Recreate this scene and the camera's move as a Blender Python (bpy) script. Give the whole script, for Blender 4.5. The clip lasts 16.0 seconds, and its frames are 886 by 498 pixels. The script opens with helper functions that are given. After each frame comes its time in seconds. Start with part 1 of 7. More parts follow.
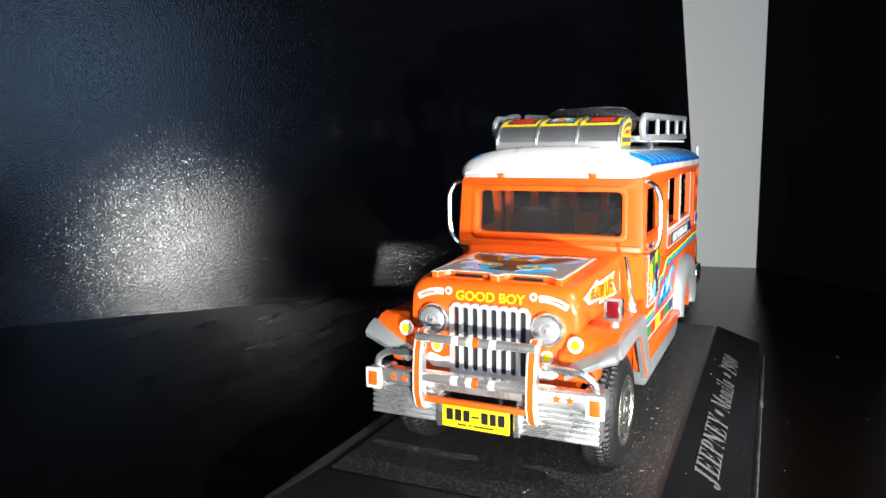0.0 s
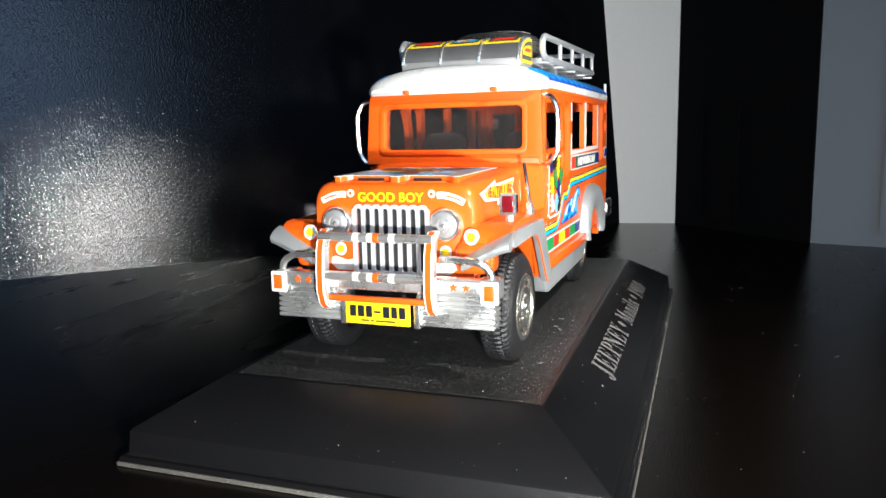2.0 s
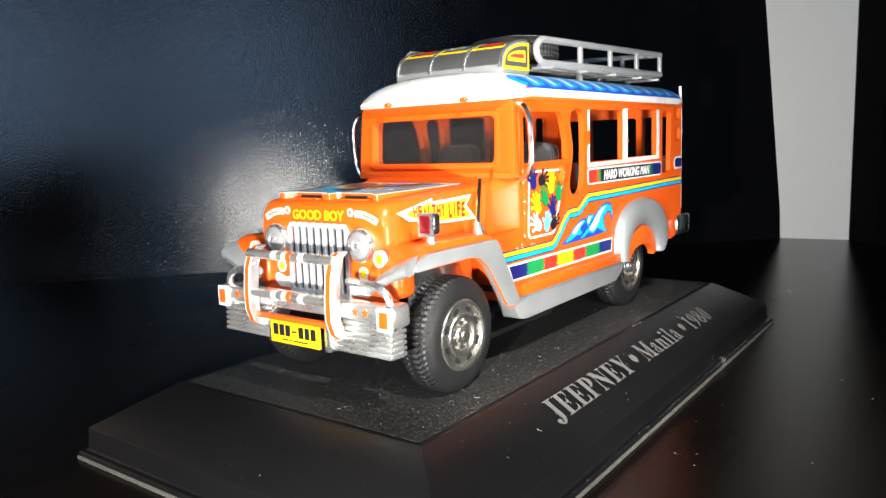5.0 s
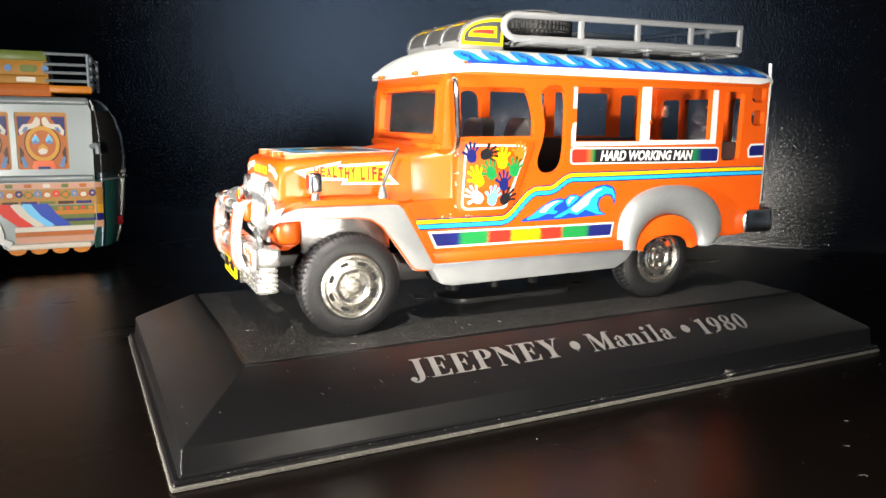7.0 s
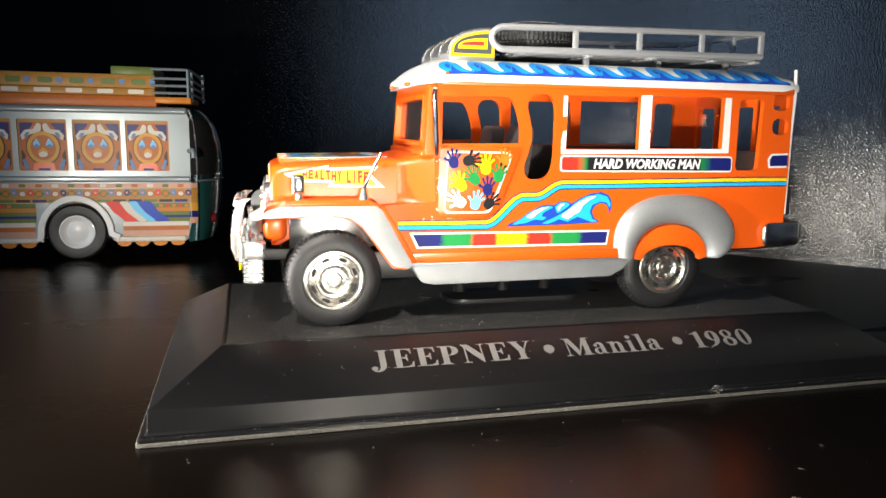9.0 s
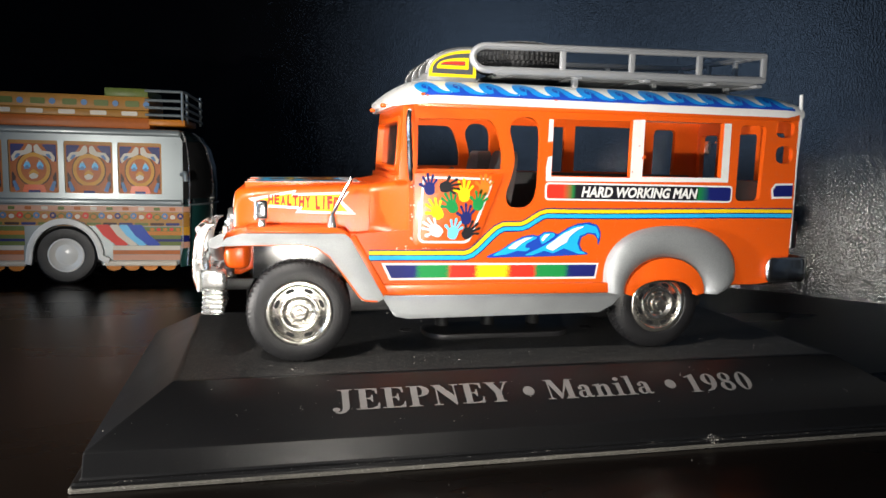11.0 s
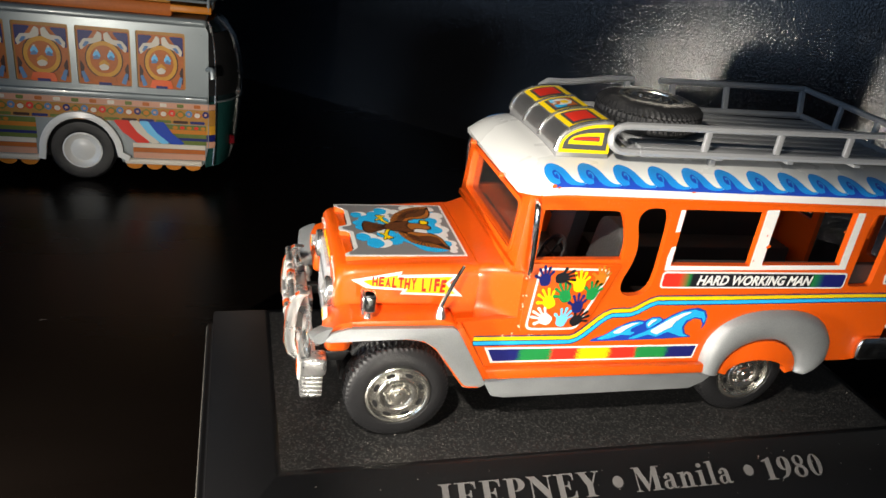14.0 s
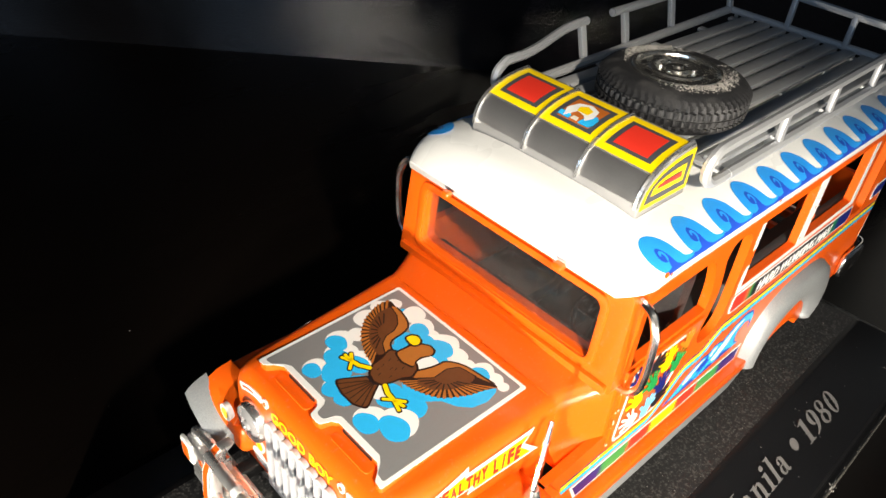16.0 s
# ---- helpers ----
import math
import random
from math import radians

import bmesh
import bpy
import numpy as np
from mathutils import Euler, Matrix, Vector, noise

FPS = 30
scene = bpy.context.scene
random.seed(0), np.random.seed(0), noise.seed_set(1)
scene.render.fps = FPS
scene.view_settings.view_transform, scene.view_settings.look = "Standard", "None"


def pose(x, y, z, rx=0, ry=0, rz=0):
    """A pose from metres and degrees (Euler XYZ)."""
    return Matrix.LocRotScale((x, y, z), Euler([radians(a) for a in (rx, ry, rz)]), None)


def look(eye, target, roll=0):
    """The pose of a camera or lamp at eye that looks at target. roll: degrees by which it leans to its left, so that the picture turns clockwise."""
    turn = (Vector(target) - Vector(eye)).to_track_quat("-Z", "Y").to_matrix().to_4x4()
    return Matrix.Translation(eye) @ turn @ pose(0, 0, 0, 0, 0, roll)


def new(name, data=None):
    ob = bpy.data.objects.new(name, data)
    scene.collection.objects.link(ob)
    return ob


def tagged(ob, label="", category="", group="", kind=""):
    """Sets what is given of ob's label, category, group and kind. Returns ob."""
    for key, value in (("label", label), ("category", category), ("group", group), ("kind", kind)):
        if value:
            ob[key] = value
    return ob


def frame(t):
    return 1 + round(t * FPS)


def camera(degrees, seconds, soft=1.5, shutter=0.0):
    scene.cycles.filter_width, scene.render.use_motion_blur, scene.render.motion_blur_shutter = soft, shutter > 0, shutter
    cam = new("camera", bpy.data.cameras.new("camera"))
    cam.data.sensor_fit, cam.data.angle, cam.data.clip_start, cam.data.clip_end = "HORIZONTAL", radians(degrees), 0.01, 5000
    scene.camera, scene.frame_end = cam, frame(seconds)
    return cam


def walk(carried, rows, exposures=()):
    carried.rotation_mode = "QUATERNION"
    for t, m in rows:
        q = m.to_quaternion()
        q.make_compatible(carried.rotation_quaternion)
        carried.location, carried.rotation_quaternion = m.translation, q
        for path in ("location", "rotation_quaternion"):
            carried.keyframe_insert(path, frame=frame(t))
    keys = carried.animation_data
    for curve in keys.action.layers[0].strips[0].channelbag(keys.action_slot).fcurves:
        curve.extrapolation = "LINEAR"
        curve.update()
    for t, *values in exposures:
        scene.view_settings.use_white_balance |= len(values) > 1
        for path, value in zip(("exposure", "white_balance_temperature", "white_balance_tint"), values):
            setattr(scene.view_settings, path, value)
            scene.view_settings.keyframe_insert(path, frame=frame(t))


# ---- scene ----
cam = camera(62.00, 16.0)
PATH = [
    (0, look((-0.12917, -0.03570, 0.04500), (0.00504, 0.02812, 0.02460), -0.66)),
    (0.5, look((-0.13203, -0.04046, 0.04213), (0.00541, 0.01627, 0.02231), -1.05)),
    (1, look((-0.13001, -0.03907, 0.04051), (0.01080, 0.00852, 0.02029), -0.46)),
    (1.5, look((-0.12999, -0.04333, 0.03572), (0.01086, 0.00414, 0.01549), -1.01)),
    (2, look((-0.13105, -0.04227, 0.03368), (0.00745, 0.01045, 0.01046), -1.24)),
    (2.5, look((-0.13088, -0.04157, 0.03420), (0.00578, 0.01697, 0.01424), -0.27)),
    (3, look((-0.12901, -0.04330, 0.03491), (0.00431, 0.02344, 0.01844), 0.38)),
    (3.5, look((-0.12392, -0.04556, 0.03262), (0.01073, 0.01899, 0.01832), -0.85)),
    (4, look((-0.12070, -0.04984, 0.03327), (0.01265, 0.01682, 0.01662), -2.25)),
    (6.5, look((-0.07413, -0.11233, 0.03427), (-0.00206, 0.01674, 0.00884), 1.28)),
    (7, look((-0.06397, -0.11801, 0.03322), (-0.00035, 0.01536, 0.00739), 0.81)),
    (7.5, look((-0.05589, -0.12397, 0.03376), (0.00321, 0.01127, 0.00700), 1.03)),
    (8, look((-0.04928, -0.13127, 0.03409), (0.00137, 0.00702, 0.00560), 0.49)),
    (8.5, look((-0.04432, -0.13366, 0.03356), (-0.00546, 0.00868, 0.00653), 0.34)),
    (11, look((-0.03195, -0.12673, 0.03303), (-0.00074, 0.01873, 0.01386), 1.59)),
    (11.5, look((-0.03067, -0.12674, 0.03279), (0.00162, 0.01831, 0.01235), 1.74)),
    (12, look((-0.03067, -0.12694, 0.03251), (0.00313, 0.01772, 0.01170), 1.35)),
    (12.5, look((-0.03070, -0.12699, 0.03227), (0.00441, 0.01748, 0.01241), 1.21)),
    (13, look((-0.03546, -0.12194, 0.04189), (0.00185, 0.02034, 0.01249), 2.68)),
    (13.5, look((-0.04480, -0.10881, 0.05787), (-0.00744, 0.02880, 0.01131), 5.86)),
    (14, look((-0.05111, -0.10220, 0.07377), (-0.01325, 0.02868, 0.01102), 7.78)),
    (14.5, look((-0.06096, -0.08852, 0.07631), (-0.01012, 0.03444, 0.00706), 8.43)),
    (15, look((-0.06505, -0.07689, 0.07888), (0.00037, 0.03571, 0.00445), 7.02)),
    (15.5, look((-0.06656, -0.05497, 0.08531), (0.00820, 0.04508, 0.00223), 4.07)),
    (16, look((-0.06276, -0.03774, 0.08011), (0.02425, 0.04678, -0.00813), 5.55)),
]
walk(cam, PATH, [(0, -0.1, 6300, 8), (4, -0.06, 6300, 8), (6.5, 0.14, 7000, 10), (8.5, 0.06, 7000, 10), (11, -0.58, 6700, 10), (12.5, -0.64, 6800, 10), (13.5, -0.7, 7000, 10), (14.5, -0.5, 7100, 10), (15.5, -0.08, 7300, 10), (16, -0.06, 7300, 10)])
# ---------------------------------------------------------------- light
world = bpy.data.worlds.new("world")
world.use_nodes = True
scene.world = world
world.node_tree.nodes["Background"].inputs[0].default_value = (0.55, 0.7, 1.0, 1)
world.node_tree.nodes["Background"].inputs[1].default_value = 0.004


def torch_stand_in(place, aim, watts, beam, blend):
    """A fixed stand-in for the phone's small white torch, which moves just below the lens: a soft-edged beam."""
    d = bpy.data.lights.new("torch_stand_in", "SPOT")
    d.energy, d.shadow_soft_size, d.color = watts, 0.0022, (1.0, 0.965, 0.91)
    d.spot_size, d.spot_blend = radians(beam), blend
    new("torch_stand_in", d).matrix_world = look(Vector(place) * 0.001, Vector(aim) * 0.001)


# three added lamps, all lit at once, stand for the one moving light
torch_stand_in((-126, -54, 16), (-8, 18, 28), 1.3, 124, 0.8)
torch_stand_in((-31, -127, 14), (34, 0, 28), 0.68, 100, 0.95)
torch_stand_in((-66, -80, 98), (-4, -2, 20), 0.95, 46, 0.7)

# dim blue daylight from two windows across the room
for win_y, win_z, wide, tall, watts in ((-0.95, 0.40, 0.58, 0.52, 3.7), (-0.30, 0.33, 0.42, 0.40, 2.1)):
    win = bpy.data.lights.new("window_light", "AREA")
    win.shape, win.size, win.size_y, win.energy, win.color = "RECTANGLE", wide, tall, watts, (0.42, 0.64, 1.0)
    new("window_light", win).matrix_world = look((-1.09, win_y, win_z), (0.0, win_y, win_z))

# ---------------------------------------------------------------- materials
MM = 0.001


def mat(name, rgb, rough=0.5, metal=0.0, var=0.12, grain=0.6, spots=8.0, bump=0.0, coat=0.0, dust=0.0, glow=None, rough_var=0.1, gloss=0.5, cover=0.60, fleck=0.4, settled=False):
    """A surface with colour variation at two scales, fine relief and, where wanted, pale dust. Sizes in millimetres."""
    if name.endswith("_print"):
        rough, gloss = 0.4, 0.28
    m = bpy.data.materials.new(name)
    m.use_nodes = True
    nt = m.node_tree
    n, l = nt.nodes, nt.links
    b = n["Principled BSDF"]
    b.inputs["Metallic"].default_value = metal
    b.inputs["Coat Weight"].default_value = coat
    b.inputs["Coat Roughness"].default_value = 0.06
    b.inputs["Specular IOR Level"].default_value = gloss
    tc = n.new("ShaderNodeTexCoord")
    mp = n.new("ShaderNodeMapping")
    mp.inputs["Scale"].default_value = (1000, 1000, 1000)
    l.new(tc.outputs["Object"], mp.inputs[0])
    fine = n.new("ShaderNodeTexNoise")
    fine.inputs["Scale"].default_value = 1 / grain
    fine.inputs["Detail"].default_value = 4
    big = n.new("ShaderNodeTexNoise")
    big.inputs["Scale"].default_value = 1 / spots
    big.inputs["Detail"].default_value = 3
    l.new(mp.outputs[0], fine.inputs["Vector"])
    l.new(mp.outputs[0], big.inputs["Vector"])
    mix = n.new("ShaderNodeMix")
    mix.data_type = "RGBA"
    add = n.new("ShaderNodeMath")
    add.operation = "ADD"
    l.new(fine.outputs[0], add.inputs[0])
    l.new(big.outputs[0], add.inputs[1])
    half = n.new("ShaderNodeMath")
    half.operation = "MULTIPLY"
    half.inputs[1].default_value = 0.5
    l.new(add.outputs[0], half.inputs[0])
    l.new(half.outputs[0], mix.inputs["Factor"])
    mix.inputs["A"].default_value = (*[c * (1 - var) for c in rgb], 1)
    mix.inputs["B"].default_value = (*[min(1, c * (1 + var)) for c in rgb], 1)
    out = mix.outputs["Result"]
    if dust:
        sp = n.new("ShaderNodeTexNoise")
        sp.inputs["Scale"].default_value = 1 / fleck
        sp.inputs["Detail"].default_value = 6
        l.new(mp.outputs[0], sp.inputs["Vector"])
        mr = n.new("ShaderNodeMapRange")
        mr.inputs["From Min"].default_value = cover
        mr.inputs["From Max"].default_value = cover + 0.2
        mr.inputs["To Max"].default_value = dust
        l.new(sp.outputs[0], mr.inputs["Value"])
        m2 = n.new("ShaderNodeMix")
        m2.data_type = "RGBA"
        amount = mr.outputs[0]
        if settled:
            # dust that lies on faces turned upwards
            ge = n.new("ShaderNodeNewGeometry")
            sx = n.new("ShaderNodeSeparateXYZ")
            l.new(ge.outputs["Normal"], sx.inputs[0])
            up = n.new("ShaderNodeMapRange")
            up.inputs["From Min"].default_value = 0.55
            up.inputs["From Max"].default_value = 0.95
            l.new(sx.outputs["Z"], up.inputs["Value"])
            mu = n.new("ShaderNodeMath")
            mu.operation = "MULTIPLY"
            l.new(amount, mu.inputs[0])
            l.new(up.outputs[0], mu.inputs[1])
            amount = mu.outputs[0]
        l.new(amount, m2.inputs["Factor"])
        l.new(out, m2.inputs["A"])
        m2.inputs["B"].default_value = (0.45, 0.43, 0.4, 1)
        out = m2.outputs["Result"]
    l.new(out, b.inputs["Base Color"])
    rr = n.new("ShaderNodeMapRange")
    rr.inputs["To Min"].default_value = max(0.02, rough * (1 - rough_var * 2))
    rr.inputs["To Max"].default_value = min(1, rough * (1 + rough_var * 2))
    l.new(big.outputs[0], rr.inputs["Value"])
    l.new(rr.outputs[0], b.inputs["Roughness"])
    if bump:
        bp = n.new("ShaderNodeBump")
        bp.inputs["Strength"].default_value = bump
        bp.inputs["Distance"].default_value = grain * MM * 0.5
        l.new(fine.outputs[0], bp.inputs["Height"])
        l.new(bp.outputs[0], b.inputs["Normal"])
    if glow:
        b.inputs["Emission Color"].default_value = (*rgb, 1)
        b.inputs["Emission Strength"].default_value = glow
    return m


# ORANGE: dust, set stronger to paint in the pale haze of a highlight
ORANGE = mat("orange_enamel", (0.78, 0.102, 0.007), 0.33, var=0.05, grain=0.5, spots=14, bump=0.03, coat=0.2, dust=0.13, gloss=0.42)
WHITE = mat("white_enamel", (0.80, 0.80, 0.77), 0.28, var=0.04, grain=0.4, spots=10, bump=0.02, coat=0.3, dust=0.05)
SILVER = mat("silver_paint", (0.31, 0.325, 0.33), 0.42, metal=0.4, var=0.45, grain=0.16, spots=6, bump=0.5)
RACK = mat("silver_plastic", (0.40, 0.41, 0.42), 0.42, metal=0.4, var=0.1, grain=0.2, spots=5, bump=0.1, dust=0.2)
CHROME = mat("chrome_plating", (0.86, 0.86, 0.84), 0.25, metal=0.94, var=0.06, grain=0.5, spots=3, bump=0.16, rough_var=0.4)
RIMMAT = mat("warm_chrome", (0.84, 0.81, 0.73), 0.21, metal=0.97, var=0.08, grain=0.5, spots=2, bump=0.3, rough_var=0.4)
DARKCHROME = mat("dull_mirror", (0.52, 0.52, 0.52), 0.36, metal=0.92, var=0.08, grain=0.3, spots=4, bump=0.12, rough_var=0.12)
TYRE = mat("tyre_rubber", (0.010, 0.010, 0.011), 0.46, var=0.3, grain=0.22, spots=4, bump=0.55, dust=0.03)
DUSTY_TYRE = mat("dusty_tyre_rubber", (0.016, 0.016, 0.017), 0.6, var=0.3, grain=0.25, spots=4, bump=0.3, dust=0.08, cover=0.5, fleck=2.0, settled=True)
POLISHED = mat("polished_chrome", (0.84, 0.84, 0.83), 0.2, metal=1.0, var=0.06, grain=0.6, spots=2, bump=0.05, rough_var=0.3)
GRILLEMAT = mat("pale_silver_plastic", (0.47, 0.48, 0.50), 0.42, metal=0.1, var=0.08, grain=0.3, spots=4, bump=0.08, gloss=0.35)
BLACK = mat("black_plastic", (0.014, 0.014, 0.015), 0.45, var=0.3, grain=0.3, spots=6, bump=0.1)
SEATMAT = mat("grained_grey_plastic", (0.075, 0.073, 0.072), 0.5, var=0.35, grain=0.35, spots=3, bump=0.4, dust=0.1)
DARK = mat("dark_grey_plastic", (0.035, 0.034, 0.034), 0.55, var=0.2, grain=0.4, spots=5, bump=0.15)
BASE = mat("matt_black_plastic", (0.0055, 0.0055, 0.006), 0.34, var=0.25, grain=0.22, spots=18, bump=0.12, dust=0.02, gloss=0.5)
RIMDUST = mat("dusty_plastic_edge", (0.085, 0.08, 0.068), 0.8, var=0.7, grain=0.35, spots=3, bump=0.3, dust=0.5)
BASETOP = mat("dusty_black_plastic", (0.022, 0.022, 0.022), 0.42, var=0.5, grain=0.3, spots=7, bump=0.35, dust=0.16, cover=0.50, fleck=0.35, gloss=0.5)
BUMPERMAT = mat("worn_bright_plating", (0.84, 0.84, 0.82), 0.31, metal=0.87, var=0.06, grain=0.5, spots=3, bump=0.25, rough_var=0.4)
PRINT = mat("silver_print", (0.18, 0.175, 0.17), 0.45, metal=0.2, var=0.25, grain=0.12, spots=2, bump=0.05)
YELLOW = mat("yellow_print", (0.90, 0.62, 0.01), 0.3, var=0.05, grain=0.4, spots=5)
RED = mat("red_print", (0.72, 0.035, 0.02), 0.3, var=0.06, grain=0.4, spots=5)
REDGLASS = mat("red_lens", (0.13, 0.006, 0.01), 0.12, var=0.3, grain=0.5, spots=1.5, bump=0.2, coat=0.6)
NAVY = mat("navy_print", (0.010, 0.015, 0.13), 0.3, var=0.08, grain=0.4, spots=5)
ROYAL = mat("royal_blue_print", (0.012, 0.06, 0.42), 0.28, var=0.1, grain=0.4, spots=3, coat=0.3)
WAVELIGHT = mat("bright_blue_print", (0.008, 0.25, 0.68), 0.3, var=0.12, grain=0.6, spots=1.5)
SKYBLUE = mat("sky_blue_print", (0.01, 0.42, 0.80), 0.28, var=0.07, grain=0.4, spots=3, coat=0.3)
PALEBLUE = mat("pale_blue_print", (0.16, 0.55, 0.85), 0.3, var=0.06)
GREEN = mat("green_print", (0.006, 0.23, 0.055), 0.3, var=0.08, grain=0.4, spots=5)
INK = mat("black_print", (0.012, 0.012, 0.016), 0.32, var=0.2)
BROWN = mat("brown_print", (0.12, 0.042, 0.015), 0.35, var=0.25, grain=0.5, spots=3)
TAN = mat("tan_brown_print", (0.38, 0.13, 0.025), 0.35, var=0.2, grain=0.4, spots=2)
DKBROWN = mat("dark_brown_print", (0.022, 0.009, 0.006), 0.35, var=0.2, grain=0.4)
GREYPRINT = mat("grey_print", (0.27, 0.27, 0.27), 0.34, metal=0.3, var=0.08, grain=0.3, spots=6)
SLATE = mat("slate_grey_print", (0.07, 0.075, 0.085), 0.34, metal=0.2, var=0.1, grain=0.3, spots=4)
AMBER = mat("amber_print", (0.55, 0.18, 0.015), 0.3, var=0.1)


def glass(name, rgb, rough=0.03, alpha_dust=0.0):
    m = bpy.data.materials.new(name)
    m.use_nodes = True
    nt = m.node_tree
    b = nt.nodes["Principled BSDF"]
    b.inputs["Base Color"].default_value = (*rgb, 1)
    b.inputs["Transmission Weight"].default_value = 0.93
    b.inputs["IOR"].default_value = 1.2
    tc = nt.nodes.new("ShaderNodeTexCoord")
    no = nt.nodes.new("ShaderNodeTexNoise")
    no.inputs["Scale"].default_value = 5200
    no.inputs["Detail"].default_value = 5
    mr = nt.nodes.new("ShaderNodeMapRange")
    mr.inputs["To Min"].default_value = rough
    mr.inputs["To Max"].default_value = rough + 0.12
    nt.links.new(tc.outputs["Object"], no.inputs["Vector"])
    nt.links.new(no.outputs[0], mr.inputs["Value"])
    nt.links.new(mr.outputs[0], b.inputs["Roughness"])
    film = nt.nodes.new("ShaderNodeMapRange")
    film.inputs["From Min"].default_value, film.inputs["From Max"].default_value = 0.58, 0.74
    film.inputs["To Min"].default_value, film.inputs["To Max"].default_value = 0.985, 0.80
    nt.links.new(no.outputs[0], film.inputs["Value"])
    nt.links.new(film.outputs[0], b.inputs["Transmission Weight"])
    return m


GLASS = glass("smoky_windscreen", (0.42, 0.40, 0.39))
LAMPGLASS = mat("moulded_silver_lens", (0.50, 0.50, 0.50), 0.22, metal=0.55, var=0.1, grain=0.3, spots=1.5, bump=0.1, coat=0.6)


def rainbow_mat():
    """Blue, green, red and yellow bands that run into each other in halftone dots."""
    m = mat("rainbow_print", (0.5, 0.5, 0.5), 0.3)
    nt = m.node_tree
    n, l = nt.nodes, nt.links
    b = n["Principled BSDF"]
    tc = n.new("ShaderNodeTexCoord")
    sx = n.new("ShaderNodeSeparateXYZ")
    l.new(tc.outputs["Object"], sx.inputs[0])
    mr = n.new("ShaderNodeMapRange")
    mr.inputs["From Min"].default_value = -0.0174
    mr.inputs["From Max"].default_value = 0.0178
    l.new(sx.outputs["X"], mr.inputs["Value"])
    vo = n.new("ShaderNodeTexVoronoi")
    vo.inputs["Scale"].default_value = 5200
    vo.inputs["Randomness"].default_value = 0.15
    l.new(tc.outputs["Object"], vo.inputs["Vector"])
    ma = n.new("ShaderNodeMath")
    ma.operation = "MULTIPLY_ADD"
    ma.inputs[1].default_value = 0.09
    l.new(vo.outputs["Distance"], ma.inputs[0])
    l.new(mr.outputs[0], ma.inputs[2])
    cr = n.new("ShaderNodeValToRGB")
    cr.color_ramp.interpolation = "CONSTANT"
    cols = [(0.0, (0.011, 0.016, 0.14)), (0.20, (0.01, 0.25, 0.06)), (0.345, (0.72, 0.035, 0.02)), (0.47, (0.92, 0.62, 0.01)),
            (0.62, (0.72, 0.035, 0.02)), (0.75, (0.01, 0.25, 0.06)), (0.90, (0.011, 0.016, 0.14))]
    e = cr.color_ramp.elements
    e[0].color = (*cols[0][1], 1)
    e[1].position, e[1].color = cols[1][0], (*cols[1][1], 1)
    for p, c in cols[2:]:
        k = e.new(p)
        k.color = (*c, 1)
    l.new(ma.outputs[0], cr.inputs[0])
    l.new(cr.outputs[0], b.inputs["Base Color"])
    return m


RAINBOW = rainbow_mat()


def plaque_mat():
    """Red, green, black, green and navy fields of the side plaque."""
    m = mat("plaque_print", (0.5, 0.5, 0.5), 0.3)
    nt = m.node_tree
    n, l = nt.nodes, nt.links
    tc = n.new("ShaderNodeTexCoord")
    sx = n.new("ShaderNodeSeparateXYZ")
    l.new(tc.outputs["Object"], sx.inputs[0])
    mr = n.new("ShaderNodeMapRange")
    mr.inputs["From Min"].default_value = 0.0085
    mr.inputs["From Max"].default_value = 0.0412
    l.new(sx.outputs["X"], mr.inputs["Value"])
    cr = n.new("ShaderNodeValToRGB")
    e = cr.color_ramp.elements
    e[0].color, e[0].position = (0.72, 0.035, 0.02, 1), 0.08
    e[1].color, e[1].position = (0.01, 0.20, 0.05, 1), 0.135
    for p, c in ((0.15, (0.012, 0.012, 0.016)), (0.80, (0.012, 0.012, 0.016)), (0.815, (0.01, 0.20, 0.05)), (0.875, (0.010, 0.015, 0.13))):
        k = e.new(p)
        k.color = (*c, 1)
    l.new(mr.outputs[0], cr.inputs[0])
    l.new(cr.outputs[0], n["Principled BSDF"].inputs["Base Color"])
    return m


PLAQUE = plaque_mat()


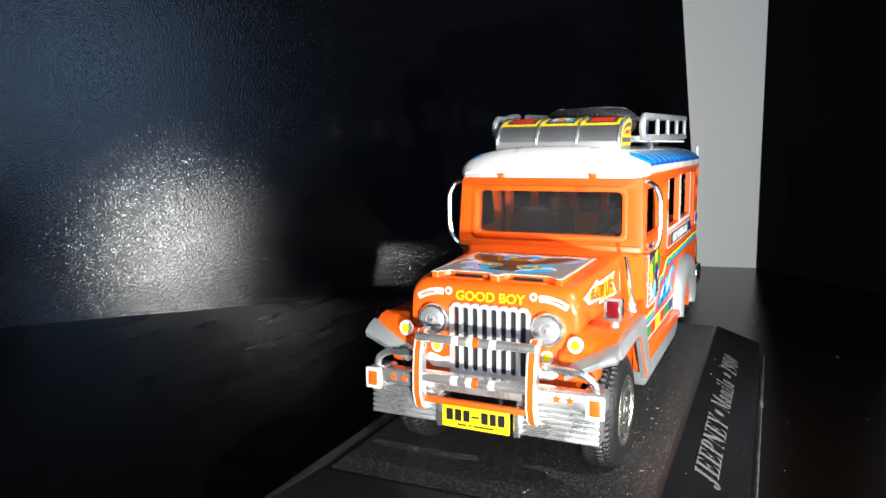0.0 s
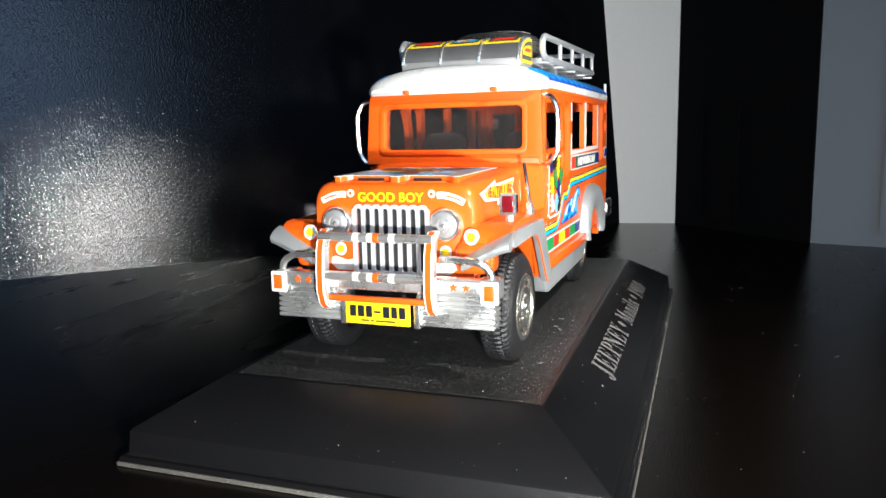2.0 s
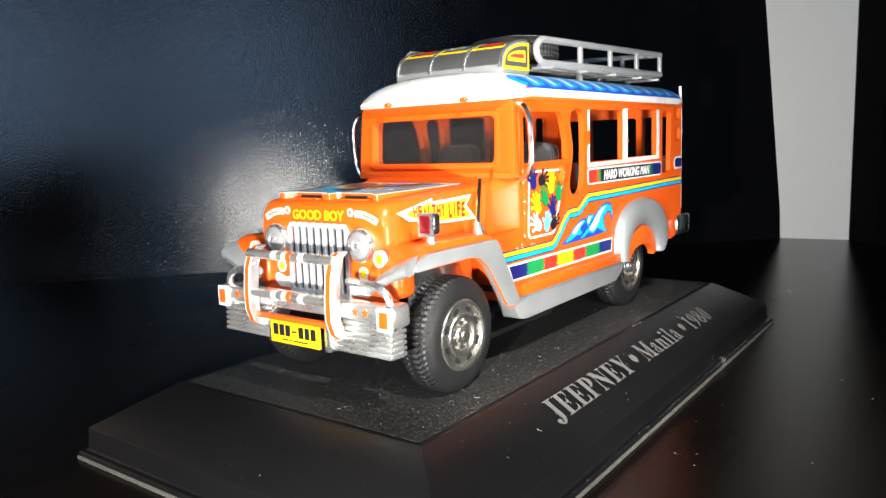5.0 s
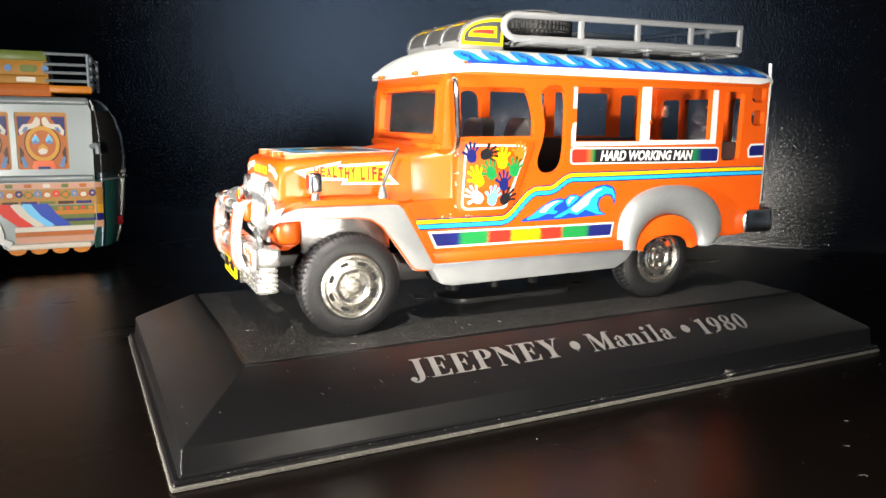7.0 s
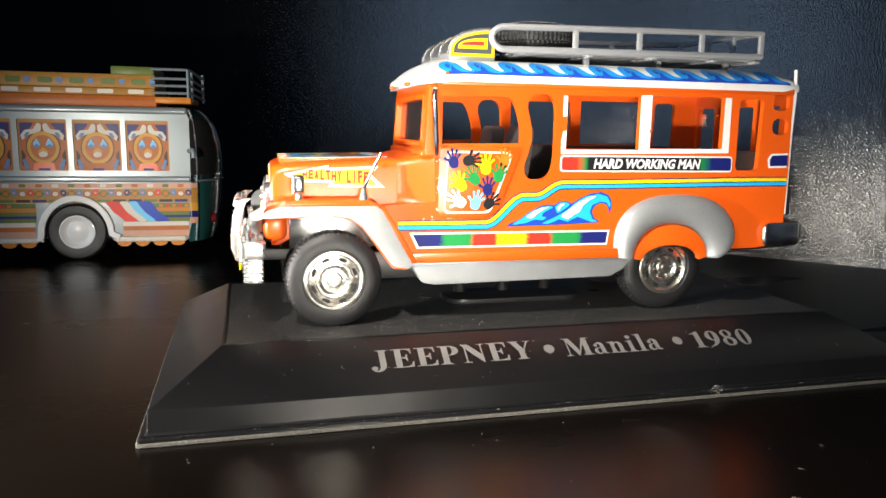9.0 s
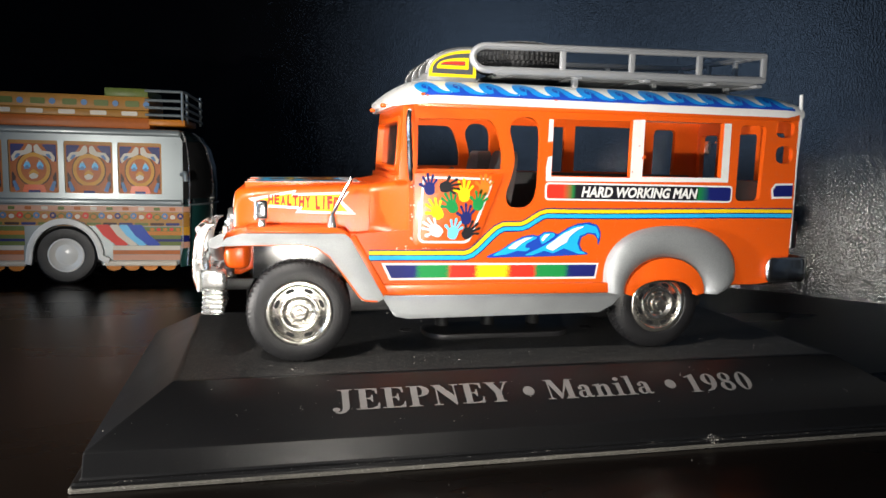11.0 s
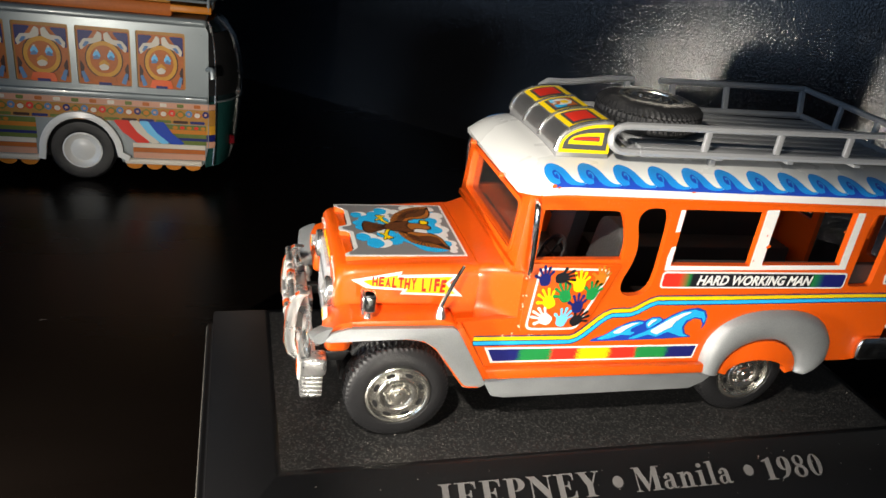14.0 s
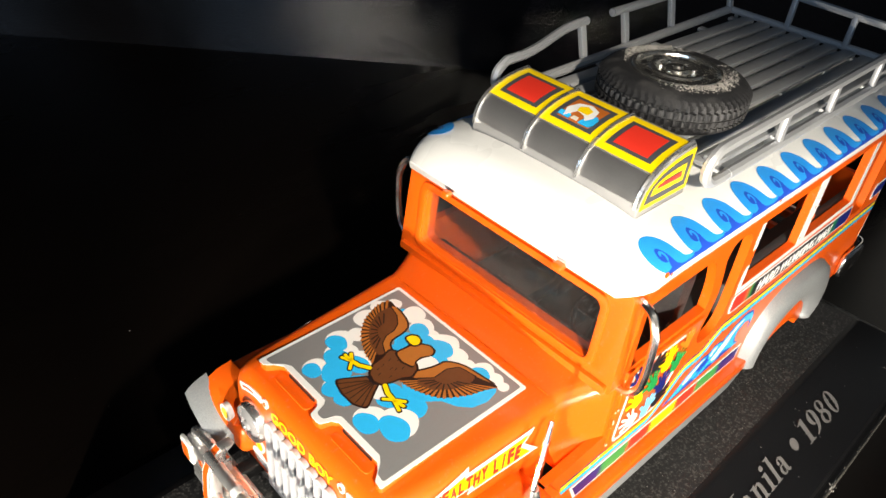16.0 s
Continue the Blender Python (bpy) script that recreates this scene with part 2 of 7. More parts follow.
def laminate(name, rgb, rough, gloss, grain, relief, stretch=(1, 1, 1), turn=0.0, mottle=0.3):
    """Dark laminate: a pressed grain under a satin sheen whose edge falls off quickly."""
    m = bpy.data.materials.new(name)
    m.use_nodes = True
    n, l = m.node_tree.nodes, m.node_tree.links
    n.remove(n["Principled BSDF"])
    tc, mp = n.new("ShaderNodeTexCoord"), n.new("ShaderNodeMapping")
    mp.inputs["Scale"].default_value = [1000 * q for q in stretch]
    mp.inputs["Rotation"].default_value = (0, 0, radians(turn))
    l.new(tc.outputs["Object"], mp.inputs[0])
    fine, big = n.new("ShaderNodeTexNoise"), n.new("ShaderNodeTexNoise")
    fine.inputs["Scale"].default_value, fine.inputs["Detail"].default_value = 1 / grain, 1.5
    big.inputs["Scale"].default_value, big.inputs["Detail"].default_value = 1 / 28, 4
    l.new(mp.outputs[0], fine.inputs["Vector"])
    l.new(mp.outputs[0], big.inputs["Vector"])
    mix = n.new("ShaderNodeMix")
    mix.data_type = "RGBA"
    mix.inputs["A"].default_value = (*[c * (1 - mottle) for c in rgb], 1)
    mix.inputs["B"].default_value = (*[c * (1 + mottle) for c in rgb], 1)
    l.new(big.outputs[0], mix.inputs["Factor"])
    bp = n.new("ShaderNodeBump")
    bp.inputs["Strength"].default_value, bp.inputs["Distance"].default_value = 1.0, relief * MM
    l.new(fine.outputs[0], bp.inputs["Height"])
    di, gl = n.new("ShaderNodeBsdfDiffuse"), n.new("ShaderNodeBsdfGlossy")
    gl.distribution = "BECKMANN"
    rr = n.new("ShaderNodeMapRange")
    rr.inputs["To Min"].default_value, rr.inputs["To Max"].default_value = rough * 0.88, rough * 1.12
    l.new(big.outputs[0], rr.inputs["Value"])
    l.new(rr.outputs[0], gl.inputs["Roughness"])
    l.new(mix.outputs["Result"], di.inputs["Color"])
    l.new(bp.outputs[0], gl.inputs["Normal"])
    fr = n.new("ShaderNodeFresnel")
    fr.inputs["IOR"].default_value = gloss
    sh = n.new("ShaderNodeMixShader")
    l.new(fr.outputs[0], sh.inputs[0])
    l.new(di.outputs[0], sh.inputs[1])
    l.new(gl.outputs[0], sh.inputs[2])
    l.new(sh.outputs[0], n["Material Output"].inputs["Surface"])
    return m


WALLMAT = laminate("black_textured_laminate", (0.005, 0.005, 0.0058), 0.14, 1.5, 0.48, 0.075)
SHELF = laminate("dark_wood_laminate", (0.0058, 0.0041, 0.0033), 0.28, 1.38, 0.6, 0.014, (0.35, 1.6, 1), 42.5)
PLASTER = mat("white_wall_paint", (0.86, 0.80, 0.70), 0.7, var=0.05, grain=1.5, spots=60, bump=0.1)
GREYPAINT = mat("blue_grey_paint", (0.15, 0.17, 0.185), 0.6, var=0.06, grain=1.5, spots=60, bump=0.05)
ROOMPAINT = mat("dim_room_paint", (0.10, 0.10, 0.11), 0.8, var=0.06, grain=2, spots=90)
FLUFF = mat("pale_dust", (0.34, 0.32, 0.29), 0.9, var=0.2)
DEEP = mat("deep_black", (0.003, 0.003, 0.0035), 0.7, var=0.2)
CABBLACK = mat("matt_black_board", (0.003, 0.003, 0.0035), 0.85, var=0.2, gloss=0.06)
BUSWHITE = mat("bus_silver_paint", (0.23, 0.265, 0.275), 0.3, metal=0.25, var=0.06, grain=0.5, spots=6, coat=0.3)
BUSDARK = mat("bus_dark_glass", (0.012, 0.022, 0.024), 0.12, var=0.2, grain=1, spots=8, coat=0.5)
BUSTEAL = mat("bus_teal_paint", (0.01, 0.06, 0.055), 0.3, var=0.1)
OCHRE = mat("ochre_print", (0.42, 0.20, 0.04), 0.5, var=0.3, grain=0.9, spots=3)
GOLD = mat("gold_ochre_print", (0.62, 0.30, 0.03), 0.4, var=0.25, grain=0.7, spots=2)
RUST = mat("rust_orange_print", (0.46, 0.12, 0.02), 0.45, var=0.35, grain=0.9, spots=2.5)
OLIVE = mat("olive_print", (0.12, 0.16, 0.03), 0.45, var=0.4, grain=0.8, spots=2)
CREAM = mat("cream_print", (0.66, 0.60, 0.50), 0.4, var=0.1)
PINK = mat("salmon_print", (0.58, 0.30, 0.20), 0.45, var=0.15)
MIDBLUE = mat("soft_blue_print", (0.10, 0.22, 0.42), 0.4, var=0.2, grain=0.7, spots=2)
MAROON = mat("maroon_print", (0.045, 0.014, 0.01), 0.4, var=0.3, grain=0.7, spots=2)

# ---------------------------------------------------------------- mesh tools (millimetres)
from mathutils.geometry import tessellate_polygon


def part(name, bm, material, parent=None, label="", sharp=35, flat=False):
    """One bmesh, in millimetres, as ONE mesh object under a thing or under a part."""
    bmesh.ops.remove_doubles(bm, verts=bm.verts, dist=1e-4)
    bmesh.ops.recalc_face_normals(bm, faces=bm.faces)
    for v in bm.verts:
        v.co *= MM
    me = bpy.data.meshes.new(name)
    bm.to_mesh(me)
    bm.free()
    me.materials.append(material)
    if not flat:
        me.polygons.foreach_set("use_smooth", [True] * len(me.polygons))
        me.set_sharp_from_angle(angle=radians(sharp))
    ob = new(name, me)
    if parent is not None:
        ob.parent = parent
        if parent.type == "EMPTY":
            ob.matrix_parent_inverse = Matrix.Translation(-parent.location)
    return tagged(ob, label)


def thing(name, place, label, category, group=""):
    ob = new(name)
    ob.empty_display_size = 0.005
    ob.location = Vector(place) * MM
    return tagged(ob, label, category, group)


def spread(axis, u, v, w):
    return Vector({"x": (w, u, v), "y": (u, w, v), "z": (u, v, w)}[axis])


def plate(loops, axis, a, b, bm=None):
    """An outline with holes, as a solid from a to b along an axis. Loops: (u, v) in the two other axes' order."""
    bm = bm or bmesh.new()
    tris = tessellate_polygon([[Vector((u, v, 0)) for u, v in loop] for loop in loops])
    flat = [p for loop in loops for p in loop]
    lo = [bm.verts.new(spread(axis, u, v, a)) for u, v in flat]
    hi = [bm.verts.new(spread(axis, u, v, b)) for u, v in flat]
    for t in tris:
        for side in (lo, hi):
            try:
                bm.faces.new([side[k] for k in t])
            except ValueError:
                pass
    k = 0
    for loop in loops:
        m = len(loop)
        for q in range(m):
            i, j = k + q, k + (q + 1) % m
            bm.faces.new((lo[i], lo[j], hi[j], hi[i]))
        k += m
    return bm


def rounded(pts, r, n=5):
    """The outline with each corner rounded; r: one radius or one for each corner."""
    out = []
    m = len(pts)
    rs = r if isinstance(r, (list, tuple)) else [r] * m
    for i in range(m):
        p, a, b = Vector(pts[i]), Vector(pts[i - 1]), Vector(pts[(i + 1) % m])
        u, v = (a - p), (b - p)
        lu, lv = u.length, v.length
        u, v = u / lu, v / lv
        ang = u.angle(v, math.pi)
        if rs[i] <= 0 or ang > 3.1:
            out.append(tuple(p))
            continue
        d = min(rs[i] / math.tan(ang / 2), lu * 0.48, lv * 0.48)
        p0, p1 = p + u * d, p + v * d
        for k in range(n + 1):
            t = k / n
            q = p0 * (1 - t) ** 2 + p * 2 * t * (1 - t) + p1 * t ** 2
            out.append((q.x, q.y))
    return out


def rect(u0, v0, u1, v1, r=0.0, n=4):
    pts = [(u0, v0), (u1, v0), (u1, v1), (u0, v1)]
    return rounded(pts, r, n) if r else pts


def oval(cu, cv, ru, rv=None, n=24, a0=0.0):
    rv = rv or ru
    return [(cu + ru * math.cos(a0 + 2 * math.pi * k / n), cv + rv * math.sin(a0 + 2 * math.pi * k / n)) for k in range(n)]


def block(a, b, bevel=0.0, seg=2):
    bm = bmesh.new()
    bmesh.ops.create_cube(bm, size=1)
    for v in bm.verts:
        v.co = Vector([(a[i] + b[i]) / 2 + v.co[i] * (b[i] - a[i]) for i in range(3)])
    if bevel:
        bmesh.ops.bevel(bm, geom=bm.edges[:], offset=bevel, segments=seg, affect="EDGES", profile=0.5)
    return bm


def soften(bm, offset, seg=2, angle=40):
    """Round the sharp edges of a solid."""
    bmesh.ops.remove_doubles(bm, verts=bm.verts, dist=1e-4)
    bmesh.ops.recalc_face_normals(bm, faces=bm.faces)
    es = [e for e in bm.edges if len(e.link_faces) == 2 and e.calc_face_angle(0) > radians(angle)]
    bmesh.ops.bevel(bm, geom=es, offset=offset, segments=seg, affect="EDGES", profile=0.5, clamp_overlap=True)
    return bm


def merge(*bms):
    out = bmesh.new()
    for b in bms:
        me = bpy.data.meshes.new("joined")
        b.to_mesh(me)
        b.free()
        out.from_mesh(me)
        bpy.data.meshes.remove(me)
    return out


def tube(path, r, seg=8, bm=None, closed=False):
    """A round bar along points."""
    bm = bm or bmesh.new()
    pts = [Vector(p) for p in path]
    rings = []
    m = len(pts)
    ref = None
    for i, p in enumerate(pts):
        if closed:
            d = pts[(i + 1) % m] - pts[i - 1]
        else:
            d = pts[min(i + 1, m - 1)] - pts[max(i - 1, 0)]
        d.normalize()
        if ref is None:
            ref = d.orthogonal().normalized()
        ref = (ref - d * ref.dot(d)).normalized()
        side = d.cross(ref)
        rr = r[i] if isinstance(r, (list, tuple)) else r
        rings.append([bm.verts.new(p + (ref * math.cos(a) + side * math.sin(a)) * rr) for a in (2 * math.pi * k / seg for k in range(seg))])
    span = range(m if closed else m - 1)
    for i in span:
        j = (i + 1) % m
        for k in range(seg):
            bm.faces.new((rings[i][k], rings[i][(k + 1) % seg], rings[j][(k + 1) % seg], rings[j][k]))
    if not closed:
        bm.faces.new(rings[0][::-1])
        bm.faces.new(rings[-1])
    return bm


def bend(pts, r, n=4):
    """A line of points in space with its corners rounded."""
    out = [Vector(pts[0])]
    for i in range(1, len(pts) - 1):
        p, a, b = Vector(pts[i]), Vector(pts[i - 1]), Vector(pts[i + 1])
        u, v = (a - p), (b - p)
        d = min(r, u.length * 0.48, v.length * 0.48)
        p0, p1 = p + u.normalized() * d, p + v.normalized() * d
        for k in range(n + 1):
            t = k / n
            out.append(p0 * (1 - t) ** 2 + p * 2 * t * (1 - t) + p1 * t ** 2)
    out.append(Vector(pts[-1]))
    return out


def lathe(profile, centre, axis="y", seg=40, mod=None, bm=None):
    """A profile of (along, radius) turned round an axis; mod(k, i, r) may change the radius."""
    bm = bm or bmesh.new()
    c = Vector(centre)
    rings = []
    for i, (w, r) in enumerate(profile):
        ring = []
        for k in range(seg):
            a = 2 * math.pi * k / seg
            q = mod(k, i, r) if mod else r
            ring.append(bm.verts.new(c + spread(axis, q * math.cos(a), q * math.sin(a), w)))
        rings.append(ring)
    for i in range(len(rings) - 1):
        for k in range(seg):
            bm.faces.new((rings[i][k], rings[i][(k + 1) % seg], rings[i + 1][(k + 1) % seg], rings[i + 1][k]))
    bm.faces.new(rings[0])
    bm.faces.new(rings[-1][::-1])
    return bm


def loft(sections, caps=True):
    bm = bmesh.new()
    rings = [[bm.verts.new(p) for p in s] for s in sections]
    m = len(rings[0])
    for a, b in zip(rings, rings[1:]):
        for k in range(m):
            bm.faces.new((a[k], a[(k + 1) % m], b[(k + 1) % m], b[k]))
    if caps:
        bm.faces.new(rings[0][::-1])
        bm.faces.new(rings[-1])
    return bm


def stroke(pts, w0, w1=None):
    """Outline of a band along 2D points, from offset w0 to offset w1 on its left."""
    w0, w1 = (-w0 / 2, w0 / 2) if w1 is None else (w0, w1)
    left, right = [], []
    m = len(pts)
    for i, p in enumerate(pts):
        a, b = Vector(pts[max(i - 1, 0)]), Vector(pts[min(i + 1, m - 1)])
        d = (b - a).normalized()
        nrm = Vector((-d.y, d.x))
        left.append(tuple(Vector(p) + nrm * w1))
        right.append(tuple(Vector(p) + nrm * w0))
    return right + left[::-1]


def lettering(text, width, height, lean=0.0, bold=0.0, deep=0.0):
    """Words in the built-in font as a flat bmesh centred on the origin of the XY plane."""
    cu = bpy.data.curves.new("words", "FONT")
    cu.body, cu.size, cu.bevel_depth, cu.bevel_resolution, cu.shear, cu.resolution_u = text, 1.0, bold, 0, lean, 3
    ob = new("words", cu)
    bpy.context.view_layer.update()
    me = bpy.data.meshes.new_from_object(ob.evaluated_get(bpy.context.evaluated_depsgraph_get()))
    bm = bmesh.new()
    bm.from_mesh(me)
    bpy.data.objects.remove(ob)
    bpy.data.meshes.remove(me)
    xs, ys = [v.co.x for v in bm.verts], [v.co.y for v in bm.verts]
    sx, sy = width / (max(xs) - min(xs)), height / (max(ys) - min(ys))
    mx, my = (max(xs) + min(xs)) / 2, (max(ys) + min(ys)) / 2
    for v in bm.verts:
        v.co = Vector(((v.co.x - mx) * sx, (v.co.y - my) * sy, v.co.z * sy * 0.3))
    return bm


def placed(bm, origin, across, up):
    """Lay a flat XY bmesh onto the plane through origin."""
    o, u, v = Vector(origin), Vector(across).normalized(), Vector(up).normalized()
    for vert in bm.verts:
        vert.co = o + u * vert.co.x + v * vert.co.y + u.cross(v) * vert.co.z
    return bm


def bowed(bm, f):
    for v in bm.verts:
        v.co = f(v.co)
    return bm


def smoothstep(t):
    t = min(1, max(0, t))
    return t * t * (3 - 2 * t)



def lerp_table(rows, x, k):
    """Column k of a table of rows sorted by their first number, read at x."""
    for a, b in zip(rows, rows[1:]):
        if x <= b[0]:
            t = min(1, max(0, (x - a[0]) / (b[0] - a[0])))
            return a[k] + (b[k] - a[k]) * t
    return rows[-1][k]
# ---------------------------------------------------------------- the shelf and the room round it
SHELF_Z = -9.5
D = Vector((0.737, -0.676, 0))      # along the black back panel
N = Vector((0.676, 0.737, 0))       # into it
WALL_C = 149.0


def wall_pt(s, out=0.0, z=0.0):
    """A point s along the back panel, out in front of it, z high."""
    p = N * (WALL_C - out) + D * s
    return Vector((p.x, p.y, z))


def upright(corners, z0, z1):
    bm = bmesh.new()
    lo = [bm.verts.new((x, y, z0)) for x, y in corners]
    hi = [bm.verts.new((x, y, z1)) for x, y in corners]
    m = len(corners)
    bm.faces.new(lo[::-1])
    bm.faces.new(hi)
    for k in range(m):
        bm.faces.new((lo[k], lo[(k + 1) % m], hi[(k + 1) % m], hi[k]))
    return bm


def setting(name, bm, material, label, category):
    return tagged(part(name, bm, material, sharp=30), label, category, kind="structure")


def wall_xy(s, out):
    p = wall_pt(s, out)
    return (p.x, p.y)


WALL_END = 159.2
setting("floor", upright([wall_xy(-620, -30), wall_xy(190, -30), wall_xy(190, 420), wall_xy(-620, 420)], SHELF_Z - 18, SHELF_Z), SHELF,
        "dark brown-black wood-grain laminate shelf top, slightly glossy", "shelf")
LEAN = 0.055      # the panel leans back a little
panel_bm = upright([wall_xy(-620, 0), wall_xy(WALL_END, 0), wall_xy(WALL_END, -16), wall_xy(-620, -16)], SHELF_Z, 420)
for v in panel_bm.verts:
    v.co += N * (LEAN * (v.co.z - SHELF_Z))
setting("wall_back", panel_bm, WALLMAT,
        "black finely textured laminate back panel of the shelf", "back panel")

# white upright beyond the end of the back panel, black cabinet side and grey door behind the shelf's end
e0 = wall_pt(WALL_END)
post = upright([(e0.x - 3.5, e0.y + 25), (222.5, -22.3), (e0.x + 42, -26), (e0.x + 42, e0.y + 25)], SHELF_Z, 420)
setting("wall_end", post, PLASTER, "narrow strip of plain off-white wall at the shelf's end", "wall")
q0, q1 = Vector((222.4, -22.6)), Vector((170, -73))
setting("cabinet_side", upright([tuple(q0), tuple(q1), (q1.x + 30, q1.y - 4), (q0.x + 38, q0.y - 4)], SHELF_Z, 420), CABBLACK,
        "black cabinet side standing at the shelf's end", "cabinet side")
# shallow recess frame on the black cabinet side
dq = (q1 - q0).normalized()
nq = Vector((-dq.y, dq.x)) * -1 if Vector((-dq.y, dq.x)).x > 0 else Vector((-dq.y, dq.x))


def on_cab(a, out, z):
    p = q0 + dq * a + nq * out
    return Vector((p.x, p.y, z))


def frame_on(place, a0, a1, z0, z1, w, depth):
    """A rectangular frame of four bars, laid on an upright plane."""
    bm = bmesh.new()
    for (u0, v0, u1, v1) in ((a0, z0, a1, z0 + w), (a0, z1 - w, a1, z1), (a0, z0 + w, a0 + w, z1 - w), (a1 - w, z0 + w, a1, z1 - w)):
        vs = [bm.verts.new(place(u, o, v)) for o in (0.2, depth) for u, v in ((u0, v0), (u1, v0), (u1, v1), (u0, v1))]
        for f in ((0, 1, 2, 3), (4, 5, 6, 7), (0, 1, 5, 4), (1, 2, 6, 5), (2, 3, 7, 6), (3, 0, 4, 7)):
            bm.faces.new([vs[k] for k in f])
    return bm


setting("trim_cabinet", frame_on(on_cab, 15, 37, -5, 44, 1.2, 1.2), CABBLACK, "black raised frame on the cabinet side", "frame")
g0, g1 = Vector((170.5, -73.6)), Vector((140, -200))
setting("wall_grey", upright([tuple(g0), tuple(g1), (g1.x + 25, g1.y), (g0.x + 25, g0.y)], SHELF_Z, 420), GREYPAINT,
        "dim blue-grey painted wall past the shelf's end", "wall")
dg = (g1 - g0).normalized()
ng = Vector((dg.y, -dg.x))
ng = ng if ng.x < 0 else -ng


def on_grey(a, out, z):
    p = g0 + dg * a + ng * out
    return Vector((p.x, p.y, z))


setting("window_frame_grey", frame_on(on_grey, 22, 74, -4, 76, 3.2, 3.0), GREYPAINT, "blue-grey raised frame on the dim wall", "frame")
pane = bmesh.new()
pane.faces.new([pane.verts.new(on_grey(a, 0.4, z)) for a, z in ((25, -1), (71, -1), (71, 73), (25, 73))])
setting("window_dark", pane, DEEP, "dark panel inside the grey frame", "panel")

# the dim room behind the camera
RX0, RX1, RY0, RY1, RZ0, RZ1 = -1100, 900, -1300, 900, -900, 1300
setting("room_floor", block((RX0, RY0, RZ0 - 20), (RX1, RY1, RZ0)), ROOMPAINT, "dim grey room floor far below the shelf", "floor")
setting("ceiling", block((RX0, RY0, RZ1), (RX1, RY1, RZ1 + 20)), ROOMPAINT, "dim grey room ceiling", "ceiling")
setting("wall_east", block((RX1, RY0, RZ0), (RX1 + 20, RY1, RZ1)), ROOMPAINT, "dim grey room wall", "wall")
setting("wall_north", block((RX0, RY1, RZ0), (RX1, RY1 + 20, RZ1)), ROOMPAINT, "dim grey room wall", "wall")
setting("wall_south", block((RX0, RY0 - 20, RZ0), (RX1, RY0, RZ1)), ROOMPAINT, "dim grey room wall", "wall")
setting("wall_west", plate([rect(RY0, RZ0, RY1, RZ1), rect(-1245, 135, -655, 665), rect(-515, 125, -85, 535)], "x", RX0 - 20, RX0), ROOMPAINT, "dim grey room wall with two window openings", "wall")

# ---------------------------------------------------------------- display base
BT = 0.9
base = thing("display_base", (6, 0, SHELF_Z), "black plastic display plinth with sloping sides and silver lettering", "display base")
BX0, BX1 = -58.6, 70.0
TURNED = Matrix.Translation(Vector((6, 0.8, SHELF_Z)) * MM) @ Matrix.Rotation(radians(1.3), 4, "Z")      # it stands a little askew under the car


def ring_xy(inset, z, r=0.6):
    return [Vector((x, y, z)) for x, y in rounded([(BX0 + inset, -33.2 + inset), (BX1 - inset, -33.2 + inset), (BX1 - inset, 33.2 - inset), (BX0 + inset, 33.2 - inset)], r, 3)]


part("plinth", loft([ring_xy(0.35, SHELF_Z, 0.5), ring_xy(0, SHELF_Z + 0.3, 0.6), ring_xy(0, SHELF_Z + 1.0, 0.6), ring_xy(0.25, SHELF_Z + 1.25, 0.5), ring_xy(0.8, SHELF_Z + 1.3, 0.4),
                     ring_xy(1.0, SHELF_Z + 1.6, 0.4), ring_xy(1.25, -5.0, 0.35), ring_xy(1.45, -4.75, 0.3), ring_xy(10.6, BT - 0.12, 0.2), ring_xy(10.9, BT - 0.02, 0.2), ring_xy(11.4, BT - 0.02, 0.2)]), BASE, base,
     sharp=25)
def rim_ring(out, z):
    return ring_xy(-out, z, 0.6)


part("lower_edge", loft([rim_ring(0.0, SHELF_Z + 0.02), rim_ring(0.22, SHELF_Z + 0.1), rim_ring(0.25, SHELF_Z + 0.45), rim_ring(0.1, SHELF_Z + 0.62), rim_ring(-0.2, SHELF_Z + 0.62)]), RIMDUST, base, "dusty grey lower edge")
part("top_panel", plate([rect(BX0 + 11.5, -21.5, BX1 - 11.5, 21.5, 0.6)], "z", BT - 0.5, BT), BASETOP, base, "dusty black textured top panel")
pad = soften(plate([rounded([(-8.0, -4.6), (19.0, -4.6), (19.0, 5), (-8.0, 5)], 4.0)], "z", BT - 0.1, BT + 0.9), 0.2)
part("mounting_pad", pad, BLACK, base)
# posts in near-black: the shade under the sill is put into their colour
for sx in (-3.8, 5.0, 13.8):
    part("screw_post", lathe([(BT + 0.8, 1.3), (BT + 2.2, 1.2), (BT + 6, 1.0)], (sx, 3.0, 0), "z", 14), DEEP, base)
# no holes are cut: black discs paint in the dark of two screw holes
for hx, hy in ((-10.4, 3.2), (24.2, 1.6)):
    part("screw_hole_shade", lathe([(BT - 0.02, 1.25), (BT + 0.08, 1.25), (BT + 0.1, 1.0), (BT + 0.03, 0.8)], (hx, hy, 0), "z", 18), DEEP, base)

# silver words on the sloping side
SLOPE_UP = Vector((0, 9.3, 5.7)).normalized()


def on_slope(x, t):
    """A point x along the front slope, t up it from its lower edge."""
    return Vector((x, -31.75, -4.72)) + SLOPE_UP * t + Vector((0, -0.52, 0.85)) * 0.06


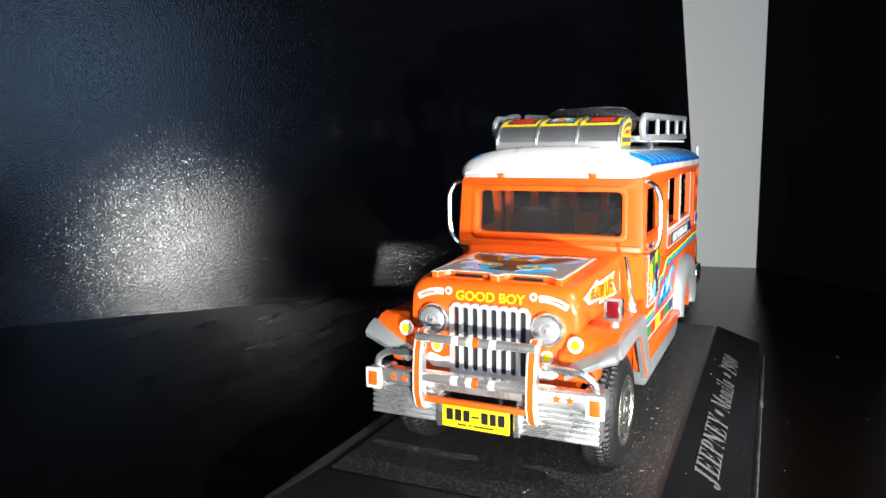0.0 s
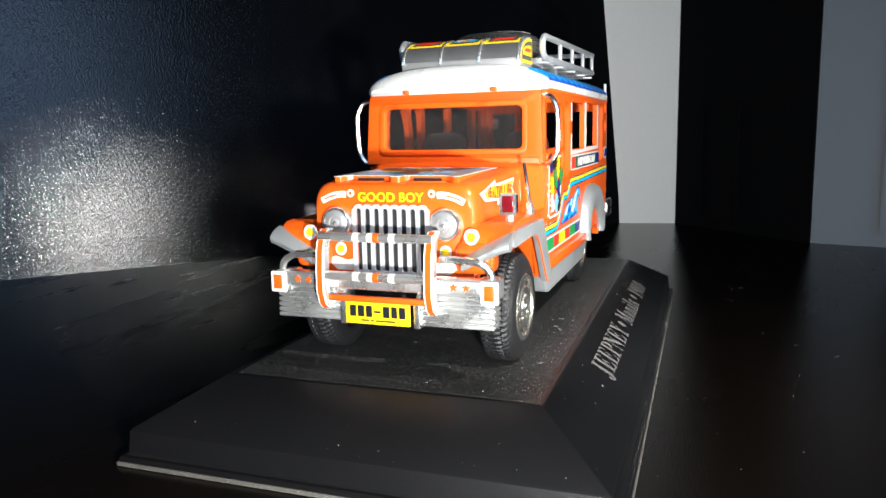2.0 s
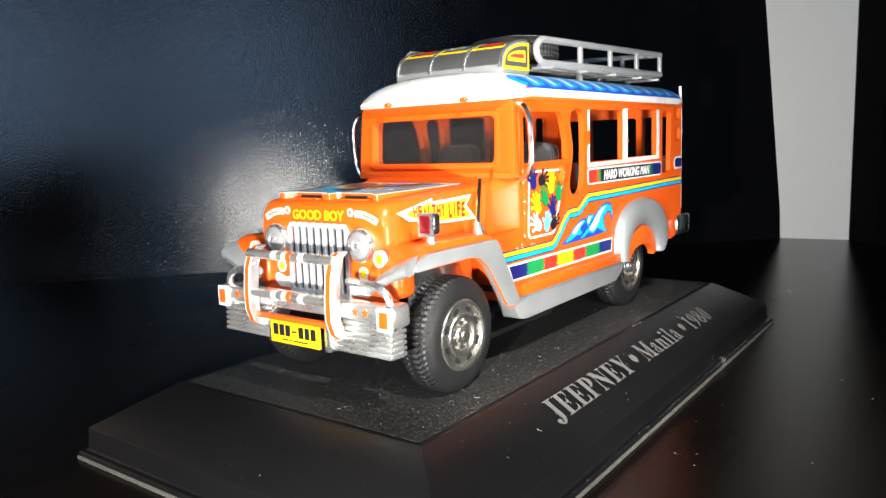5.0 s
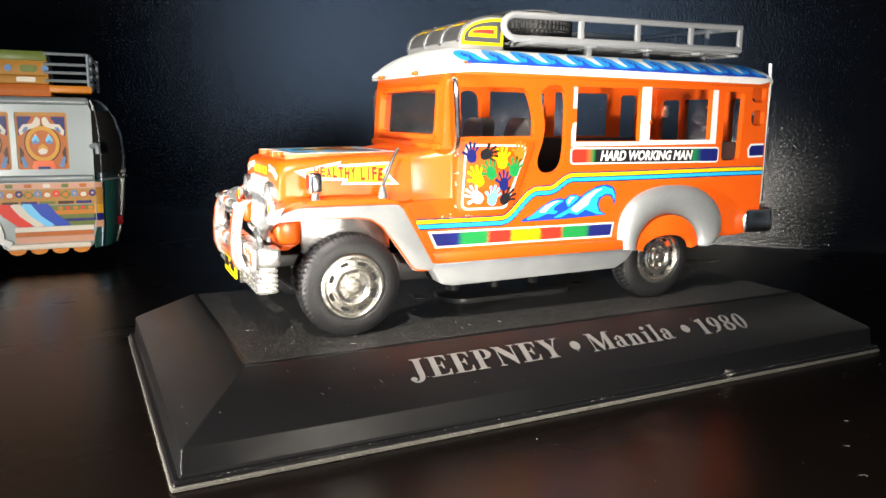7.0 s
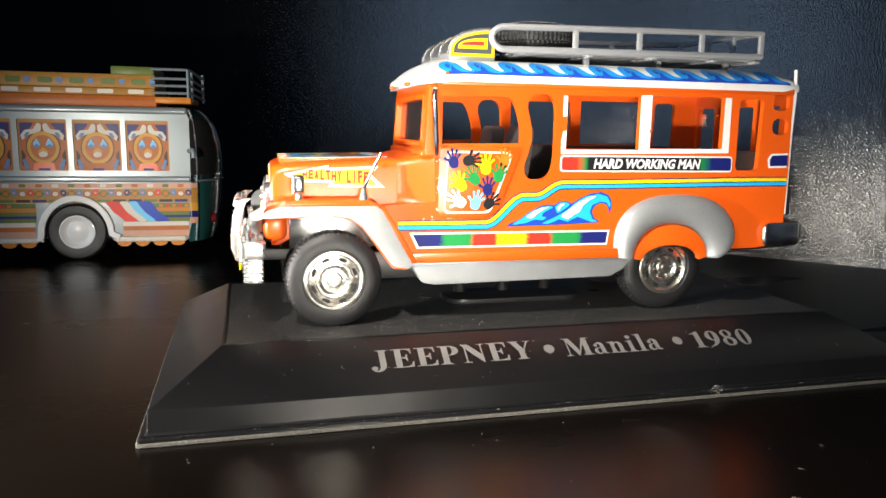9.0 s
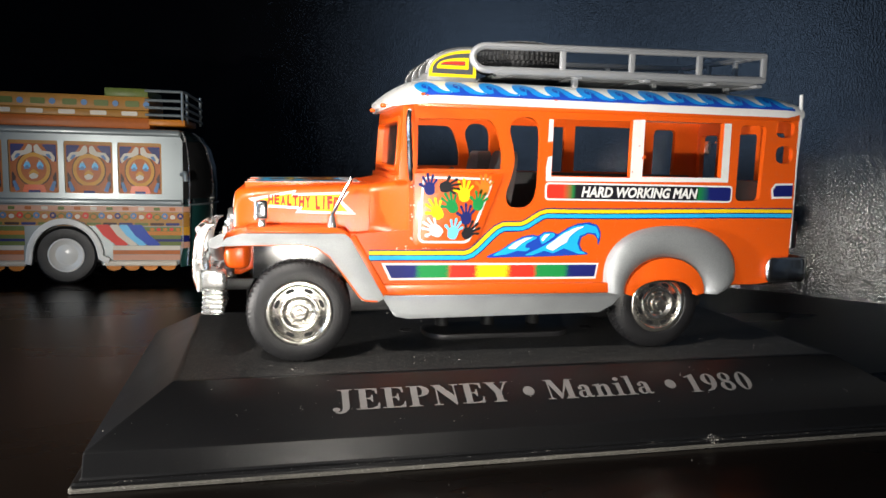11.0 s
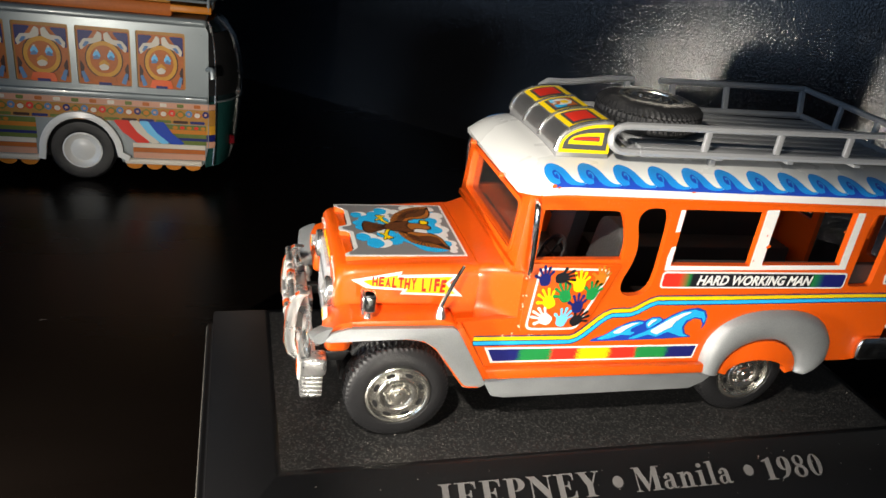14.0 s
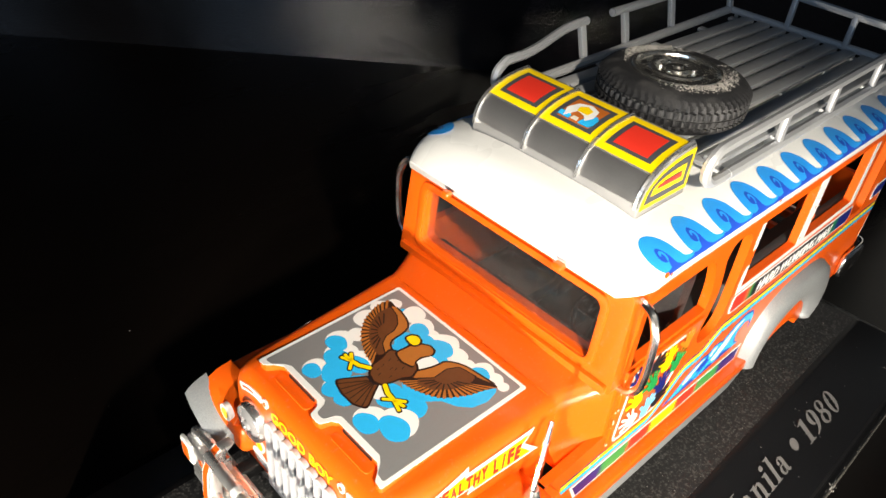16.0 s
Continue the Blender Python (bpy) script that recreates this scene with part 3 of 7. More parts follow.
class Pen:
    """Bold roman letters as flat pieces, 1 high, each piece a hair above the last."""

    def __init__(self):
        self.bm, self.level, self.x, self.k = bmesh.new(), 0, 0.0, 1.0

    def face(self, pts):
        self.bm.faces.new([self.bm.verts.new((self.x + u * self.k, v, self.level * 0.0012)) for u, v in pts])

    def piece(self, *pts):
        self.level += 1
        self.face(pts)

    def bar(self, x0, y0, x1, y1):
        self.piece((x0, y0), (x1, y0), (x1, y1), (x0, y1))

    def foot(self, x0, x1, y, up=1):
        """A thin bracketed serif on a stem from x0 to x1."""
        self.piece((x0 - 0.11, y), (x1 + 0.11, y), (x1 + 0.11, y + 0.03 * up), (x1 + 0.02, y + 0.055 * up), (x1, y + 0.12 * up), (x0, y + 0.12 * up), (x0 - 0.02, y + 0.055 * up), (x0 - 0.11, y + 0.03 * up))

    def bowl(self, cx, cy, rx, ry, ix, iy, a0=0, a1=360, n=28, shift=0.0):
        """A ring, or part of one, thick at its sides and thin at top and bottom."""
        self.level += 1
        p = []
        for j in range(n + 1):
            a = radians(a0 + (a1 - a0) * j / n)
            p.append(((cx + rx * math.cos(a), cy + ry * math.sin(a)), (cx + shift + ix * math.cos(a), cy + iy * math.sin(a))))
        for (o0, i0), (o1, i1) in zip(p, p[1:]):
            self.face([o0, o1, i1, i0])

    def dot(self, cx, cy, rx, ry):
        self.piece(*oval(cx, cy, rx, ry, 16))

    def sweep(self, rows):
        """A stroke through rows of (x, y, width across)."""
        self.level += 1
        side = []
        for j, (x, y, w) in enumerate(rows):
            d = (Vector(rows[min(j + 1, len(rows) - 1)][:2]) - Vector(rows[max(j - 1, 0)][:2])).normalized()
            side.append(((x - d.y * w / 2, y + d.x * w / 2), (x + d.y * w / 2, y - d.x * w / 2)))
        for (a, b), (c, e) in zip(side, side[1:]):
            self.face([a, c, e, b])

    def letter(self, ch):
        """Draws one letter at the pen and gives its width."""
        if ch == "J":
            self.bar(0.25, 0.2, 0.45, 0.95); self.foot(0.25, 0.45, 1, -1)
            self.sweep([(0.35, 0.22, 0.2), (0.34, 0.08, 0.19), (0.27, -0.06, 0.13), (0.17, -0.11, 0.09), (0.08, -0.08, 0.08), (0.04, 0.0, 0.06)]); self.dot(0.07, 0.05, 0.105, 0.1)
            return 0.6
        if ch == "E":
            self.bar(0.11, 0, 0.31, 1); self.bar(0, 0.955, 0.12, 1); self.bar(0, 0, 0.12, 0.045)
            self.piece((0.3, 1), (0.3, 0.955), (0.47, 0.945), (0.57, 0.88), (0.6, 0.72), (0.64, 0.72), (0.635, 1))
            self.piece((0.3, 0), (0.3, 0.045), (0.49, 0.055), (0.6, 0.13), (0.65, 0.29), (0.69, 0.29), (0.67, 0))
            self.piece((0.3, 0.48), (0.38, 0.48), (0.44, 0.43), (0.46, 0.33), (0.5, 0.33), (0.5, 0.68), (0.46, 0.68), (0.44, 0.58), (0.38, 0.53), (0.3, 0.53))
            return 0.72
        if ch == "P":
            self.bar(0.11, 0, 0.31, 1); self.foot(0.11, 0.31, 0); self.bar(0, 0.955, 0.12, 1)
            self.piece((0.3, 1), (0.36, 1), (0.36, 0.95), (0.3, 0.95)); self.piece((0.3, 0.48), (0.36, 0.46), (0.36, 0.51), (0.3, 0.52))
            self.bowl(0.35, 0.73, 0.31, 0.27, 0.1, 0.22, -90, 90)
            return 0.7
        if ch == "N":
            self.bar(0.12, 0, 0.17, 0.9); self.bar(0.66, 0.05, 0.71, 0.98); self.foot(0.12, 0.17, 0); self.foot(0.66, 0.71, 1, -1)
            self.piece((0.0, 1), (0.27, 1), (0.71, 0.36), (0.71, -0.02), (0.67, -0.02), (0.1, 0.86), (0.06, 0.94), (0.0, 0.965))
            return 0.84
        if ch == "Y":
            self.bar(0.29, 0, 0.49, 0.46); self.foot(0.29, 0.49, 0); self.foot(0.1, 0.26, 1, -1); self.foot(0.62, 0.66, 1, -1)
            self.piece((0.07, 0.96), (0.29, 0.96), (0.5, 0.5), (0.49, 0.42), (0.29, 0.42)); self.piece((0.43, 0.46), (0.49, 0.46), (0.68, 0.96), (0.62, 0.96))
            return 0.78
        if ch == "M":
            self.bar(0.12, 0, 0.165, 0.9); self.bar(0.74, 0, 0.94, 0.96); self.foot(0.12, 0.165, 0); self.foot(0.74, 0.94, 0)
            self.piece((0.0, 1), (0.29, 1), (0.55, 0.28), (0.5, 0.0), (0.46, 0.0), (0.1, 0.95), (0.0, 0.965)); self.piece((0.46, 0.0), (0.5, 0.0), (0.85, 0.95), (0.8, 1), (0.77, 1)); self.bar(0.76, 0.965, 1.05, 1)
            return 1.06
        if ch == "a":
            self.bar(0.27, 0.1, 0.43, 0.48); self.sweep([(0.1, 0.53, 0.05), (0.16, 0.62, 0.07), (0.25, 0.63, 0.1), (0.33, 0.57, 0.15), (0.35, 0.47, 0.16)]); self.dot(0.11, 0.5, 0.075, 0.075)
            self.bowl(0.19, 0.19, 0.18, 0.19, 0.05, 0.14, 60, 320); self.piece((0.26, 0.33), (0.3, 0.33), (0.3, 0.42), (0.2, 0.37)); self.sweep([(0.36, 0.14, 0.15), (0.4, 0.05, 0.1), (0.47, 0.03, 0.06), (0.53, 0.09, 0.03)])
            return 0.54
        if ch == "n":
            self.bar(0.1, 0, 0.26, 0.6); self.foot(0.1, 0.26, 0); self.piece((0, 0.63), (0, 0.6), (0.1, 0.57), (0.26, 0.57), (0.26, 0.67))
            self.bar(0.4, 0, 0.56, 0.45); self.foot(0.4, 0.56, 0); self.sweep([(0.25, 0.5, 0.05), (0.32, 0.59, 0.07), (0.4, 0.6, 0.11), (0.46, 0.54, 0.15), (0.48, 0.44, 0.16)])
            return 0.68
        if ch == "i":
            self.bar(0.1, 0, 0.26, 0.62); self.foot(0.1, 0.26, 0); self.piece((0, 0.63), (0, 0.6), (0.1, 0.57), (0.26, 0.57), (0.26, 0.67)); self.dot(0.18, 0.86, 0.1, 0.1)
            return 0.38
        if ch == "l":
            self.bar(0.1, 0, 0.26, 0.98); self.foot(0.1, 0.26, 0); self.piece((0, 0.98), (0, 0.95), (0.1, 0.92), (0.26, 0.92), (0.26, 1.02))
            return 0.38
        if ch == "1":
            self.bar(0.17, 0, 0.36, 0.92); self.foot(0.17, 0.36, 0); self.piece((0.03, 0.86), (0.04, 0.82), (0.17, 0.84), (0.36, 0.8), (0.36, 1.0), (0.32, 1.0))
            return 0.52
        if ch == "9":
            self.bowl(0.26, 0.68, 0.24, 0.31, 0.07, 0.26); self.sweep([(0.41, 0.66, 0.18), (0.4, 0.45, 0.19), (0.34, 0.26, 0.17), (0.24, 0.11, 0.11), (0.06, 0.01, 0.05)])
            return 0.54
        if ch == "8":
            self.bowl(0.26, 0.76, 0.21, 0.24, 0.08, 0.19); self.bowl(0.26, 0.26, 0.25, 0.27, 0.1, 0.2); self.sweep([(0.12, 0.6, 0.1), (0.26, 0.52, 0.16), (0.4, 0.42, 0.12)])
            return 0.56
        self.bowl(0.26, 0.49, 0.25, 0.5, 0.085, 0.45)
        return 0.54


def roman(text, x0, x1, t0, height, label):
    """A word in bold roman letters on the front slope, from x0 to x1."""
    pen = Pen()
    for ch in text:
        pen.x += pen.letter(ch) + 0.035
    wide = max(v.co.x for v in pen.bm.verts) - (low := min(v.co.x for v in pen.bm.verts))
    for v in pen.bm.verts:
        v.co = Vector(((v.co.x - low) * (x1 - x0) / wide, v.co.y * height, v.co.z * height))
    part("lettering", placed(pen.bm, on_slope(x0, t0), (1, 0, 0), SLOPE_UP), PRINT, base, label, flat=True)


roman("JEEPNEY", -26.3, -0.2, 4.2, 3.7, "silver printed word JEEPNEY")
roman("Manila", 5.3, 22.6, 4.25, 3.7, "silver printed word Manila")
roman("1980", 28.8, 40.1, 4.2, 3.6, "silver printed number 1980")
for cx in (2.7, 26.0):
    bm = bmesh.new()
    bm.faces.new([bm.verts.new((u, v, 0)) for u, v in oval(0, 0, 0.9, 0.9, 20)])
    part("bullet_dot", placed(bm, on_slope(cx, 6.05), (1, 0, 0), SLOPE_UP), PRINT, base)

base.matrix_world = TURNED

# ---------------------------------------------------------------- the jeepney
jeep = thing("model_jeepney", (0, 0, BT), "orange die-cast model jeepney with bright painted decoration on a black plinth", "model car")
SY = 15.4      # half width of the body sides


def both(f):
    """Build a part on the camera's side (-1) and on the far side (+1)."""
    return [f(-1), f(1)]


def wsx(z):
    """The windscreen plane leans back a little towards the roof."""
    return -15.3 + (z - 28.7) * 0.06


def eased(pts, keep=()):
    """The outline with its corners cut twice, but for those kept sharp."""
    for _ in range(3):
        out = []
        for i, p in enumerate(pts):
            a, b = pts[i - 1], pts[(i + 1) % len(pts)]
            if min(math.dist(p, k) for k in keep) < 0.9 if keep else False:
                out.append(p)
            else:
                out += [(p[0] * 0.75 + a[0] * 0.25, p[1] * 0.75 + a[1] * 0.25), (p[0] * 0.75 + b[0] * 0.25, p[1] * 0.75 + b[1] * 0.25)]
        pts = out
    return pts


DOOR_WIN = eased([(-12.4, 30.7), (1.0, 30.9), (1.1, 33.2), (0.4, 36.0), (-0.7, 38.3), (-2.2, 38.5), (-12.4, 38.3)], ((-12.4, 30.7), (1.0, 30.9), (-12.4, 38.3)))
PEANUT = eased([(1.9, 37.2), (2.7, 34.6), (3.1, 32.2), (2.6, 29.6), (1.6, 27.0), (2.2, 25.1), (4.0, 24.8), (6.0, 25.2), (7.1, 27.2), (7.15, 32.5), (7.1, 37.6), (5.9, 39.0), (4.2, 39.1), (2.7, 38.8)])
WIN_A = rect(9.2, 30.1, 22.6, 39.0, 0.25)
WIN_B = rect(24.8, 30.3, 38.9, 39.3, 0.25)
WIN_C = rounded([(42.0, 26.5), (46.6, 26.6), (46.9, 39.2), (42.0, 39.1)], 1.0)
SLOTS = [rounded([(48.7, 37.3), (52.2, 37.3), (52.2, 40.2), (48.7, 40.2)], 1.35), rounded([(49.0, 33.0), (52.3, 33.0), (52.3, 35.9), (49.0, 35.9)], 1.35)]
ARCH = [(23.4, 11.4)] + [(29.9 + 6.2 * math.cos(a), 11.6 + 4.6 * math.sin(a)) for a in (math.pi * (1 - k / 14) for k in range(1, 14))] + [(36.4, 12.2)]
SIDE = [(-16.2, 11.4)] + ARCH + [(47.5, 12.3), (53.0, 13.2), (53.2, 24), (52.8, 41.3), (wsx(41) + 1.5, 41.3), (-13.7, 28.6), (-13.5, 21.3), (-22.4, 20.6)]


def side_wall(s):
    a, b = (s * SY, s * (SY - 1.0))
    w = part("side_wall", soften(plate([SIDE, DOOR_WIN, PEANUT, WIN_A, WIN_B, WIN_C] + (SLOTS if s < 0 else []), "y", a, b), 0.16, 2, 60), ORANGE, jeep,
             "orange side panel with open windows and painted bands")
    return w


WALLS = both(side_wall)


def decal(name, loops, s, level, material, parent, label=""):
    """A thin printed shape on a body side; level: which layer it lies on."""
    y0 = SY + 0.03 + 0.05 * level
    return part(name, plate(loops, "y", s * (y0 - 0.045), s * y0), material, parent, label, flat=True)


def band_path():
    """The course of the double stripe: low along the cowl, up two soft steps, level to the rear."""
    pts = []
    for k in range(0, 73):
        x = -19.6 + k * (53.0 + 19.6) / 72
        z = 17.35 + 4.6 * smoothstep((x + 4.6) / 6.6) + 2.1 * smoothstep((x - 4.2) / 4.6) + 0.45 * smoothstep((x - 9) / 44)
        pts.append((x, z))
    return pts


def mirror_text(s):
    return (1, 0, 0) if s < 0 else (-1, 0, 0)


def print_lobes(cx, cz, size, turn):
    """A splayed five-lobed paint print: a rounded pad with five blunt lobes."""
    c, sn = math.cos(radians(-turn)), math.sin(radians(-turn))
    pts = []
    for a, r0, ln, w in ((-58, 0.40, 0.80, 0.105), (-24, 0.46, 0.98, 0.082), (-3, 0.48, 1.06, 0.085), (18, 0.46, 0.99, 0.082), (41, 0.43, 0.84, 0.075)):
        d, side = Vector((math.sin(radians(a)), math.cos(radians(a)))), Vector((math.cos(radians(a)), -math.sin(radians(a))))
        for along_d, across in ((r0, -0.8), (ln * 0.72, -0.85), (ln - 0.12, -1.1), (ln - 0.04, -0.8), (ln, 0), (ln - 0.04, 0.8), (ln - 0.12, 1.1), (ln * 0.72, 0.85), (r0, 0.8)):
            pts.append(d * along_d + side * (across * w))
    pts += [Vector((0.34, 0.05)), Vector((0.3, -0.22)), Vector((0.18, -0.34)), Vector((-0.1, -0.36)), Vector((-0.28, -0.26)), Vector((-0.36, 0.0))]
    return [(cx + size * (p.x * c - p.y * sn), cz + size * (p.x * sn + p.y * c)) for p in pts]


def side_decor(s):
    w = WALLS[0 if s < 0 else 1]
    # raised door skin and its white line
    door = soften(plate([rounded([(-12.9, 18.6), (-4.6, 18.6), (-2.6, 20), (1.2, 30.2), (-12.9, 30.2)], [1.6, 1.2, 1.0, 0.4, 0.4])], "y", s * SY, s * (SY + 0.28)), 0.12, 2, 30)
    part("door", door, ORANGE, w)
    dl = 6
    outer = rounded([(-12.2, 19.3), (-4.0, 19.3), (-0.1, 29.5), (-11.6, 29.6)], [1.2, 1.5, 1.2, 1.1])
    inner = rounded([(-11.85, 19.65), (-4.3, 19.65), (-0.62, 29.2), (-11.3, 29.25)], [1.0, 1.3, 1.0, 0.9])
    decal("door_line", [outer, inner[::-1]], s, dl, WHITE, w, "white outline on the door")
    for cx, cz, size, turn, m in ((-10.5, 27.6, 2.4, -6, NAVY), (-8.1, 28.0, 2.45, 80, INK), (-5.0, 26.7, 2.6, 0, YELLOW), (-1.9, 27.7, 2.4, 8, AMBER), (-6.8, 24.9, 2.5, -28, GREEN),
                                  (-9.1, 23.9, 2.6, -30, YELLOW), (-2.8, 25.3, 2.4, 14, GREEN), (-4.6, 23.1, 2.4, 0, NAVY), (-9.2, 21.2, 2.6, -55, WHITE), (-6.7, 20.8, 2.4, 16, PALEBLUE),
                                  (-4.4, 20.8, 2.4, 48, INK)):
        decal("paint_print", [print_lobes(cx, cz, size, turn)], s, dl + 1 + (int(cx * 7) % 3), m, w)
    # the yellow and blue stripe with its dark edges
    path = band_path()
    decal("stripe", [stroke(path, -0.84, 0.9)], s, 0, NAVY, w)
    decal("stripe", [stroke(path, 0.1, 0.7)], s, 1, YELLOW, w, "yellow wavy stripe")
    decal("stripe", [stroke(path, -0.66, -0.06)], s, 1, SKYBLUE, w, "light blue wavy stripe")
    # rainbow band in a white frame
    decal("band_frame", [[(-17.7, 16.2), (18.0, 16.1), (17.6, 13.5), (-16.4, 13.5)]], s, 0, WHITE, w)
    decal("rainbow_band", [[(-17.1, 15.85), (17.6, 15.8), (17.3, 13.85), (-16.1, 13.85)]], s, 1, RAINBOW, w, "band of blue, green, red and yellow")
    # breaking wave
    wave = [(-1.7, 16.95), (1.1, 18.1), (2.9, 19.35), (4.8, 20.35), (6.4, 20.7), (7.4, 20.5), (8.5, 21.15), (9.8, 21.2), (10.6, 20.7), (12.2, 21.7), (14.0, 22.5), (15.9, 22.75), (17.4, 22.3), (18.1, 21.15),
            (18.05, 19.9), (17.65, 18.8), (17.6, 19.9), (17.0, 20.7), (15.9, 20.85), (14.8, 20.25), (14.45, 19.2), (15.05, 18.1), (16.4, 17.5), (12.2, 17.3), (8.5, 17.15)]
    decal("wave", [rounded(wave, 0.7, 5)], s, 0, ROYAL, w, "painted blue breaking wave")
    for name, lev, m, loop in (
            ("wave_crest", 1, SKYBLUE, [(-0.4, 17.2), (1.5, 18.2), (3.3, 19.4), (5.2, 20.2), (6.6, 20.4), (7.4, 20.2), (6.4, 19.7), (5.5, 19.25), (5.2, 18.6), (6.3, 18.5), (5.5, 18.0), (4.0, 18.1), (2.2, 17.5)]),
            ("wave_foam", 2, WHITE, [(2.2, 18.4), (3.7, 19.5), (5.3, 20.15), (6.8, 20.3), (5.7, 19.9), (4.6, 19.2), (3.6, 18.35)]),
            ("wave_crest", 1, SKYBLUE, [(7.6, 20.2), (8.5, 20.95), (9.8, 21.0), (10.4, 20.65), (9.4, 19.9), (8.1, 19.0)]),
            ("wave_foam", 2, WHITE, [(7.9, 19.9), (8.5, 20.7), (9.6, 20.85), (8.7, 20.2), (8.2, 19.5)]),
            ("wave_crest", 1, SKYBLUE, [(5.0, 17.3), (7.7, 18.5), (9.9, 19.7), (11.4, 20.95), (13.3, 22.0), (15.5, 22.45), (17.2, 22.0), (17.9, 20.8), (17.75, 19.9), (17.2, 20.95), (15.9, 21.1), (14.4, 20.5), (14.1, 19.3), (14.6, 18.1), (15.9, 17.6), (14.4, 17.6), (11.8, 18.5), (10.0, 17.65), (8.5, 18.1), (6.6, 17.4)]),
            ("wave_foam", 2, WHITE, [(8.5, 18.6), (10.3, 19.9), (11.8, 20.95), (13.7, 21.85), (15.5, 22.2), (13.8, 21.3), (12.7, 20.4), (12.2, 19.4), (11.1, 18.8), (10.0, 18.1)])):
        decal(name, [rounded(loop, 0.35, 3)], s, lev, m, w)
    # white window surrounds, chipped in places
    decal("window_surround", [[(8.3, 29.2), (40.4, 29.6), (40.3, 39.3), (39.0, 39.3), (39.0, 30.35), (24.75, 30.2), (24.75, 39.4), (22.65, 39.3), (22.65, 30.0), (9.1, 29.95), (9.15, 33.2), (8.5, 33.0), (8.2, 31.4)]], s, 0, WHITE, w,
          "chipped white paint round the windows")
    decal("window_surround", [[(8.4, 35.4), (9.15, 35.5), (9.15, 38.9), (8.4, 38.9)]], s, 0, WHITE, w)
    # plaque with its motto
    decal("plaque", [rect(8.2, 26.2, 41.3, 29.05, 0.7)], s, 1, WHITE, w)
    decal("plaque_field", [rect(8.5, 26.5, 41.0, 28.75, 0.5)], s, 2, PLAQUE, w, "black plaque with red, green and navy ends")
    y = s * (SY + 0.03 + 0.05 * 3)
    part("motto", placed(lettering("HARD WORKING MAN", 20.6, 1.75, 0.2, 0.042), (24.6, y, 27.62), mirror_text(s), (0, 0, 1)), WHITE, w, "white slanted words HARD WORKING MAN", flat=True)
    decal("plaque", [[(48.9, 27.0), (52.7, 27.1), (52.7, 29.7), (49.3, 29.6), (48.6, 28.6)]], s, 1, WHITE, w)
    decal("plaque_field", [[(49.2, 27.35), (52.7, 27.45), (52.7, 29.35), (49.5, 29.25), (49.0, 28.5)]], s, 2, NAVY, w)
    # worn flecks along the front of the door and the stripe
    rng = random.Random(5)
    for _ in range(26):
        if rng.random() < 0.6:
            fx, fz = -13.2 + rng.gauss(0, 0.18), rng.uniform(18.4, 30.0)
        else:
            fx, fz = rng.uniform(-15.5, -6.0), 18.5 + rng.gauss(0, 0.12)
        fr = rng.choice((0.06, 0.08, 0.1, 0.16))
        decal("worn_fleck", [[(fx + fr * rng.uniform(0.5, 1.3) * math.cos(q), fz + fr * rng.uniform(0.5, 1.6) * math.sin(q)) for q in (1.05 * v for v in range(6))]], s, 7.2, CREAM, w)
    # paint chips
    for cx, cz, r in ((24.9, 33.4, 0.42), (37.6, 36.2, 0.2), (23.0, 31.0, 0.2), (24.0, 35.2, 0.14)):
        decal("paint_chip", [[(cx + r * (0.7 + 0.5 * math.sin(k * 2.3 + cx)) * math.cos(k), cz + r * (0.8 + 0.4 * math.cos(k * 3.1)) * math.sin(k)) for k in (0.7 * j for j in range(9))]], s, 1, ORANGE, w)


both(side_decor)

# cowl: flares out from the bonnet to the body, and from its foot down to the side
def cowl_ring(x):
    t = min(1, (x + 19.4) / 6.0)
    top, half = 28.05 + 1.15 * t, []
    lean = lambda z: 12.98 - 0.33 * (z - 16) / 12
    for k in range(10):
        z = 19.6 + (top - 1.5 - 19.6) * k / 9
        foot = max(0.0, 1 - (z - 19.6) / 2.4) ** 2
        half.append((lean(z) + (SY - 0.12 - lean(z)) * (1 - (1 - t ** 1.35) * (1 - foot)), z))
    edge = half[-1][0]
    half += [(edge - 1.5 * (1 - math.cos(a)), top - 1.5 + 1.5 * math.sin(a)) for a in (math.pi / 2 * k / 5 for k in range(1, 6))]
    half.append((edge - 6.0, top + 0.2))
    return [Vector((x, -y, z)) for y, z in half] + [Vector((x, y, z)) for y, z in half[::-1]]


part("cowl", loft([cowl_ring(-19.4 + 6.5 * k / 14) for k in range(15)]), ORANGE, jeep, sharp=60)
for s in (-1, 1):
    part("cowl_seam", tube([(-19.3, s * 12.95, 22.0), (-19.3, s * 12.8, 24.5), (-19.3, s * 12.72, 26.4)], 0.09, 6), ORANGE, jeep)


# windscreen frame and pane
def leaned(p):
    return Vector((p.x + wsx(p.z), p.y, p.z))


frame_loops = [rounded([(-15.45, 28.6), (15.45, 28.6), (14.9, 40.9), (-14.9, 40.9)], [0.5, 0.5, 2, 2]), rounded([(-12.1, 31.0), (12.1, 31.0), (12.0, 37.9), (-12.0, 37.9)], 1.0)[::-1]]
part("windscreen_frame", bowed(soften(plate(frame_loops, "x", 0, 2.0), 0.35, 3, 50), leaned), ORANGE, jeep)
lip_loops = [rounded([(-12.9, 30.2), (12.9, 30.2), (12.8, 38.7), (-12.8, 38.7)], 1.4), rounded([(-12.2, 30.9), (12.2, 30.9), (12.1, 38.0), (-12.1, 38.0)], 1.1)[::-1]]
part("windscreen_lip", bowed(soften(plate(lip_loops, "x", -0.3, 0.1), 0.12, 2, 50), leaned), ORANGE, jeep)
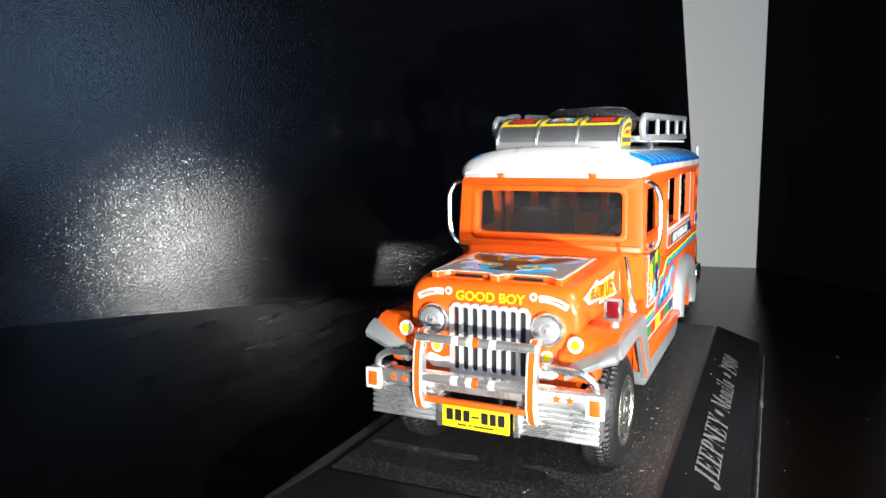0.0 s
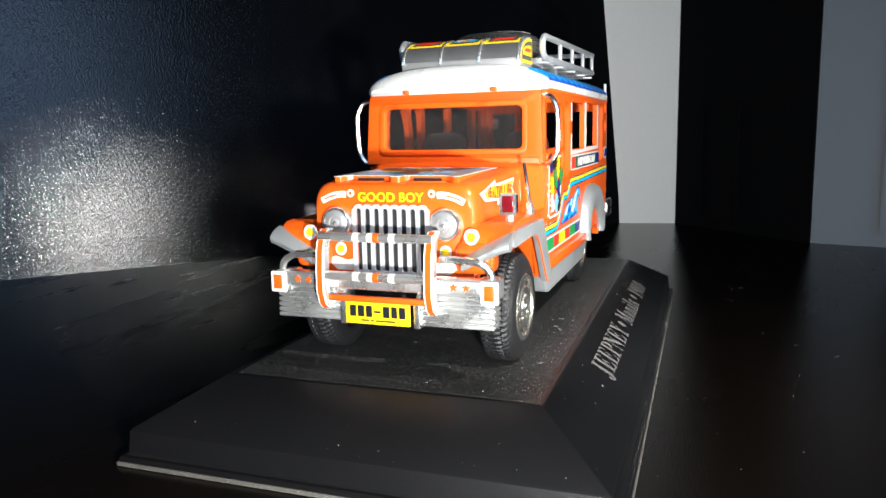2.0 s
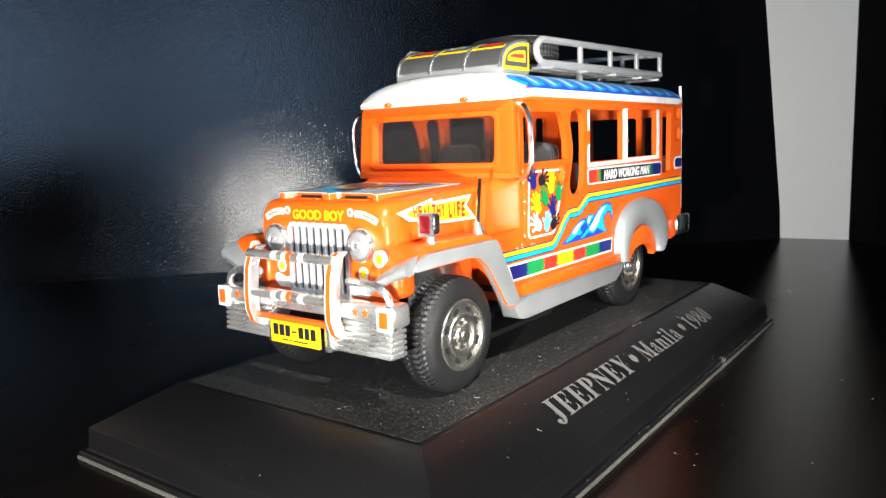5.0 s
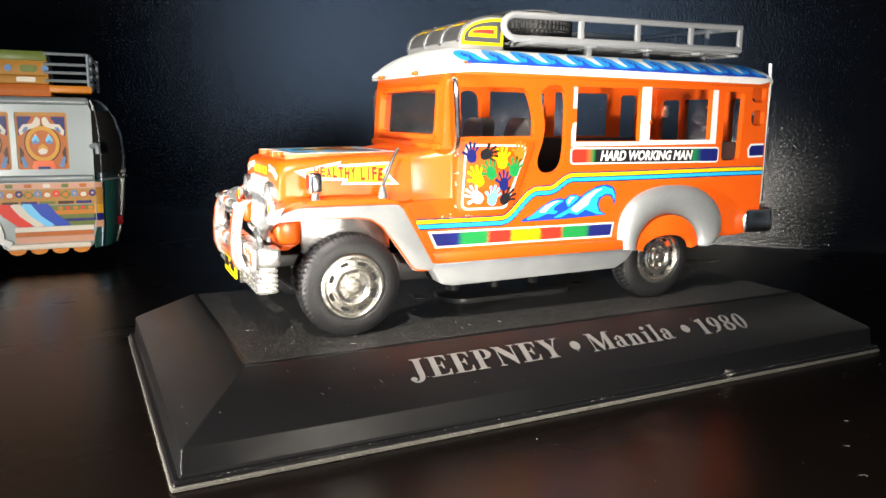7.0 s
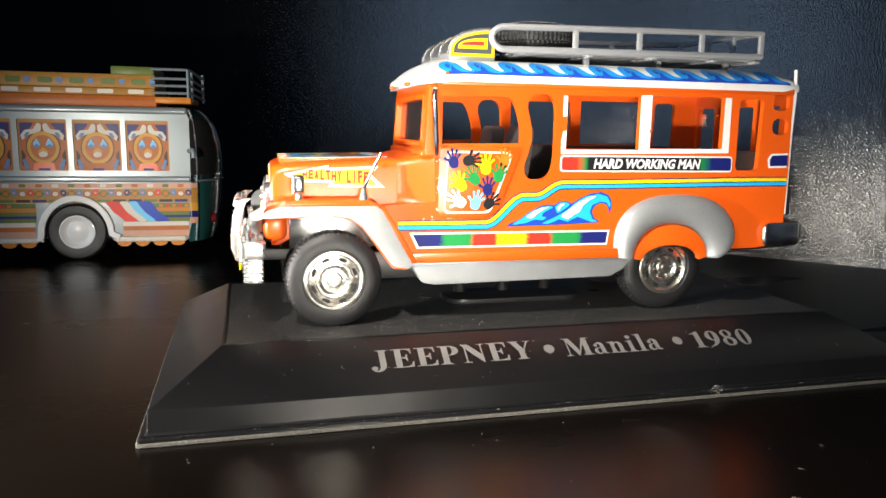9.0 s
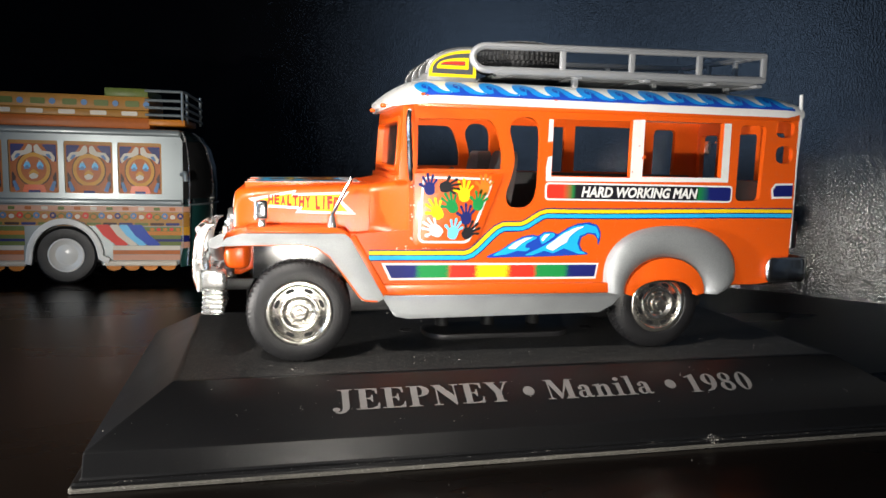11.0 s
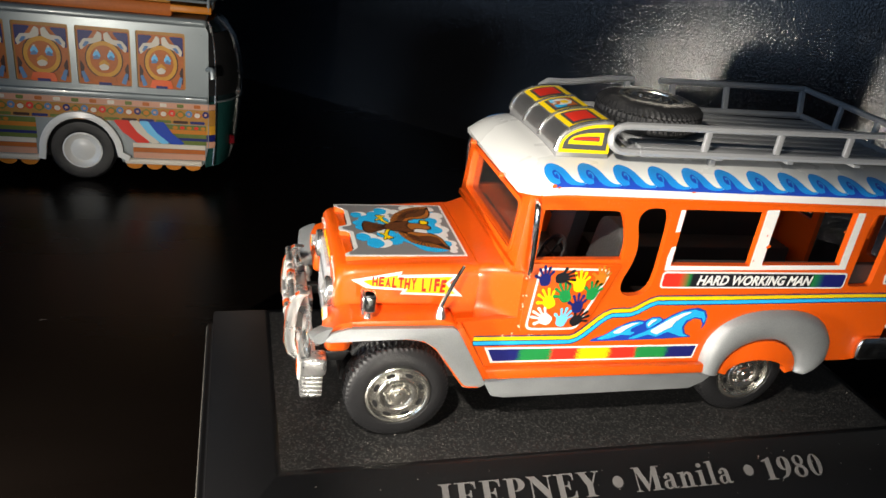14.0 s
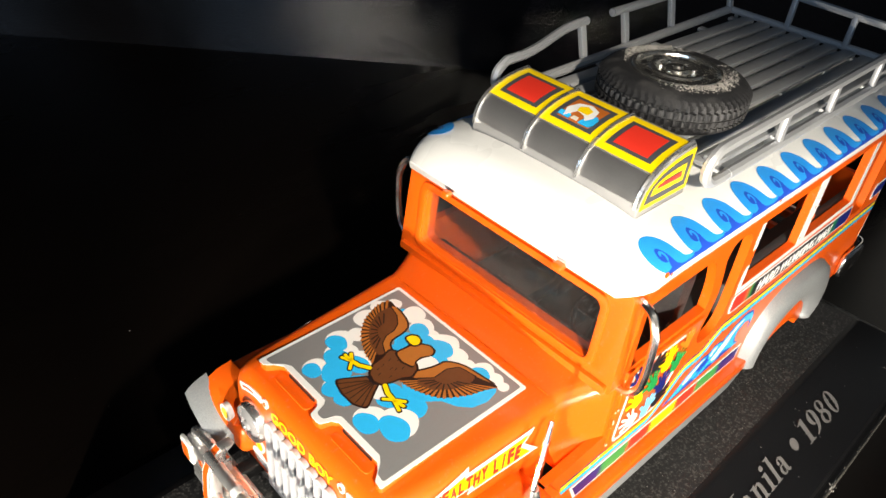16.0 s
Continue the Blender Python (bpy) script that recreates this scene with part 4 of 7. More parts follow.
part("windscreen_ledge", bowed(soften(plate([rect(-15.0, 28.7, 15.0, 29.6, 0.2)], "x", -0.5, 0.2), 0.15, 2, 50), leaned), ORANGE, jeep)
pane = part("windscreen", bowed(plate([rounded([(-12.3, 30.8), (12.3, 30.8), (12.2, 38.1), (-12.2, 38.1)], 1.0)], "x", 0.7, 1.0), leaned), GLASS, jeep, "dusty smoky windscreen pane")
pane.visible_shadow = False
for hy, w in ((-7.9, 0.6), (7.1, 0.5)):
    part("moulding_nib", soften(block((-17.3, hy - w, 40.1), (-16.4, hy + w, 40.75)), 0.25, 3), ORANGE, jeep, "orange nib chipped through the roof's white edge")


# bonnet
def hood_ring(x, hw, top, bot, r):
    pts = rounded([(-hw, bot), (hw, bot), (hw - 0.35, top), (-hw + 0.35, top)], [0.5, 0.5, r, r], 6)
    crown = lambda y: 0.35 * (1 - (y / hw) ** 2) if abs(y) < hw else 0
    return [Vector((x, y, z + (crown(y) if z > top - 1.5 else 0))) for y, z in pts]


part("bonnet", loft([hood_ring(-39.7, 11.5, 25.7, 14.2, 2.6), hood_ring(-39.62, 11.9, 26.2, 14.0, 2.6), hood_ring(-39.3, 12.1, 26.6, 14.0, 2.5), hood_ring(-38.6, 12.2, 26.95, 14.0, 2.2), hood_ring(-36.8, 12.25, 27.15, 15.0, 1.8),
                     hood_ring(-34.0, 12.35, 27.3, 15.5, 1.6), hood_ring(-28, 12.6, 27.6, 16, 1.5), hood_ring(-19.4, 13.02, 28.05, 16, 1.5)]), ORANGE, jeep)
part("bonnet_seam", tube([(-19.4, y, 28.06 + 0.35 * (1 - (y / 13) ** 2)) for y in (-11.4, -9, -6, -3, 0, 3, 6, 9, 11.4)], 0.1, 6), ORANGE, jeep)


def fine_plate(loop, thick=0.05):
    return plate([loop], "z", 0, thick)


def scallop(inset, x_front, x_back, hw):
    """The panel's outline: a rectangle with two shallow mouths cut into its front edge, leaving teeth at the corners and the middle."""
    h, f, m = hw - inset, x_front + inset, x_front + 1.5 + inset
    half = [(f, h - 0.1), (f + 0.15, h - 1.0), (m - 0.5, h - 1.7), (m, h - 2.4), (m, 1.7 - inset), (m - 0.4, 1.1 - inset * 0.6), (f + 0.1, 0.75 - inset * 0.6), (f, 0.25)]
    return [(x_back - inset, -h), (x_back - inset, h)] + half + [(x, -y) for x, y in half[::-1]]


rise = lambda lev: (lambda p: Vector((p.x, p.y, 28.18 + (p.x + 21.4) * 0.018 + lev + p.z)))
under = soften(plate([rounded(scallop(0.1, -38.3, -20.4, 9.6), 0.3, 3)], "z", -0.8, 0.06), 0.05, 1)
part("scoop", bowed(under, rise(0.0)), ORANGE, jeep)
for sy in (-1, 1):
    # a black bar stands for the shadow inside the mouth
    mouth = plate([rect(sy * 2.2 if sy > 0 else -6.4, -0.72, 6.4 if sy > 0 else -2.2, -0.25, 0.2)], "x", -36.78, -36.3)
    part("scoop_mouth_shade", bowed(mouth, lambda p: Vector((p.x, p.y, p.z + 27.94))), BLACK, jeep)
    hump = soften(plate([rounded([(-38.0, sy * 1.9), (-38.0, sy * 7.2), (-36.9, sy * 7.2), (-36.9, sy * 1.9)], 0.5)], "z", 26.2, 27.3), 0.3, 3)
    part("scoop_hump", hump, ORANGE, jeep)
white = rounded(scallop(0.0, -38.3, -20.4, 9.6), 0.3, 3)
part("emblem_border", bowed(soften(fine_plate(white), 0.01, 1), rise(0.06)), WHITE, jeep)
grey = rounded(scallop(0.42, -38.1, -20.4, 9.6), 0.25, 3)
panel = part("emblem_panel", bowed(fine_plate(grey), rise(0.12)), GREYPRINT, jeep, "silver-grey bonnet panel with a painted winged emblem")


def hood_shape(name, loop, level, material, label=""):
    part(name, bowed(fine_plate(rounded(loop, 0.5, 3), 0.012), rise(0.155 + 0.012 * level)), material, panel, label, flat=True)


def cloud(cx, cy, r, k, kind):
    """A puff of cloud: 0 bright blue, 1 blue with a white cap on its rear side, 2 white."""
    blob = [(cx + r * (1 + 0.06 * math.sin(3 * a + k)) * math.cos(a), cy + r * (1 + 0.05 * math.cos(2 * a + k)) * math.sin(a)) for a in (2 * math.pi * j / 22 for j in range(22))]
    hood_shape("cloud", blob, 1 + 0.2 * (k % 5), WHITE if kind else SKYBLUE)
    if kind == 1:
        hood_shape("cloud", [((x - cx) * 0.72 + cx - 0.4 * r, (y - cy) * 0.9 + cy - 0.14 * r) for x, y in blob], 2.2 + 0.2 * (k % 5), SKYBLUE)


for k, (cx, cy, r, kind) in enumerate(((-34.6, 5.2, 1.2, 1), (-30.5, 6.8, 1.4, 1), (-31.6, 5.0, 1.7, 1), (-30.6, 3.1, 1.4, 1), (-33.4, 3.4, 1.5, 0), (-34.7, 2.1, 1.1, 1), (-34.6, 0.3, 1.1, 0), (-33.0, 0.6, 1.6, 0), (-34.4, -3.1, 1.5, 1),
                                       (-32.7, -5.1, 1.8, 1), (-30.5, -4.6, 1.3, 0), (-31.2, -2.2, 1.5, 0), (-31.8, -1.2, 0.9, 2), (-26.4, 7.6, 1.4, 2), (-24.2, 8.1, 1.1, 2), (-28.6, 6.3, 1.0, 2), (-22.7, 7.6, 0.8, 2), (-22.9, 5.6, 0.9, 0),
                                       (-22.2, 5.0, 1.3, 2), (-22.8, 3.0, 1.3, 1), (-23.5, 1.4, 1.4, 1), (-22.8, -0.3, 1.6, 1), (-24.3, -2.2, 1.5, 0), (-26.0, -1.2, 1.3, 2), (-22.8, -2.4, 1.1, 2), (-23.1, -4.0, 1.0, 2), (-22.3, -5.4, 1.2, 1),
                                       (-22.3, -6.9, 1.0, 2), (-22.2, -8.1, 0.6, 2), (-28.8, 0.6, 1.6, 0), (-25.4, 2.4, 1.3, 0), (-26.8, 1.8, 1.2, 0))):
    cloud(cx, cy, r, k, kind)
hood_shape("cloud", [(-29.4, -1.4), (-30.2, -3.1), (-29.6, -4.5), (-28.0, -5.7), (-27.3, -7.1), (-26.3, -8.1), (-24.7, -8.5), (-23.3, -8.2), (-22.7, -7.8), (-25.0, -4.0)], 3.3, SKYBLUE)


def outlined(name, loop, level, material, label=""):
    """A painted shape with a dark line round it."""
    c = sum((Vector(p) for p in loop), Vector((0, 0))) / len(loop)
    hood_shape(name + "_line", [tuple(Vector(p) + (Vector(p) - c).normalized() * 0.24) for p in loop], level, DKBROWN)
    hood_shape(name, loop, level + 0.5, material, label)


def along_line(pts, q):
    """The point a share q of the way along a line of points."""
    u = q * (len(pts) - 1)
    k = min(int(u), len(pts) - 2)
    return Vector(pts[k]).lerp(Vector(pts[k + 1]), u - k)


def painted_wing(trail, lead, shade, front, n):
    """A spread wing: a row of rounded feathers along its trailing edge, a dark middle and a tan leading edge."""
    hood_shape("wing_line", [tuple(along_line(trail, k / 12)) for k in range(13)] + [tuple(along_line(lead, k / 12)) for k in range(13)], 4, DKBROWN)
    mid = sum((Vector(p) for p in shade), Vector((0, 0))) / len(shade)
    inner = [Vector(p).lerp(mid, 0.52) for p in trail]
    for k in range(n):
        a, b = along_line(trail, (k + 0.2) / n), along_line(trail, (k + 0.8) / n)
        c, d = along_line(inner, (k + 0.72) / n), along_line(inner, (k + 0.28) / n)
        tip = (a + b) / 2 + ((a + b) - (c + d)).normalized() * 0.16
        hood_shape("feather", [tuple(a), tuple(tip), tuple(b), tuple(c), tuple(d)], 5, TAN)
    hood_shape("wing", [tuple(along_line(lead, k / 12)) for k in range(13)] + [tuple(p) for p in shade[:front]], 5.4, TAN, "brown painted wing")
    hood_shape("wing_shade", shade, 6, BROWN)
    hood_shape("wing_line", stroke([tuple(along_line(lead, k / 12)) for k in range(13)], 0.2), 6.3, DKBROWN)
    hood_shape("wing_line", stroke([tuple(p) for p in shade[:front]], 0.13), 6.3, DKBROWN)
    for k in range(n // 2):
        a, b = along_line(inner, (k + 0.5) / (n // 2)), mid
        hood_shape("barb", stroke([tuple(a.lerp(b, -0.25)), tuple(a.lerp(b, 0.5))], 0.15), 6.6, DKBROWN)


painted_wing([(-22.7, 8.4), (-24.2, 8.6), (-25.4, 8.2), (-26.6, 7.7), (-27.7, 6.8), (-28.7, 5.7), (-29.4, 4.4), (-29.9, 3.2), (-30.0, 2.0)],
             [(-28.6, 1.4), (-27.4, 2.1), (-27.1, 3.0), (-26.5, 3.4), (-25.7, 3.5), (-24.8, 3.5), (-23.9, 3.9), (-23.3, 4.7), (-23.0, 5.9), (-22.9, 7.0)],
             [(-23.3, 7.6), (-23.7, 6.0), (-24.5, 4.9), (-25.4, 4.4), (-26.5, 4.3), (-27.5, 3.7), (-28.2, 2.4), (-28.9, 2.6), (-28.6, 4.2), (-27.8, 5.6), (-26.6, 6.8), (-25.1, 7.5)], 7, 19)
painted_wing([(-22.6, -7.9), (-24.1, -7.2), (-25.3, -6.9), (-26.6, -6.2), (-27.8, -5.4), (-28.5, -4.3), (-29.0, -3.2), (-29.3, -2.2), (-29.4, -1.2)],
             [(-28.6, -0.9), (-27.4, -1.3), (-26.4, -1.7), (-25.5, -2.0), (-24.4, -2.1), (-23.6, -2.8), (-23.1, -4.0), (-22.9, -5.2), (-22.6, -7.4)],
             [(-23.3, -5.6), (-23.7, -3.6), (-24.9, -3.0), (-26.6, -3.1), (-27.9, -2.1), (-28.4, -2.8), (-27.7, -4.2), (-26.2, -5.3), (-24.5, -5.8)], 5, 18)
outlined("emblem_tail", [(-34.1, 2.6), (-31.2, 0.8), (-31.2, -0.3), (-32.2, -0.8), (-33.9, -2.0), (-34.5, -0.7), (-34.5, 0.9)], 6.2, BROWN)
for k in range(6):
    hood_shape("barb", stroke([(-31.6, 0.5 - 0.12 * k), (-34.2 - 0.25 * math.sin(k * 0.63), 2.1 - 0.74 * k)], 0.11), 7.2, DKBROWN)
hood_shape("emblem_shadow", [(-31.6, 1.2), (-30.9, 0.8), (-30.6, -0.6), (-31.6, -0.4)], 7.3, INK)
outlined("emblem_body", [(-30.0, 1.9), (-28.9, 2.0), (-27.5, 2.5), (-27.1, 1.6), (-26.9, 0.4), (-26.8, -0.6), (-27.2, -1.2), (-28.2, -1.6), (-29.0, -1.1), (-30.1, -0.9), (-31.0, -0.6), (-31.3, 0.2), (-31.0, 1.2)], 7.4, BROWN)
for k in range(11):
    bx, by = -30.6 + 0.33 * k, 0.5 + 0.9 * math.sin(k * 2.4)
    hood_shape("barb", stroke([(bx, by), (bx + 0.42, by + 0.1)], 0.08), 8.3, DKBROWN)
outlined("emblem_head", [(-27.3, 1.8), (-26.2, 1.6), (-25.4, 1.6), (-24.7, 1.2), (-24.1, 0.4), (-24.2, -0.4), (-24.8, -0.7), (-25.8, -0.2), (-26.6, -0.3), (-27.2, -0.8), (-27.6, 0.5)], 8.4, TAN)
outlined("emblem_beak", [(-25.2, 2.8), (-24.5, 2.7), (-24.1, 2.2), (-24.3, 1.5), (-24.9, 1.2), (-25.4, 1.6), (-25.3, 2.2)], 9.4, YELLOW)
for leg, toes in ((((-30.5, 1.6), (-31.2, 2.7), (-31.4, 3.6)), ((-32.0, 4.9), (-31.4, 5.0), (-30.7, 4.7), (-32.4, 2.7))), (((-30.8, -0.7), (-31.3, -1.8), (-31.4, -2.8)), ((-32.3, -1.9), (-30.5, -3.9), (-31.1, -4.3), (-31.9, -4.4)))):
    hood_shape("leg_line", stroke(list(leg), 0.72), 8.6, DKBROWN)
    for tx, ty in toes:
        hood_shape("toe_line", stroke([leg[2], (tx, ty)], 0.56), 8.6, DKBROWN)
    hood_shape("emblem_leg", stroke(list(leg), 0.46), 9.0, YELLOW)
    for tx, ty in toes:
        e = Vector((tx, ty)).lerp(Vector(leg[2]), 0.12)
        hood_shape("toe", stroke([leg[2], tuple(e)], 0.34), 9.2, YELLOW)


# lightning-bolt flashes on the bonnet sides
def fine_grid(loop, s):
    """A thin upright shape cut into small faces, so that it can follow a curve."""
    bm = plate([loop], "y", 0, 0.03 * s)
    for k in range(1, 9):
        z = 23.8 + 0.36 * k
        bmesh.ops.bisect_plane(bm, geom=bm.verts[:] + bm.edges[:] + bm.faces[:], plane_co=(0, 0, z), plane_no=(0, 0, 1))
    for k in range(1, 18):
        bmesh.ops.bisect_plane(bm, geom=bm.verts[:] + bm.edges[:] + bm.faces[:], plane_co=(-38.5 + k, 0, 0), plane_no=(1, 0, 0))
    return bm


HOOD = [(-39.3, 12.1, 26.6, 2.5), (-38.6, 12.2, 26.95, 2.2), (-36.8, 12.25, 27.15, 1.8), (-34.0, 12.35, 27.3, 1.6), (-28.0, 12.6, 27.6, 1.5), (-19.4, 13.02, 28.05, 1.5)]


def hood_side(x, z):
    """How far the bonnet's side stands out at x, z, with its rounded upper edge."""
    hw, top, r = (lerp_table(HOOD, x, k) for k in (1, 2, 3))
    u = min(1, max(0, (z - (top - r)) / r))
    return hw - 0.35 * (z - 15) / (top - 15) - r * (1 - math.sqrt(1 - u)) ** 2


def bolt(s):
    f = lambda lev: (lambda p: Vector((p.x, s * (hood_side(p.x, p.z) + 0.14 + 0.07 * lev) + p.y, p.z)))
    shape = [(-37.6, 25.6), (-30.4, 27.0), (-30.7, 26.5), (-22.4, 26.9), (-23.6, 25.5), (-21.4, 23.4), (-30.6, 23.5), (-30.2, 24.1), (-35.4, 24.35)]
    inner = [(-35.9, 25.5), (-31.0, 26.5), (-31.2, 26.05), (-23.1, 26.5), (-24.2, 25.45), (-22.6, 23.8), (-29.8, 23.9), (-29.5, 24.5), (-34.6, 24.7)]
    part("flash_border", bowed(fine_grid(shape, s), f(0)), WHITE, jeep, flat=True)
    part("flash", bowed(fine_grid(inner, s), f(1)), YELLOW, jeep, "yellow lightning flash on the bonnet side", flat=True)
    left = -34.5 if s < 0 else -24.2
    for k, ch in enumerate("HEALTHY LIFE"):
        if ch == " ":
            continue
        d = 0.92 * k - (0.1 if k < 8 else 0.45)
        tall = 1.25 + 0.055 * k if k < 7 else 1.8
        wide = {"I": 0.2, "L": 0.6}.get(ch, 0.72)
        x, z = left - s * (d + 0.35), 25.5 - 0.04 * k + 0.06 * math.sin(k * 2.1)
        part("letter", bowed(placed(lettering(ch, wide * 1.06, tall * 1.14, 0.0, 0.045), (x, 0, z), mirror_text(s), (0.04 * math.sin(k * 3), 0, 1)), f(2.3)), RED, jeep, "red letter of the words HEALTHY LIFE", flat=True)


both(bolt)

# nose: words, grille, lamps
gb = placed(lettering("GOOD BOY", 9.9, 1.35, 0, 0.03), (-39.83, 0, 25.25), (0, -1, 0), (0.02, 0, 1))
part("motto", gb, YELLOW, jeep, "yellow words GOOD BOY", flat=True)
FX = -39.72
slots = [rounded([(y - 0.42, 15.0), (y + 0.42, 15.0), (y + 0.42, 23.7), (y - 0.42, 23.7)], 0.38) for y in [(-4.76 + 1.36 * k) for k in range(8)]]
top_edge = []
for k in range(8):
    cy = 4.76 - 1.36 * k
    top_edge += [(cy + 0.66 * math.cos(a), 23.8 + 0.5 * math.sin(a)) for a in (math.pi * j / 5 for j in range(6))]
grille = plate([[(-5.75, 14.4), (5.75, 14.4), (5.75, 23.5)] + top_edge + [(-5.75, 23.5)]] + slots, "x", FX - 0.55, FX - 0.05)
gr = part("grille", soften(grille, 0.08, 1, 60), GRILLEMAT, jeep, "pale silver grille with dark upright slots")
part("grille_backing", plate([rect(-5.1, 14.6, 5.1, 24.0)], "x", FX - 0.06, FX - 0.015), BLACK, gr)


def nose(s):
    # s: side in y
    hl = part("headlight", lathe([(FX + 0.2, 2.25), (FX - 0.7, 2.25), (FX - 1.0, 2.05), (FX - 0.95, 1.8), (FX - 0.5, 1.7)], (0, s * 8.1, 21.7), "x", 28), CHROME, jeep, "round chrome headlamp with a clear lens")
    part("lens", lathe([(FX - 0.4, 1.85), (FX - 0.85, 1.72), (FX - 1.1, 1.35), (FX - 1.2, 0.95), (FX - 1.05, 0.8), (FX - 1.1, 0.62), (FX - 1.35, 0.5), (FX - 1.45, 0.2), (FX - 1.46, 0.02)], (0, s * 8.1, 21.7), "x", 28), LAMPGLASS, hl)
    part("bulb", lathe([(FX - 1.62, 0.05), (FX - 1.58, 0.2), (FX - 1.4, 0.3)], (0, s * 8.1, 21.7), "x", 12), CHROME, hl)
    # white flourish over the lamp
    arc = [(s * (6.8 + 0.35 * k), 24.3 + 1.3 * math.sin(math.pi * (0.42 + 0.5 * k / 11))) for k in range(12)]
    part("flourish", plate([rounded(stroke(arc, 0.9), 0.4, 3)], "x", FX - 0.06, FX + 0.5), WHITE, jeep, flat=True)
    part("flourish_cut", plate([rounded(stroke([(a + s * 0.3, b - 0.1) for a, b in arc[3:10]], 0.22), 0.1, 2)], "x", FX - 0.11, FX + 0.4), ORANGE, jeep, flat=True)
    for fx, cy, cz, r, inner, m in ((FX, 6.05, 25.75, 0.5, 0.24, ORANGE), (FX - 1.4, 12.0, 20.3, 0.95, 0.6, YELLOW), (FX, 7.9, 17.9, 0.85, 0.55, YELLOW)):
        d = part("dot", plate([oval(s * cy, cz, r, r * 1.1)], "x", fx - 0.1, fx + 0.5), WHITE, jeep, flat=True)
        part("dot_centre", plate([oval(s * cy, cz, inner, inner * 1.05)], "x", fx - 0.16, fx - 0.08), m, d, flat=True)
    part("flourish", plate([rounded([(s * 5.5, 14.9), (s * 8.6, 14.9), (s * 9.8, 16.0), (s * 9.0, 16.9), (s * 7.0, 16.3), (s * 5.6, 16.7)], 0.5, 3)], "x", FX - 0.06, FX + 0.5), WHITE, jeep, flat=True)
    part("apron", soften(block((-41.0, s * 9.4, 15.2), (-37.2, s * 14.8, 19.4)), 1.1, 3), ORANGE, jeep)


both(nose)

# ---------------------------------------------------------------- front wings
def thick_line(pts, t):
    return stroke(pts, -t, 0.0)


WING = [(-41.2, 19.5), (-40.2, 20.7), (-38.4, 21.5), (-36, 21.75), (-25.0, 21.75), (-23.2, 21.2), (-22.2, 19.8), (-17.2, 11.2)]
LIP = [(-41.5, 19.0), (-40.4, 20.2), (-38.2, 20.85), (-23.4, 20.85), (-22.6, 20.2), (-17.3, 11.0), (-18.4, 10.5), (-20.8, 10.7), (-25.7, 17.6), (-27.6, 18.9), (-30.0, 19.3), (-36.5, 19.2)]


def front_wing(s):
    w = part("front_wing", soften(plate([thick_line(WING, 0.9)], "y", s * 10.6, s * 16.7), 0.3, 2, 40), ORANGE, jeep, "orange front wing with a silver flared edge")
    lip = soften(plate([rounded(LIP, 0.5, 3)], "y", s * 16.5, s * 17.4), 0.4, 3, 50)
    part("wing_edge", bowed(lip, lambda p: Vector((p.x, p.y + s * max(0, min(2, 20.9 - p.z)) * 0.22 * max(0, min(1, (-24 - p.x) / 8)), p.z))), SILVER, w, "silver painted wing edge")
    # rounded front of the wing, and its flared silver flange that sweeps down and inwards towards the bumper
    dome, flange = [], []
    for k in range(13):
        t = k / 12
        y, hi = s * (17.5 - 6.4 * t), 20.75 - 3.1 * t ** 1.25
        lo, nose_x = hi - 2.0 + 0.3 * t, -41.0 - 0.5 * math.sin(math.pi * (0.1 + 0.8 * t))
        if t > 0.08:
            arc = [(-37.6, 21.72), (-39.2, 21.5 - 0.25 * t), (-40.5, 20.9 - 1.1 * t), (nose_x, hi - 0.1), (nose_x + 0.5, hi - 0.6), (-39.6, 20.2 - 1.2 * t), (-37.6, 20.9)]
            dome.append([Vector((x, y, z)) for x, z in arc])
        sec = [(nose_x + 0.9, hi + 0.3), (nose_x - 0.1, hi + 0.02), (nose_x - 1.2, hi - 0.55), (nose_x - 1.75, (hi + lo) / 2 - 0.1), (nose_x - 1.5, lo + 0.1), (nose_x - 0.7, lo - 0.1), (nose_x + 0.3, lo + 0.3), (nose_x + 0.4, hi - 0.6)]
        flange.append([Vector((x, y, z)) for x, z in sec])
    part("wing_front", loft(dome), ORANGE, w, sharp=70)
    part("wing_visor", loft(flange), SILVER, w, sharp=70)
    edge = bend([(-38.6, s * 17.35, 19.1), (-30.0, s * 17.35, 19.25), (-27.4, s * 17.35, 18.8), (-25.5, s * 17.35, 17.4), (-20.7, s * 17.35, 10.75), (-18.4, s * 17.3, 10.6)], 0.8)
    part("lip_line", tube(edge, 0.14, 6), ORANGE, w, "thin chipped orange line along the silver edge")
    part("inner_wing", soften(block((-36.9, s * 12.4, 13.6), (-23.0, s * 13.0, 21.0)), 0.2), POLISHED, w, "dull silver splash panel")
    part("step_valance", soften(plate([[(-19.8, 11.4), (-16.4, 11.4), (-21.8, 20.6), (-23.2, 20.0)]], "y", s * 15.2, s * 16.7), 0.2), ORANGE, w)


both(front_wing)


